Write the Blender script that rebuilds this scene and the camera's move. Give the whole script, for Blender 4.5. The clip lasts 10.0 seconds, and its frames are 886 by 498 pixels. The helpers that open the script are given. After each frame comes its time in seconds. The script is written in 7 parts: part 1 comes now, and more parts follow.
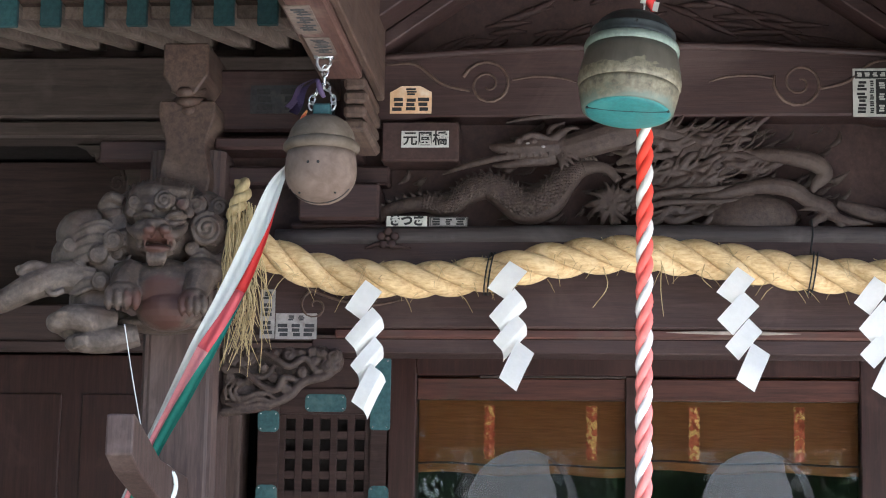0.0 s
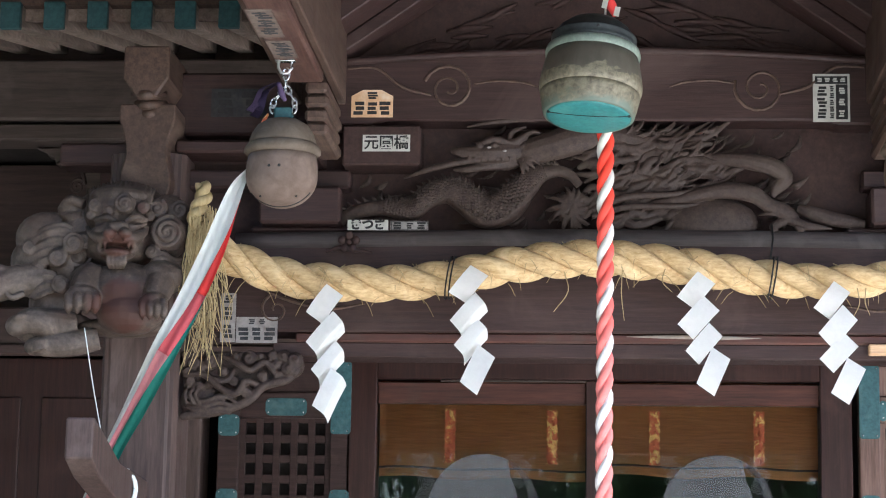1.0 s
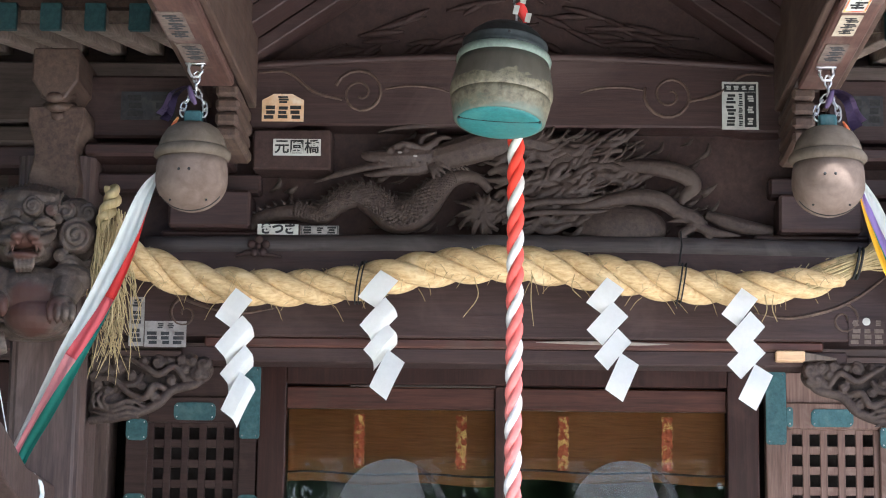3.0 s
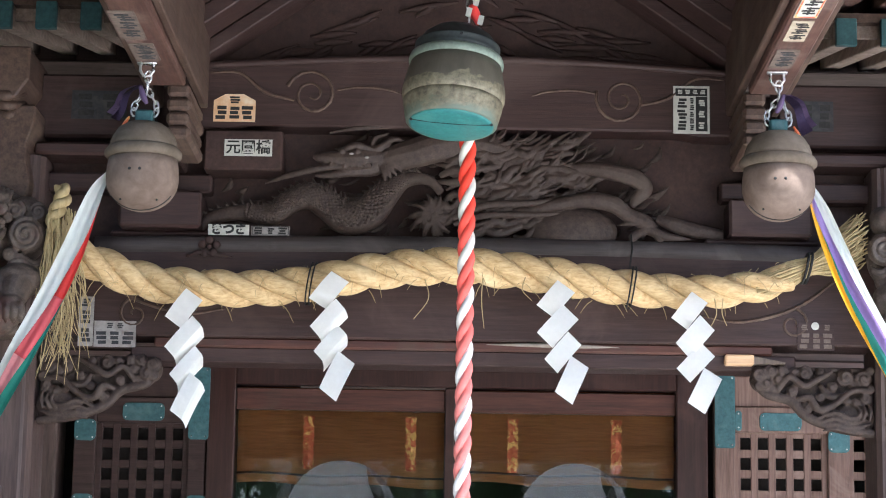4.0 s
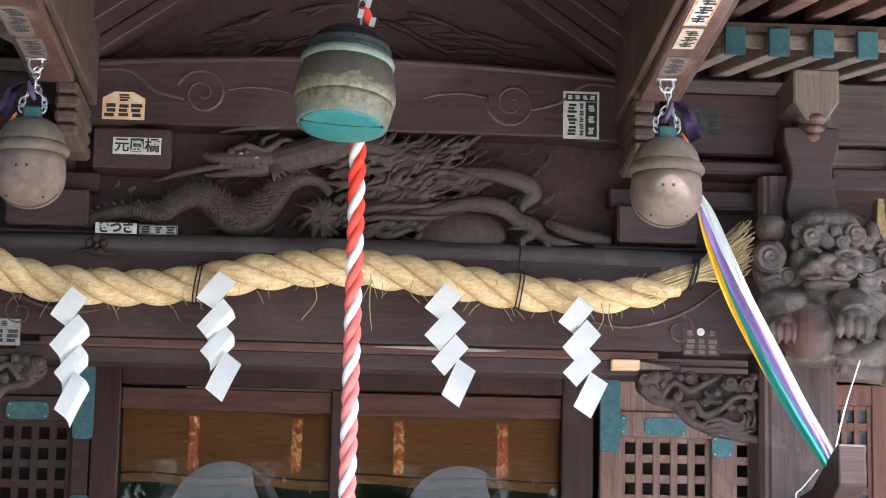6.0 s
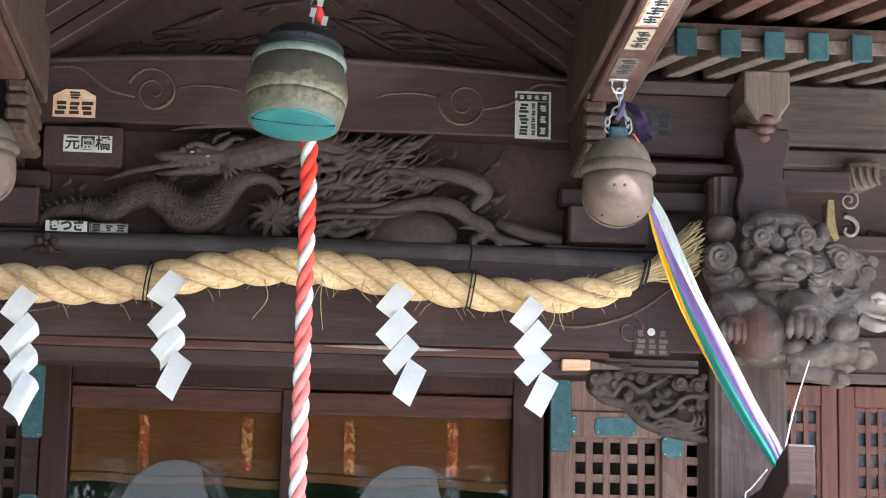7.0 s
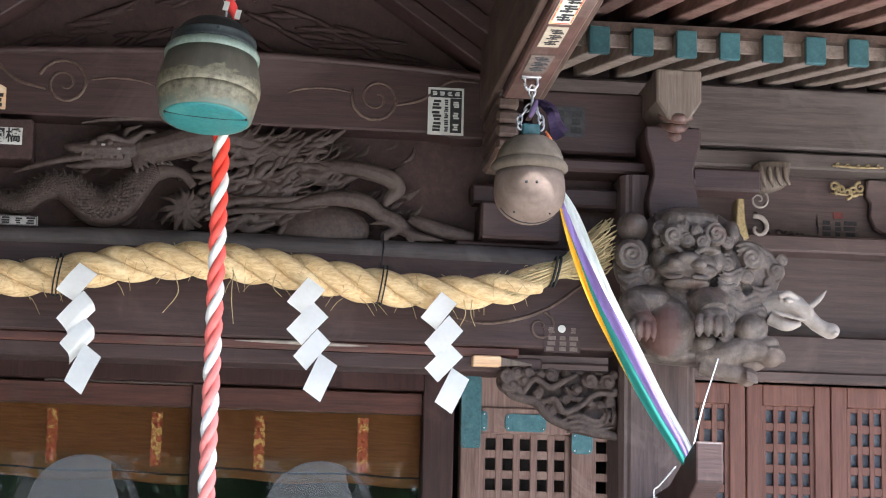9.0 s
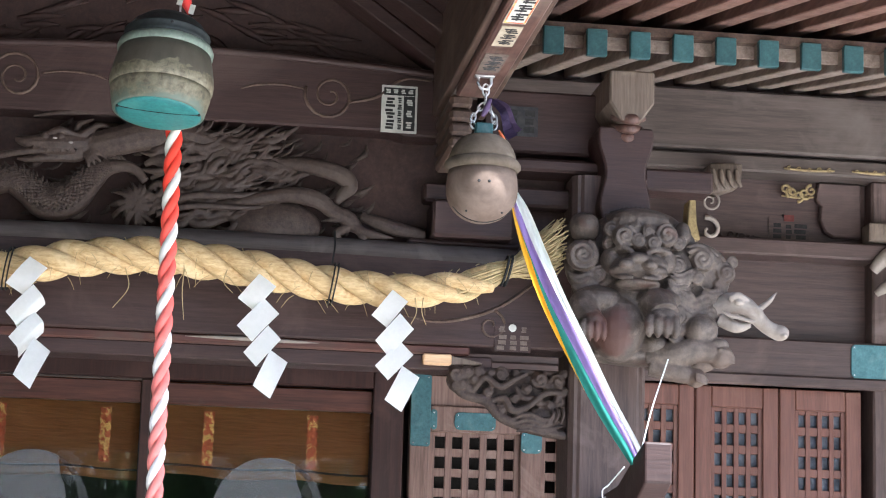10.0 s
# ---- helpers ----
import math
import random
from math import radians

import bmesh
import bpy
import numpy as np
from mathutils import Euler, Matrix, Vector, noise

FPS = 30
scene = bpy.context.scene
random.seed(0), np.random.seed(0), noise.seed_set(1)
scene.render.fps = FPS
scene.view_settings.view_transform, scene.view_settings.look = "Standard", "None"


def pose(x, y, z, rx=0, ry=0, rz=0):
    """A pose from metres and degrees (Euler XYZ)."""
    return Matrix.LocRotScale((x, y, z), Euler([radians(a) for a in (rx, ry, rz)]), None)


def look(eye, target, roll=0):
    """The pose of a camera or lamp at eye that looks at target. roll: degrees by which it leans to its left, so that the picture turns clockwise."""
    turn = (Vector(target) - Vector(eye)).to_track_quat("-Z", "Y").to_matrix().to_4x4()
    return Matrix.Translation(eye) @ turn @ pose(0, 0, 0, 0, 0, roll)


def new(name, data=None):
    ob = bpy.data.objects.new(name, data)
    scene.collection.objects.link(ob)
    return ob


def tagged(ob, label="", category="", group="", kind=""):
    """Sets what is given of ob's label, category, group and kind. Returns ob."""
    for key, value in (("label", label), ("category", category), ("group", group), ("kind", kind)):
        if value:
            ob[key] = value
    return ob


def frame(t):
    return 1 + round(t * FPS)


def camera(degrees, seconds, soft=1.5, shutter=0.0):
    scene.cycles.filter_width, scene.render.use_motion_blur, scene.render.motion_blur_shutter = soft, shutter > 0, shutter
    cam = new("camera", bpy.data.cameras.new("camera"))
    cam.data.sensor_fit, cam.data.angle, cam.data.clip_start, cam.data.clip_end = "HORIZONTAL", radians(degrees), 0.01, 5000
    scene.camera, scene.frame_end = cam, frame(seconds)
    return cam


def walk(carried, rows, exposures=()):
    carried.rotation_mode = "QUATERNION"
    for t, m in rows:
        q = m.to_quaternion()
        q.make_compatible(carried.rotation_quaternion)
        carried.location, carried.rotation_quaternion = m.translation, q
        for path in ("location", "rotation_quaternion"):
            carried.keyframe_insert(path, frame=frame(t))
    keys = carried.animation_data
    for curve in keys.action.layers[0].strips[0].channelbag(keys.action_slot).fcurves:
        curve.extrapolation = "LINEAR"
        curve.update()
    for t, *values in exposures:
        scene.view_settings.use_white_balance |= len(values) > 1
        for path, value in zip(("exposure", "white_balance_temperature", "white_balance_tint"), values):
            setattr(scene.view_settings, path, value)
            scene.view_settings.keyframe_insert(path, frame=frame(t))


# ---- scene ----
cam = camera(22.5, 10.0, soft=1.05)
EYE = 1.6
# seconds, pitch, roll, yaw: a pan from one standpoint on the axis of the porch
ROWS = [
    (0.0, 10.375, -0.988, 5.028), (0.5, 10.440, -0.941, 4.519), (1.0, 10.494, -0.924, 4.020),
    (1.5, 10.534, -0.813, 3.521), (2.0, 10.584, -0.719, 2.987), (2.5, 10.624, -0.786, 2.335),
    (4.0, 10.725, -0.989, 0.372), (4.5, 10.760, -1.307, -0.379), (5.0, 10.767, -1.490, -1.155),
    (5.5, 10.815, -1.325, -1.899), (7.0, 10.847, -1.187, -3.853), (7.5, 10.853, -1.106, -4.461),
    (8.0, 10.803, -1.058, -5.013), (8.5, 10.787, -1.159, -5.590), (9.0, 10.787, -1.243, -6.174),
    (9.5, 10.798, -1.529, -6.843), (10.0, 10.774, -1.678, -7.521),
]
walk(cam, [(t, pose(0, 0, EYE, 90 + pitch, roll, yaw)) for t, pitch, roll, yaw in ROWS],
     exposures=[(0.0, 2.28, 5640, 8), (10.0, 2.28, 5640, 8)])

# ---- world and light ----
world = bpy.data.worlds.new("world")
scene.world = world
world.use_nodes = True
wn = world.node_tree.nodes
sky = wn.new("ShaderNodeTexSky")
sky.sky_type = "NISHITA"
sky.sun_disc = False
sky.sun_elevation = radians(62)
sky.sun_rotation = radians(128)
sky.air_density, sky.dust_density, sky.ozone_density = 1.0, 2.5, 1.0
wn["Background"].inputs["Strength"].default_value = 0.1
world.node_tree.links.new(sky.outputs["Color"], wn["Background"].inputs["Color"])

sun_data = bpy.data.lights.new("sun", "SUN")
sun_data.energy, sun_data.angle, sun_data.color = 5.0, radians(0.6), (1.0, 0.96, 0.9)
sun = new("sun", sun_data)
sun.matrix_world = look((7.0, -5.5, 17.0), (0, 0, 0))


# ---- materials ----
def nodes_of(name):
    m = bpy.data.materials.new(name)
    m.use_nodes = True
    nt = m.node_tree
    return m, nt, nt.nodes["Principled BSDF"]


def stretch(nt, scale):
    tc = nt.nodes.new("ShaderNodeTexCoord")
    mp = nt.nodes.new("ShaderNodeMapping")
    mp.inputs["Scale"].default_value = scale
    nt.links.new(tc.outputs["Object"], mp.inputs["Vector"])
    return mp.outputs["Vector"]


def noise_of(nt, vec, scale, detail=5.0, rough=0.6, dist=0.0):
    n = nt.nodes.new("ShaderNodeTexNoise")
    n.inputs["Scale"].default_value = scale
    n.inputs["Detail"].default_value = detail
    n.inputs["Roughness"].default_value = rough
    n.inputs["Distortion"].default_value = dist
    nt.links.new(vec, n.inputs["Vector"])
    return n.outputs["Fac"]


def ramp(nt, fac, stops):
    r = nt.nodes.new("ShaderNodeValToRGB")
    els = r.color_ramp.elements
    while len(els) < len(stops):
        els.new(0.5)
    for e, (p, c) in zip(els, stops):
        e.position, e.color = p, (*c, 1)
    nt.links.new(fac, r.inputs["Fac"])
    return r.outputs["Color"]


def mixed(nt, fac, a, b, mode="MIX"):
    m = nt.nodes.new("ShaderNodeMix")
    m.data_type, m.blend_type = "RGBA", mode
    for sock, v in ((m.inputs[0], fac), (m.inputs[6], a), (m.inputs[7], b)):
        if isinstance(v, (int, float)):
            sock.default_value = v
        elif isinstance(v, tuple):
            sock.default_value = (*v, 1)
        else:
            nt.links.new(v, sock)
    return m.outputs[2]


def bumped(nt, bsdf, height, strength, dist=0.004):
    b = nt.nodes.new("ShaderNodeBump")
    b.inputs["Strength"].default_value, b.inputs["Distance"].default_value = strength, dist
    nt.links.new(height, b.inputs["Height"])
    nt.links.new(b.outputs["Normal"], bsdf.inputs["Normal"])


def surface(name, dark, light, worn=None, scale=(1, 1, 1), fine=40.0, coarse=4.0, rough=0.7, bump=0.3, metal=0.0, spec=0.4,
            wear=(0.55, 0.75), vary=0.0):
    """A weathered surface: fine grain between two colours, patches of a third, relief."""
    m, nt, bs = nodes_of(name)
    vec = stretch(nt, scale)
    fineness = noise_of(nt, vec, fine, 6.0, 0.65, 0.3)
    col = ramp(nt, fineness, [(0.3, dark), (0.7, light)])
    hair = noise_of(nt, vec, fine * 3.3, 8.0, 0.7, 0.2)
    col = mixed(nt, 1.0, col, ramp(nt, hair, [(0.32, (0.76,) * 3), (0.68, (1.2,) * 3)]), "MULTIPLY") if fine < 70 and bump > 0.08 else col
    plain = stretch(nt, (1, 1, 1))
    patch = noise_of(nt, plain, coarse, 6.0, 0.62, 0.6)
    if worn:
        fac = ramp(nt, patch, [(wear[0], (0, 0, 0)), (wear[1], (1, 1, 1))])
        col = mixed(nt, fac, col, worn)
    if vary:
        oi = nt.nodes.new("ShaderNodeObjectInfo")
        tone = ramp(nt, oi.outputs["Random"], [(0.0, (1 - vary,) * 3), (1.0, (1 + vary,) * 3)])
        col = mixed(nt, 1.0, col, tone, "MULTIPLY")
    nt.links.new(col, bs.inputs["Base Color"])
    rr = ramp(nt, patch, [(0.3, (rough - 0.12,) * 3), (0.7, (min(1, rough + 0.12),) * 3)])
    nt.links.new(rr, bs.inputs["Roughness"])
    bs.inputs["Metallic"].default_value = metal
    bs.inputs["Specular IOR Level"].default_value = spec
    bumped(nt, bs, fineness, bump)
    return m


ALONG_X, ALONG_Y, ALONG_Z = (0.06, 1, 1), (1, 0.06, 1), (1, 1, 0.06)
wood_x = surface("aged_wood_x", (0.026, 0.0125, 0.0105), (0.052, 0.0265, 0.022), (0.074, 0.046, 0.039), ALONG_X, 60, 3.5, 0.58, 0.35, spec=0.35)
wood_hall = surface("hall_wall_wood", (0.036, 0.02, 0.0165), (0.08, 0.047, 0.039), (0.12, 0.08, 0.068), ALONG_X, 50, 2.5, 0.55, 0.3, spec=0.5)
wood_dusty = surface("dusty_purlin_wood", (0.052, 0.037, 0.03), (0.095, 0.071, 0.059), (0.13, 0.104, 0.088), ALONG_X, 40, 2.5, 0.6, 0.2, spec=0.4)
wood_hook = surface("dark_reddish_beam_wood", (0.055, 0.025, 0.019), (0.125, 0.066, 0.05), (0.19, 0.14, 0.112), ALONG_Y, 50, 5, 0.55, 0.2)
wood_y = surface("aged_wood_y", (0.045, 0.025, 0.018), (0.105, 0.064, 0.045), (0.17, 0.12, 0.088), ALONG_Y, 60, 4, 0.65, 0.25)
wood_z = surface("aged_wood_z", (0.045, 0.027, 0.023), (0.105, 0.068, 0.057), (0.165, 0.122, 0.106), ALONG_Z, 55, 3.5, 0.6, 0.3)
wood_red = surface("reddish_wood", (0.045, 0.016, 0.011), (0.11, 0.04, 0.027), (0.07, 0.045, 0.034), ALONG_X, 50, 4, 0.55, 0.2)
wood_rafter = surface("weathered_rafter_wood", (0.16, 0.115, 0.088), (0.32, 0.245, 0.195), (0.44, 0.37, 0.31), ALONG_Y, 45, 5, 0.65, 0.25, vary=0.2)
wood_red_y = surface("reddish_wood_y", (0.1, 0.046, 0.033), (0.22, 0.125, 0.094), (0.32, 0.25, 0.2), ALONG_Y, 50, 5, 0.55, 0.2, vary=0.3)
wood_pale = surface("pale_tan_wood", (0.085, 0.06, 0.045), (0.165, 0.125, 0.094), (0.22, 0.175, 0.135), ALONG_Z, 45, 6, 0.75, 0.3)
wood_grey = surface("grey_top_wood", (0.032, 0.023, 0.021), (0.072, 0.056, 0.051), (0.115, 0.096, 0.088), ALONG_X, 50, 4, 0.6, 0.2)
wood_door = surface("door_wood", (0.1, 0.038, 0.025), (0.165, 0.07, 0.047), (0.19, 0.104, 0.075), ALONG_Z, 45, 3, 0.5, 0.15)
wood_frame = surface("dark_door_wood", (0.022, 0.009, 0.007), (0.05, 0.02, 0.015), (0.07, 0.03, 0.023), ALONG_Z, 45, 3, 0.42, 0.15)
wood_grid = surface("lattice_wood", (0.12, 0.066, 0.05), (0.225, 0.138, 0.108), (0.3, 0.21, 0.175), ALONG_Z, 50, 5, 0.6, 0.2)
carve = surface("carved_wood", (0.026, 0.0145, 0.011), (0.07, 0.046, 0.035), (0.088, 0.064, 0.05), (1, 1, 1), 55, 5, 0.66, 0.6)
carve_dark = surface("dark_carved_wood", (0.026, 0.012, 0.0095), (0.055, 0.027, 0.021), (0.076, 0.044, 0.034), (1, 1, 1), 35, 5, 0.7, 0.3)
carve_lion = surface("weathered_carving", (0.042, 0.029, 0.022), (0.165, 0.126, 0.1), (0.09, 0.056, 0.041), (1, 1, 1), 22, 5, 0.62, 0.3, wear=(0.5, 0.72))
carve_pale = surface("pale_carving", (0.19, 0.155, 0.128), (0.33, 0.28, 0.24), (0.2, 0.15, 0.12), (1, 1, 1), 20, 7, 0.7, 0.08)
teal = surface("green_patina", (0.035, 0.1, 0.11), (0.07, 0.16, 0.17), (0.12, 0.2, 0.2), (1, 1, 1), 30, 9, 0.5, 0.15, vary=0.18)
cap_teal = surface("green_cap_paint", (0.025, 0.075, 0.08), (0.045, 0.112, 0.116), (0.09, 0.13, 0.13), (1, 1, 1), 30, 12, 0.6, 0.15, vary=0.2)
gold = surface("gilt_metal", (0.2, 0.145, 0.065), (0.36, 0.27, 0.13), (0.16, 0.12, 0.075), (1, 1, 1), 40, 12, 0.55, 0.15, metal=0.25)
# patchy grey-blue: a sky reflection in glass put into the colour
sky_backing = surface("painted_sky_reflection", (0.035, 0.04, 0.05), (0.2, 0.225, 0.26), None, (1, 1, 1), 14, 2, 0.5, 0.03)
rust_pink = surface("bell_bronze", (0.115, 0.082, 0.063), (0.195, 0.144, 0.116), (0.13, 0.09, 0.066), (1, 1, 1), 18, 6, 0.8, 0.06, spec=0.08)
bell_cap = surface("bell_shoulder_bronze", (0.085, 0.066, 0.048), (0.155, 0.122, 0.094), (0.19, 0.158, 0.122), (1, 1, 1), 18, 6, 0.8, 0.06, spec=0.08)
big_band = surface("pale_green_patina", (0.12, 0.155, 0.125), (0.2, 0.235, 0.19), (0.09, 0.11, 0.09), (1, 1, 1), 25, 9, 0.5, 0.12, wear=(0.5, 0.66))
big_dark = surface("dark_patina", (0.016, 0.02, 0.021), (0.04, 0.046, 0.044), (0.07, 0.08, 0.07), (1, 1, 1), 25, 7, 0.5, 0.12, metal=0.2)
verdigris = surface("verdigris", (0.02, 0.125, 0.122), (0.034, 0.175, 0.166), (0.06, 0.2, 0.175), (1, 1, 1), 25, 7, 0.55, 0.1)
steel = surface("steel", (0.5, 0.5, 0.5), (0.7, 0.7, 0.7), None, (1, 1, 1), 40, 8, 0.3, 0.05, metal=0.9)
straw = surface("rice_straw", (0.4, 0.25, 0.1), (0.7, 0.51, 0.27), (0.74, 0.58, 0.34), (0.25, 1, 1), 110, 9, 0.8, 0.8, wear=(0.55, 0.8))
straw_dry = surface("loose_straw", (0.29, 0.21, 0.095), (0.47, 0.365, 0.19), None, (1, 1, 0.3), 70, 9, 0.8, 0.3)
cord_black = surface("black_cord", (0.008, 0.008, 0.008), (0.02, 0.018, 0.016), None, (1, 1, 1), 200, 9, 0.7, 0.2)
paper = surface("white_paper", (0.87, 0.865, 0.83), (0.93, 0.925, 0.89), None, (1, 1, 1), 60, 9, 0.8, 0.05)
ink = surface("black_ink", (0.012, 0.011, 0.011), (0.03, 0.028, 0.026), None, (1, 1, 1), 90, 9, 0.8, 0.05)
slip_white = surface("white_slip", (0.45, 0.43, 0.38), (0.56, 0.54, 0.48), (0.42, 0.39, 0.34), (1, 1, 1), 50, 14, 0.8, 0.05)
slip_cream = surface("cream_slip", (0.34, 0.28, 0.2), (0.46, 0.39, 0.29), (0.3, 0.22, 0.16), (1, 1, 1), 50, 14, 0.8, 0.05)
slip_tan = surface("tan_slip", (0.55, 0.33, 0.17), (0.68, 0.44, 0.26), (0.7, 0.58, 0.42), (1, 1, 1), 50, 14, 0.8, 0.05)
slip_grey = surface("faded_slip", (0.2, 0.18, 0.165), (0.33, 0.3, 0.28), (0.16, 0.13, 0.12), (1, 1, 1), 50, 14, 0.8, 0.05)
faded_red = surface("faded_red_ink", (0.1, 0.025, 0.02), (0.17, 0.04, 0.03), None, (1, 1, 1), 50, 14, 0.8, 0.05)
slip_brown = surface("browned_slip", (0.09, 0.065, 0.05), (0.17, 0.13, 0.105), (0.1, 0.06, 0.045), (1, 1, 1), 50, 14, 0.8, 0.05)
slip_dark = surface("darkened_slip", (0.02, 0.02, 0.022), (0.04, 0.04, 0.042), (0.07, 0.06, 0.055), (1, 1, 1), 50, 14, 0.8, 0.05)
blind = surface("brown_blind", (0.32, 0.115, 0.036), (0.52, 0.205, 0.07), (0.4, 0.15, 0.05), (0.05, 1, 1), 160, 3, 0.6, 0.25)
tassel_red = surface("red_brocade", (0.42, 0.07, 0.03), (0.7, 0.17, 0.06), (0.8, 0.45, 0.14), (1, 1, 1), 60, 40, 0.6, 0.2, wear=(0.5, 0.58))
gravel = surface("dark_gravel", (0.12, 0.11, 0.1), (0.22, 0.205, 0.18), (0.16, 0.15, 0.13), (1, 1, 1), 60, 1.5, 0.9, 0.4)
paving = surface("pale_paving", (0.55, 0.53, 0.5), (0.72, 0.7, 0.67), (0.6, 0.57, 0.53), (1, 1, 1), 30, 1.2, 0.85, 0.2)
# near-black base: the darkness of the unlit interior is put into the colour
room_shade = surface("dark_room", (0.02, 0.016, 0.014), (0.035, 0.028, 0.024), None, (1, 1, 1), 20, 2, 0.8, 0.1)
leaf = surface("foliage", (0.025, 0.06, 0.015), (0.06, 0.12, 0.03), (0.1, 0.16, 0.05), (1, 1, 1), 6, 1.5, 0.6, 0.1)
bark = surface("bark", (0.05, 0.035, 0.025), (0.1, 0.075, 0.055), None, ALONG_Z, 20, 3, 0.9, 0.5)


def cloth(name, col, sheen=0.3):
    return surface(name, tuple(c * 0.86 for c in col), col, tuple(min(1, c * 1.08) for c in col), (1, 1, 0.08), 80, 9, 0.62, 0.25, spec=sheen)


cloth_white = cloth("white_silk", (0.83, 0.85, 0.81))
cloth_red = cloth("red_silk", (0.85, 0.07, 0.06))
cloth_pink = cloth("pink_silk", (0.88, 0.4, 0.42))
cloth_coral = cloth("coral_silk", (0.85, 0.17, 0.18))
cloth_green = cloth("green_silk", (0.05, 0.3, 0.24))
cloth_yellow = cloth("yellow_silk", (0.85, 0.5, 0.03))
cloth_purple = cloth("purple_silk", (0.36, 0.25, 0.54))
cloth_plum = cloth("plum_silk", (0.1, 0.065, 0.13))


def rope_paling(name, low, high):
    """Dyed cord that grows paler towards its lower end."""
    m, nt, bs = nodes_of(name)
    tc = nt.nodes.new("ShaderNodeTexCoord")
    sep = nt.nodes.new("ShaderNodeSeparateXYZ")
    nt.links.new(tc.outputs["Object"], sep.inputs[0])
    mr = nt.nodes.new("ShaderNodeMapRange")
    mr.inputs["From Min"].default_value, mr.inputs["From Max"].default_value = 2.25, 2.85
    nt.links.new(sep.outputs["Z"], mr.inputs["Value"])
    n = noise_of(nt, stretch(nt, (1, 1, 1)), 60, 4)
    col = mixed(nt, mr.outputs["Result"], low, high)
    col = mixed(nt, ramp(nt, n, [(0.3, (0.0,) * 3), (0.7, (0.25,) * 3)]), col, tuple(c * 0.8 for c in high))
    nt.links.new(col, bs.inputs["Base Color"])
    bs.inputs["Roughness"].default_value = 0.9
    bumped(nt, bs, n, 0.2)
    return m

def lion_red(name, tones, *spots):
    """Weathered grey carving with remains of red paint round the given spots (centre, reach)."""
    mat, nt, bs = nodes_of(name)
    vec = stretch(nt, (1, 1, 1))
    fine = noise_of(nt, vec, 24, 7.0, 0.68, 0.4)
    col = ramp(nt, fine, [(0.28, tones[0]), (0.5, tones[1]), (0.72, tones[2])])
    col = mixed(nt, 1.0, col, ramp(nt, noise_of(nt, vec, 130, 5.0, 0.7), [(0.3, (0.75,) * 3), (0.7, (1.2,) * 3)]), "MULTIPLY")
    ragged = noise_of(nt, vec, 16, 5.0, 0.6)
    for centre, reach in zip(spots[::2], spots[1::2]):
        mp = nt.nodes.new("ShaderNodeMapping")
        mp.inputs["Scale"].default_value = [1 / r for r in reach]
        mp.inputs["Location"].default_value = [-c / r for c, r in zip(centre, reach)]
        tc = nt.nodes.new("ShaderNodeTexCoord")
        nt.links.new(tc.outputs["Object"], mp.inputs["Vector"])
        ball = nt.nodes.new("ShaderNodeTexGradient")
        ball.gradient_type = "SPHERICAL"
        nt.links.new(mp.outputs["Vector"], ball.inputs["Vector"])
        add = nt.nodes.new("ShaderNodeMath")
        add.operation = "MULTIPLY_ADD"
        nt.links.new(ball.outputs["Fac"], add.inputs[0])
        add.inputs[1].default_value = 1.0
        nt.links.new(ragged, add.inputs[2])
        fac = ramp(nt, add.outputs["Value"], [(0.58, (0, 0, 0)), (0.8, (0.85,) * 3)])
        col = mixed(nt, fac, col, (0.066, 0.024, 0.016))
    nt.links.new(col, bs.inputs["Base Color"])
    rr = ramp(nt, fine, [(0.3, (0.5,) * 3), (0.7, (0.72,) * 3)])
    nt.links.new(rr, bs.inputs["Roughness"])
    bs.inputs["Specular IOR Level"].default_value = 0.4
    bumped(nt, bs, fine, 0.45)
    return mat


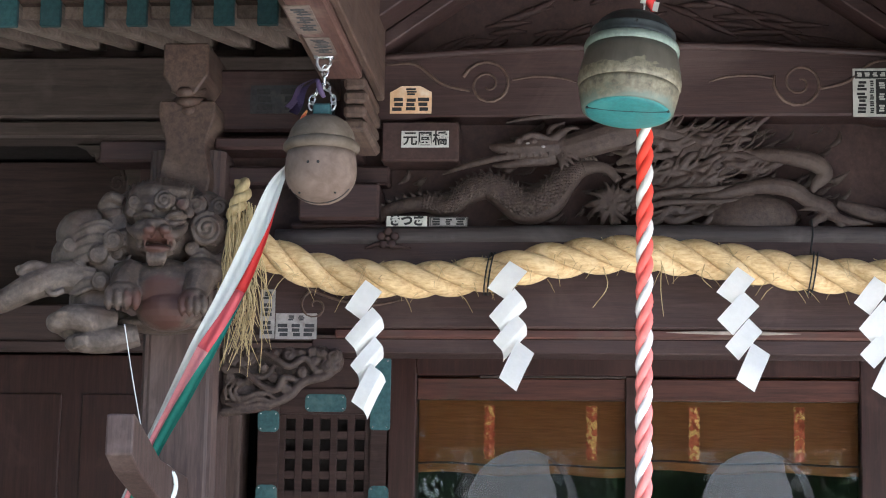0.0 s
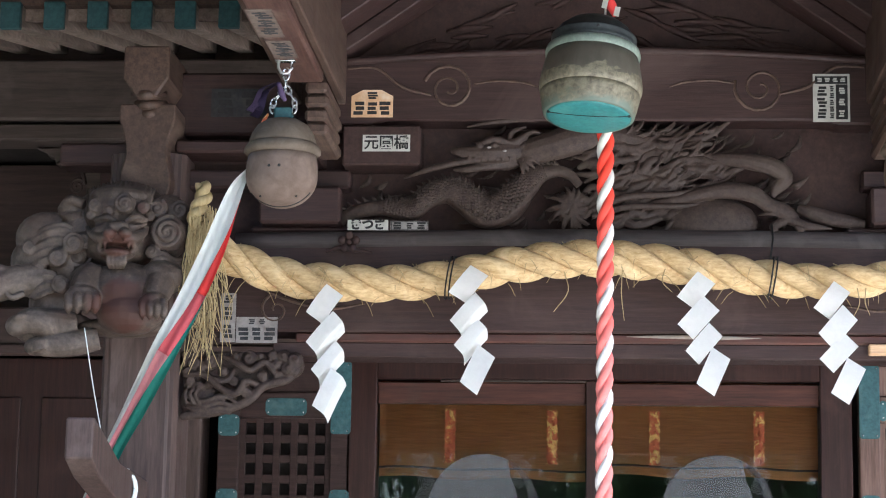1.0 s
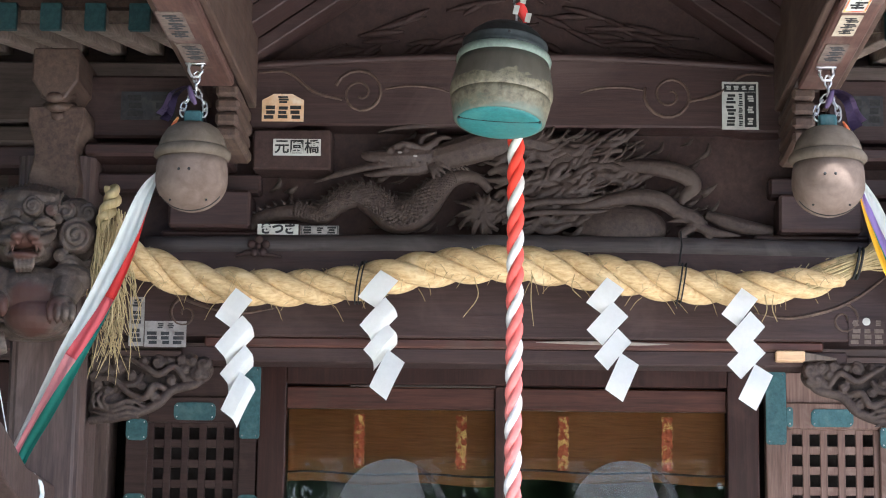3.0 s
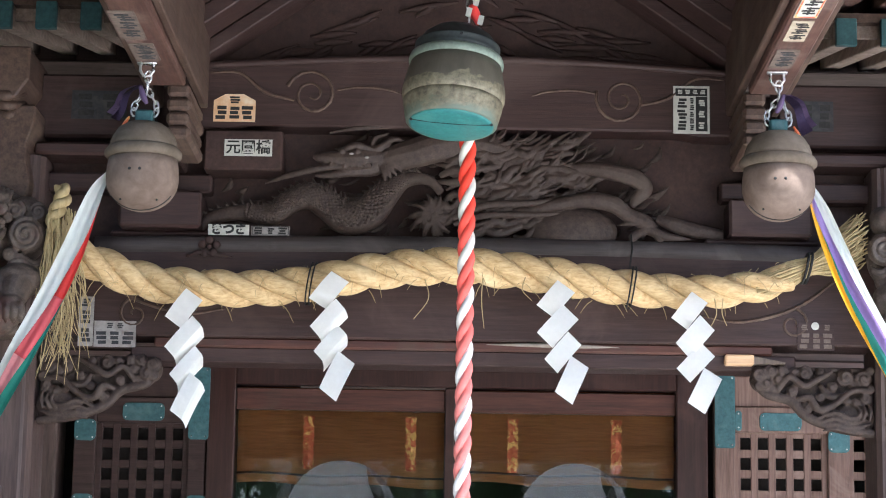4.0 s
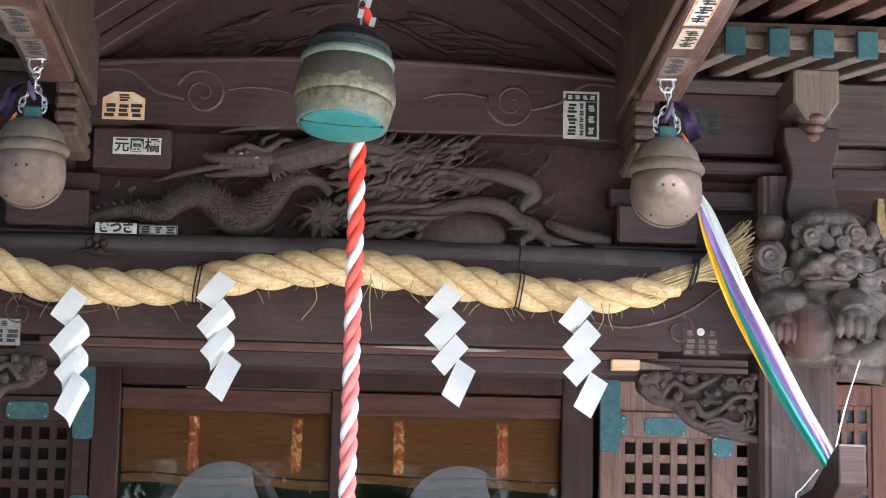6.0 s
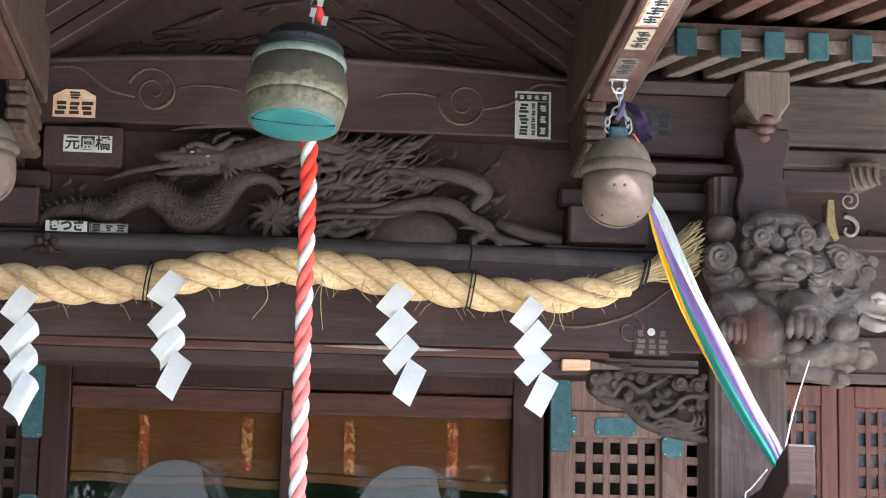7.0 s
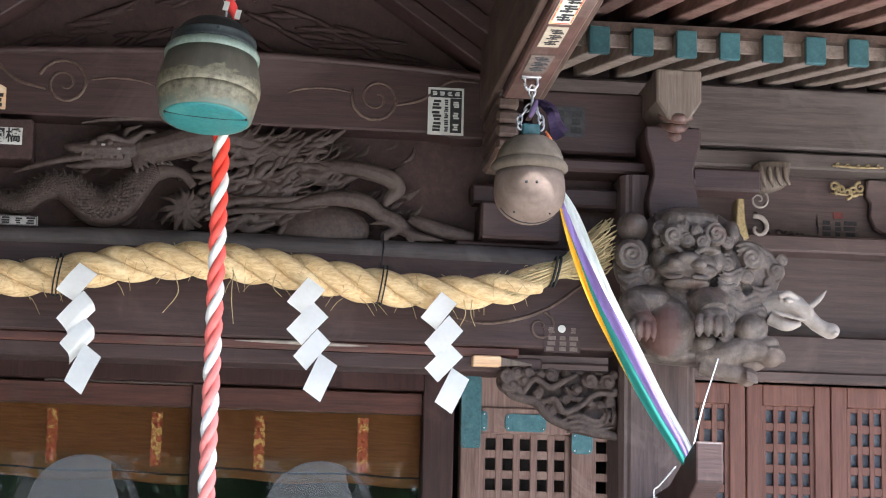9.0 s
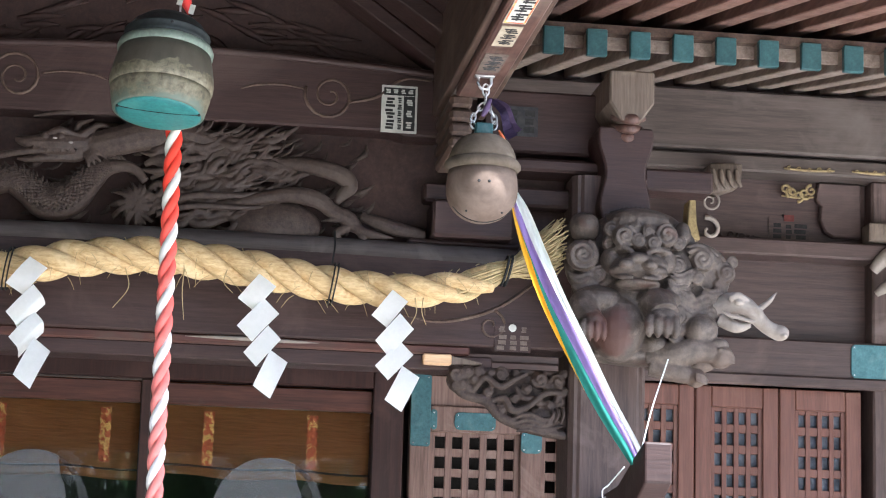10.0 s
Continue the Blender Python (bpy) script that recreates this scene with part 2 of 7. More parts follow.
def patina(name):
    """Bronze from dark shoulder to a pale crust that climbs raggedly from the rim; z counts from the bell's own origin."""
    mat, nt, bs = nodes_of(name)
    vec = stretch(nt, (1, 1, 1))
    tc = nt.nodes.new("ShaderNodeTexCoord")
    sep = nt.nodes.new("ShaderNodeSeparateXYZ")
    nt.links.new(tc.outputs["Object"], sep.inputs[0])
    edge = nt.nodes.new("ShaderNodeMath")
    edge.operation = "MULTIPLY_ADD"
    nt.links.new(noise_of(nt, stretch(nt, (1, 1, 1.8)), 11, 5.0, 0.6, 0.5), edge.inputs[0])
    edge.inputs[1].default_value = 0.12
    nt.links.new(sep.outputs["Z"], edge.inputs[2])
    crust = nt.nodes.new("ShaderNodeMapRange")
    crust.inputs["From Min"].default_value, crust.inputs["From Max"].default_value = 3.172, 3.164
    nt.links.new(edge.outputs["Value"], crust.inputs["Value"])
    grain = noise_of(nt, vec, 45, 7.0, 0.7, 0.3)
    dark = ramp(nt, noise_of(nt, stretch(nt, (1, 1, 0.35)), 16, 6.0, 0.62), [(0.3, (0.05, 0.043, 0.03)), (0.7, (0.1, 0.088, 0.066))])
    pale = ramp(nt, grain, [(0.3, (0.06, 0.05, 0.032)), (0.5, (0.16, 0.138, 0.09)), (0.75, (0.27, 0.24, 0.165))])
    col = mixed(nt, crust.outputs["Result"], dark, pale)
    rim = nt.nodes.new("ShaderNodeMapRange")
    rim.inputs["From Min"].default_value, rim.inputs["From Max"].default_value = 3.1, 3.075
    nt.links.new(edge.outputs["Value"], rim.inputs["Value"])
    col = mixed(nt, rim.outputs["Result"], col, (0.1, 0.125, 0.095))
    nt.links.new(col, bs.inputs["Base Color"])
    bs.inputs["Roughness"].default_value = 0.55
    bs.inputs["Metallic"].default_value = 0.15
    bumped(nt, bs, grain, 0.15)
    return mat


big_skin = patina("bell_patina")


rope_red = rope_paling("red_rope", (0.78, 0.26, 0.23), (0.74, 0.045, 0.02))
rope_white = rope_paling("white_rope", (0.8, 0.76, 0.73), (0.62, 0.59, 0.52))

glass, g_nt, g_bs = nodes_of("window_glass")
g_bs.inputs["Base Color"].default_value = (0.9, 0.95, 0.93, 1)
g_bs.inputs["Transmission Weight"].default_value = 1.0
g_bs.inputs["Roughness"].default_value = 0.0
g_bs.inputs["IOR"].default_value = 1.5
frost, f_nt, f_bs = nodes_of("frosted_film")
f_bs.inputs["Base Color"].default_value = (0.2, 0.205, 0.215, 1)
f_bs.inputs["Roughness"].default_value = 0.6
f_clear = f_nt.nodes.new("ShaderNodeBsdfTransparent")
f_mix = f_nt.nodes.new("ShaderNodeMixShader")
f_nt.links.new(ramp(f_nt, noise_of(f_nt, stretch(f_nt, (1, 1, 1)), 6, 3.0), [(0.3, (0.36,) * 3), (0.7, (0.46,) * 3)]), f_mix.inputs[0])
f_nt.links.new(f_clear.outputs[0], f_mix.inputs[1])
f_nt.links.new(f_bs.outputs[0], f_mix.inputs[2])
f_nt.links.new(f_mix.outputs[0], f_nt.nodes["Material Output"].inputs["Surface"])


# ---- building helpers ----
def thing(name, loc, label, category, group="", kind=""):
    e = new(name)
    e.empty_display_size = 0.05
    e.location = loc
    return tagged(e, label, category, group, kind)


def part(name, bm, mat, parent=None, label="", smooth=False, kind=""):
    me = bpy.data.meshes.new(name)
    bmesh.ops.recalc_face_normals(bm, faces=bm.faces)
    if smooth:
        for f in bm.faces:
            f.smooth = True
    bm.to_mesh(me)
    bm.free()
    me.materials.append(mat)
    ob = new(name, me)
    if parent is not None:
        ob.parent = parent
        if parent.type == "EMPTY":
            ob.matrix_parent_inverse = parent.matrix_basis.inverted()
    return tagged(ob, label, kind=kind)


def share(name, src, m, parent):
    """One more piece on the same mesh, moved by m."""
    ob = new(name, src.data)
    ob.parent = parent
    if parent.type == "EMPTY":
        ob.matrix_parent_inverse = parent.matrix_basis.inverted()
    ob.matrix_basis = m
    return ob


def box(bm, x0, x1, y0, y1, z0, z1, bev=0.004):
    r = bmesh.ops.create_cube(bm, size=1.0, matrix=Matrix.Translation(((x0 + x1) / 2, (y0 + y1) / 2, (z0 + z1) / 2)) @ Matrix.Diagonal((x1 - x0, y1 - y0, z1 - z0, 1)))
    if bev:
        es = {e for v in r["verts"] for e in v.link_edges}
        bmesh.ops.bevel(bm, geom=list(es), offset=bev, segments=1, profile=0.5, affect="EDGES")
    return bm


def boxed(*a, **k):
    return box(bmesh.new(), *a, **k)


def prism(bm, outline, y0, y1, bev=0.0):
    """An outline in x and z, extruded from y0 to y1."""
    vs = [bm.verts.new((x, y0, z)) for x, z in outline]
    f = bm.faces.new(vs)
    r = bmesh.ops.extrude_face_region(bm, geom=[f])
    bmesh.ops.translate(bm, verts=[g for g in r["geom"] if isinstance(g, bmesh.types.BMVert)], vec=(0, y1 - y0, 0))
    if bev:
        es = [e for e in bm.edges if e.calc_face_angle(0) > 0.7]
        bmesh.ops.bevel(bm, geom=es, offset=bev, segments=1, profile=0.5, affect="EDGES")
    return bm


def spline(pts, n):
    """Catmull-Rom through the points, n steps a span; the tuples may carry a radius."""
    p = [np.array(q, float) for q in pts]
    p = [2 * p[0] - p[1]] + p + [2 * p[-1] - p[-2]]
    out = []
    for i in range(1, len(p) - 2):
        a, b, c, d = p[i - 1:i + 3]
        for k in range(n):
            t = k / n
            out.append(0.5 * (2 * b + (c - a) * t + (2 * a - 5 * b + 4 * c - d) * t * t + (3 * b - a - 3 * c + d) * t ** 3))
    out.append(p[-2])
    return out


def tube(bm, pts, radius, seg=10, flat=1.0):
    """A round bar along points; radius a number or one a point; flat squeezes it in depth."""
    n = len(pts)
    rad = [radius] * n if isinstance(radius, (int, float)) else radius
    P = [Vector(q[:3]) for q in pts]
    rings, side = [], None
    for i in range(n):
        d = (P[min(i + 1, n - 1)] - P[max(i - 1, 0)]).normalized()
        if side is None:
            side = d.cross(Vector((0, 1, 0)))
            if side.length < 0.1:
                side = d.cross(Vector((1, 0, 0)))
        side = (side - d * side.dot(d)).normalized()
        up = d.cross(side)
        ring = []
        for k in range(seg):
            a = 2 * math.pi * k / seg
            o = side * math.cos(a) + up * math.sin(a)
            o.y *= flat
            ring.append(bm.verts.new(P[i] + o * rad[i]))
        rings.append(ring)
    for a, b in zip(rings, rings[1:]):
        for k in range(seg):
            bm.faces.new((a[k], a[(k + 1) % seg], b[(k + 1) % seg], b[k]))
    for ring in (rings[0], rings[-1]):
        bm.faces.new(ring)
    return bm


def bar(bm, pts, n=8, seg=10, flat=1.0):
    """A smooth bar through (x, y, z, radius) points."""
    q = spline(pts, n)
    return tube(bm, q, [max(0.0005, float(v[3])) for v in q], seg, flat)


def curl(bm, x, y, z, size, turns=1.6, thick=0.2, hand=1, start=0.0, seg=7, bulge=0.25):
    """A carved spiral that faces the viewer, its eye proud of its rim."""
    n = int(16 * turns)
    pts, rad = [], []
    for i in range(n + 1):
        s = i / n
        a = start + hand * 2 * math.pi * turns * s
        r = size * (1 - 0.86 * s)
        pts.append((x + r * math.cos(a), y - size * bulge * s, z + r * math.sin(a)))
        rad.append(size * thick * (1 - 0.45 * s))
    return tube(bm, pts, rad, seg)


def whorl(bm, x, y, z, size, turns=1.8, hand=1, start=0.0, dome=0.5, ridge=0.15):
    """A solid round lock with a spiral ridge over its dome."""
    blob(bm, x, y, z, size, size * dome, size, 12)
    n = int(16 * turns)
    pts, rad = [], []
    for i in range(n + 1):
        s = i / n
        a = start + hand * 2 * math.pi * turns * s
        f = 0.94 * (1 - 0.95 * s)
        pts.append((x + size * f * math.cos(a), y - size * dome * math.sqrt(1 - f * f), z + size * f * math.sin(a)))
        rad.append(size * ridge * (1 - 0.3 * s))
    return tube(bm, pts, rad, 7)


def blob(bm, x, y, z, rx, ry, rz, seg=14, tilt=0.0):
    """An ellipsoid, leaning by tilt degrees in the picture plane of the porch."""
    m = pose(x, y, z, 0, tilt, 0) @ Matrix.Diagonal((rx, ry, rz, 1))
    rows = max(4, seg // 2)
    top, low = bm.verts.new(m @ Vector((0, 0, 1))), bm.verts.new(m @ Vector((0, 0, -1)))
    rings = []
    for i in range(1, rows):
        a = math.pi * i / rows
        rings.append([bm.verts.new(m @ Vector((math.sin(a) * math.cos(2 * math.pi * k / seg), math.sin(a) * math.sin(2 * math.pi * k / seg), math.cos(a)))) for k in range(seg)])
    for k in range(seg):
        n = (k + 1) % seg
        bm.faces.new((top, rings[0][k], rings[0][n]))
        bm.faces.new((low, rings[-1][n], rings[-1][k]))
        for a, b in zip(rings, rings[1:]):
            bm.faces.new((a[k], b[k], b[n], a[n]))
    return bm


def lathe(bm, profile, cx, cy, seg=48, squash=1.0):
    """A turned shape from (radius, z) pairs, closed at the ends."""
    rings = []
    for r, z in profile:
        rings.append([bm.verts.new((cx + r * math.cos(2 * math.pi * k / seg), cy + squash * r * math.sin(2 * math.pi * k / seg), z)) for k in range(seg)])
    for a, b in zip(rings, rings[1:]):
        for k in range(seg):
            bm.faces.new((a[k], a[(k + 1) % seg], b[(k + 1) % seg], b[k]))
    bm.faces.new(rings[0])
    bm.faces.new(rings[-1])
    return bm


def sheet(bm, left, right, thick=0.002):
    """A band between two rows of points, given a thickness in depth."""
    a = [bm.verts.new(p) for p in left]
    b = [bm.verts.new(p) for p in right]
    for i in range(len(a) - 1):
        bm.faces.new((a[i], b[i], b[i + 1], a[i + 1]))
    bmesh.ops.solidify(bm, geom=bm.faces[:], thickness=thick)
    return bm


def remeshed(ob, voxel, smooth=2):
    """Melts the pieces of a carving into one skin."""
    r = ob.modifiers.new("skin", "REMESH")
    r.mode, r.voxel_size, r.use_smooth_shade = "VOXEL", voxel, True
    if smooth:
        s = ob.modifiers.new("soft", "SMOOTH")
        s.iterations, s.factor = smooth, 0.5
    return ob


# ---- ground and shell ----
# unseen ground, kept dark so that less light bounces from the left
ground_bm = bmesh.new()
bmesh.ops.create_grid(ground_bm, x_segments=2, y_segments=2, size=600)
tagged(part("ground", ground_bm, gravel), "grey gravel forecourt before the shrine", "ground", kind="structure")
# unseen pale slabs on the right, added as reflectors for porch and eaves
tagged(part("pavement", boxed(0.2, 14, -14, 5.6, -0.1, 0.05, bev=0.01), paving), "unseen pale paving before the porch, added to bounce sunlight", "pavement", kind="structure")

tagged(part("pavement", boxed(1.75, 14, 5.61, 7.9, -0.1, 0.05, bev=0.01), paving), "unseen pale paving beside the porch, added to bounce sunlight", "pavement", kind="structure")
WALL_Y = 8.2      # front wall of the hall
PORCH_Y = 6.62    # front of the porch beam
PILLAR_X = 1.39


def setting(name, bm, mat, label, category="wall"):
    return tagged(part(name, bm, mat), label, category, kind="structure")


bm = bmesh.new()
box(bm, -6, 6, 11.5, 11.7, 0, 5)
setting("wall_north", bm, room_shade, "dark back wall inside the hall")
setting("wall_west", boxed(-6.2, -6, WALL_Y, 11.7, 0, 5), room_shade, "dark side wall of the hall")
setting("wall_east", boxed(6, 6.2, WALL_Y, 11.7, 0, 5), room_shade, "dark side wall of the hall")
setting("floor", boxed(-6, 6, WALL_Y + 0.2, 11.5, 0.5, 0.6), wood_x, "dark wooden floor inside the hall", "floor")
setting("ceiling", boxed(-6, 6, WALL_Y + 0.22, 11.5, 3.56, 3.66), room_shade, "dark boarded ceiling inside the hall", "ceiling")

# front wall of the hall: plinth, posts, beams and dark boards between them
front = bmesh.new()
box(front, -6, 6, WALL_Y - 0.05, WALL_Y + 0.15, 0, 0.62)
for x0, x1 in ((-6, -2.75), (2.95, 6)):
    box(front, x0, x1, WALL_Y + 0.02, WALL_Y + 0.12, 0.62, 2.7)
box(front, -6, -1.5, WALL_Y + 0.04, WALL_Y + 0.14, 3.54, 4.3)
# left bay's boards set back: recess added so that the bay stays dark
box(front, -6, -1.5, WALL_Y + 0.42, WALL_Y + 0.5, 2.87, 3.54)
box(front, -1.5, 6, WALL_Y + 0.04, WALL_Y + 0.14, 2.87, 4.3)
wall_south = setting("wall_south", front, wood_hall, "dark timber front wall of the hall, boarded between beams")


def beam(name, x0, x1, y0, y1, z0, z1, mat, label="", parent=None, bev=0.008):
    return part(name, boxed(x0, x1, y0, y1, z0, z1, bev=bev), mat, parent if parent else wall_south, label)


beam("lintel", -6, 6, WALL_Y - 0.06, WALL_Y + 0.1, 2.72, 2.885, wood_hall)
beam("lintel_strip", -6, 6, WALL_Y - 0.075, WALL_Y - 0.058, 2.7, 2.745, wood_hall)
beam("tie_beam", -1.56, 6, WALL_Y - 0.09, WALL_Y + 0.06, 3.2, 3.265, wood_hall)
beam("upper_tie_beam", -6, 6, WALL_Y - 0.1, WALL_Y + 0.06, 3.52, 3.585, wood_dusty)
beam("eave_purlin", -6, 6, WALL_Y - 0.12, WALL_Y + 0.1, 3.595, 3.83, wood_dusty)
for x in (-2.8, -1.56, 1.58, 2.772):
    beam("wall_post", x - 0.075, x + 0.075, WALL_Y - 0.05, WALL_Y + 0.14, 0.62, 3.52, wood_z)

# ---- glazed entrance of the hall, with blinds behind the panes ----
door = tagged(new("door_1"), "glazed sliding entrance with frosted comma crests", "door", kind="structure")
door.location = (0, WALL_Y, 0.62)


def fixed(name, bm, mat, parent, label="", smooth=False):
    return part(name, bm, mat, parent, label, smooth)


jamb = bmesh.new()
box(jamb, -0.945, -0.835, WALL_Y - 0.03, WALL_Y + 0.12, 0.62, 2.7)
fixed("jamb", jamb, wood_frame, door)
fixed("jamb", boxed(0.79, 0.905, WALL_Y - 0.03, WALL_Y + 0.12, 0.62, 2.7), wood_frame, door)
fixed("head", boxed(-0.835, 0.79, WALL_Y - 0.03, WALL_Y + 0.12, 2.628, 2.7), wood_frame, door)
fixed("head_bead", boxed(-0.6, -0.062, WALL_Y - 0.012, WALL_Y + 0.004, 2.621, 2.627, bev=0.001), wood_dusty, door, "thin pale edge")
fixed("mullion", boxed(-0.062, -0.026, WALL_Y - 0.02, WALL_Y + 0.06, 0.62, 2.625), wood_frame, door)
fixed("top_rail", boxed(-0.835, -0.062, WALL_Y + 0.0, WALL_Y + 0.04, 2.54, 2.62), wood_red, door)
fixed("top_rail", boxed(-0.026, 0.79, WALL_Y + 0.0, WALL_Y + 0.04, 2.54, 2.62), wood_red, door)
for x0, x1 in ((-0.83, -0.064), (-0.024, 0.787)):
    pane = fixed("pane", boxed(x0, x1, WALL_Y + 0.012, WALL_Y + 0.018, 0.66, 2.539, bev=0), glass, door, "clear glass pane")
    pane.visible_shadow = False


for cx, cz in ((-0.437, 2.15), (0.421, 2.153)):
    b = bmesh.new()
    r = 0.205
    y0 = WALL_Y + 0.004
    n = 60
    # head of the comma, and its tail as a crescent
    body = []
    for k in range(n + 1):
        a = math.pi * (0.36 + 0.62 * k / n)
        body.append((cx + r * math.cos(a), cz + r * math.sin(a)))
    body += [(cx - r * 0.72, cz - r * 0.1), (cx - r * 0.35, cz + r * 0.06), (cx - r * 0.06, cz - r * 0.06)]
    for k in range(24):
        a = -math.pi * 0.7 + math.pi * 0.92 * k / 23
        body.append((cx + r * 0.18 + r * 0.42 * math.cos(a), cz + r * 0.2 + r * 0.5 * math.sin(a)))
    prism(b, body, y0, y0 + 0.003)
    fixed("crest", b, frost, door, "frosted comma crest on the glass")
    t = bmesh.new()
    outer, inn = [], []
    for k in range(30):
        s = k / 29
        a = math.pi * (0.4 - 0.8 * s)
        w = 0.3 * r * s ** 0.8 + 0.004
        outer.append((cx + r * math.cos(a), y0, cz + r * math.sin(a)))
        inn.append((cx + (r - w) * math.cos(a), y0, cz + (r - w) * math.sin(a)))
    sheet(t, outer, inn, 0.003)
    fixed("crest_tail", t, frost, door)


def blinds(x0, x1, z0, drops, label):
    o = thing("bamboo_blind", ((x0 + x1) / 2, WALL_Y + 0.05, z0), label, "blind", "blinds behind the glass")
    b = bmesh.new()
    nx, nz = 24, 30
    grid = []
    for i in range(nx + 1):
        col = []
        for k in range(nz + 1):
            x = x0 + (x1 - x0) * i / nx
            z = z0 + (2.64 - z0) * k / nz
            z += (0.006 * math.sin(i * 0.5) - 0.012 * (x - x0)) * (1 - k / nz)
            col.append(b.verts.new((x, WALL_Y + 0.05 + 0.004 * math.sin(i * 0.8 + k * 0.2), z)))
        grid.append(col)
    for i in range(nx):
        for k in range(nz):
            b.faces.new((grid[i][k], grid[i + 1][k], grid[i + 1][k + 1], grid[i][k + 1]))
    bmesh.ops.solidify(b, geom=b.faces[:], thickness=0.006)
    part("slats", b, blind, o, smooth=True)
    h = bmesh.new()
    tube(h, [(x0 + (x1 - x0) * i / 12, WALL_Y + 0.043, z0 + 0.035 - 0.012 * (x1 - x0) * i / 12 + 0.004 * math.sin(i)) for i in range(13)], 0.004, 6)
    part("hem_cord", h, wood_red, o, smooth=True)
    for x, zt in drops:
        d = bmesh.new()
        edge = [(x + (0.0195 + 0.0022 * math.sin(k * 1.6)), zt - 0.2 * k / 24) for k in range(25)]
        prism(d, edge + [(2 * x - a, c) for a, c in edge[::-1]], WALL_Y + 0.036, WALL_Y + 0.041, 0)
        for k in range(6):
            blob(d, x, WALL_Y + 0.036, zt - 0.016 - 0.034 * k, 0.011, 0.003, 0.011, 4)
        part("brocade_strap", d, tassel_red, o, "orange-red brocade strap")
    return o


blinds(-0.83, -0.064, 2.272, ((-0.566, 2.522), (-0.187, 2.522)), "brown bamboo blind with red brocade straps behind glass")
blinds(-0.024, 0.787, 2.285, ((0.19, 2.522), (0.573, 2.524)), "brown bamboo blind with red brocade straps behind glass")


# ---- lattice panels beside the entrance ----
def plate(x0, x1, z0, z1, y, parent, name="fitting", r=0.02):
    """A green metal fitting with clipped ends, a raised rim and small studs."""
    b = bmesh.new()
    o = []
    for cx, cz, a0 in ((x1 - r, z1 - r, 0), (x0 + r, z1 - r, 90), (x0 + r, z0 + r, 180), (x1 - r, z0 + r, 270)):
        for k in range(5):
            a = radians(a0 + 22.5 * k)
            o.append((cx + r * math.cos(a), cz + r * math.sin(a)))
    prism(b, o, y - 0.005, y + 0.001, 0.0015)
    ob = part(name, b, teal, parent, "green patinated metal fitting")
    stud = None
    for x in (x0 + 0.012, x1 - 0.012):
        for z in (z0 + 0.012, z1 - 0.012):
            if stud is None:
                stud = part("stud", blob(bmesh.new(), x, y - 0.006, z, 0.003, 0.003, 0.003, 8), steel, ob)
                home = (x, z)
            else:
                share("stud", stud, Matrix.Translation((x - home[0], 0, z - home[1])), ob)
    return ob


def lattice(name, x0, x1, z0, z1, cols, pitch, y, mat, parent):
    """Crossing laths, each a piece of its own."""
    w = (x1 - x0) / cols
    lw = w * 0.41
    first = None
    for i in range(cols + 1):
        x = x0 + w * i
        if first is None:
            first = part("upright_lath", boxed(x - lw / 2, x + lw / 2, y, y + 0.02, z0, z1, bev=0.002), mat, parent)
        else:
            share("upright_lath", first, Matrix.Translation((w * i, 0, 0)), parent)
    rows = int((z1 - z0) / pitch)
    first = None
    for k in range(rows + 1):
        z = z1 - pitch * k
        if first is None:
            first = part("cross_lath", boxed(x0, x1, y + 0.003, y + 0.018, z - pitch * 0.205, z + pitch * 0.205, bev=0.002), mat, parent)
        else:
            share("cross_lath", first, Matrix.Translation((0, 0, -pitch * k)), parent)


def lattice_window(sx, label, mat, group):
    """The framed lattice between the entrance and the porch line; sx is -1 or 1."""
    o = thing("lattice_window", (sx * 1.18, WALL_Y, 0.62), label, "window", group)
    inner, outer = sorted((sx * 0.93, sx * 1.005)), sorted((sx * 1.345, sx * 1.425))
    y = WALL_Y - 0.03
    part("stile", boxed(*inner, y, y + 0.07, 0.62, 2.69), mat, o)
    part("stile", boxed(*outer, y, y + 0.07, 0.62, 2.69), mat, o)
    lo, hi = sorted((sx * 1.005, sx * 1.345))
    part("rail", boxed(lo, hi, y + 0.004, y + 0.07, 2.48, 2.575), mat, o)
    part("panel", boxed(lo, hi, y + 0.02, y + 0.06, 2.575, 2.69), mat, o)
    part("rail", boxed(lo, hi, y + 0.004, y + 0.07, 1.5, 1.6), mat, o)
    part("panel", boxed(lo, hi, y + 0.02, y + 0.06, 0.62, 1.5), mat, o)
    lattice("lath", lo + 0.008, hi - 0.008, 1.6, 2.478, 5, 0.0745, y + 0.02, mat, o)
    # near-black sheet: the shade behind the laths put into its colour
    part("backing", boxed(lo, hi, y + 0.09, y + 0.095, 1.6, 2.48, bev=0), room_shade, o)
    plate(*sorted((sx * 1.095, sx * 1.25)), 2.487, 2.553, y + 0.004, o)
    plate(inner[0], inner[1], 2.42, 2.69, y, o, r=0.012)
    plate(*sorted((sx * 1.005, sx * 1.03)), 2.485, 2.56, y + 0.004, o, r=0.012)
    plate(inner[0], inner[1], 2.1, 2.215, y, o)
    plate(outer[0], outer[1], 2.41, 2.49, y, o)
    plate(outer[0], outer[1], 2.1, 2.215, y, o)
    return o


# twin panels in two tones: left shade and right light put into the wood colour
lattice_window(-1, "lattice panel with green metal fittings, its shade put into darker wood", wood_x, "lattice panels beside the entrance")
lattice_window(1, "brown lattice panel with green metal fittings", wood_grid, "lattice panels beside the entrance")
# narrow lattice strip beyond the outer stile
strip = thing("lattice_strip", (1.47, WALL_Y, 0.62), "narrow strip of brown lattice beside the porch pillar", "lattice")
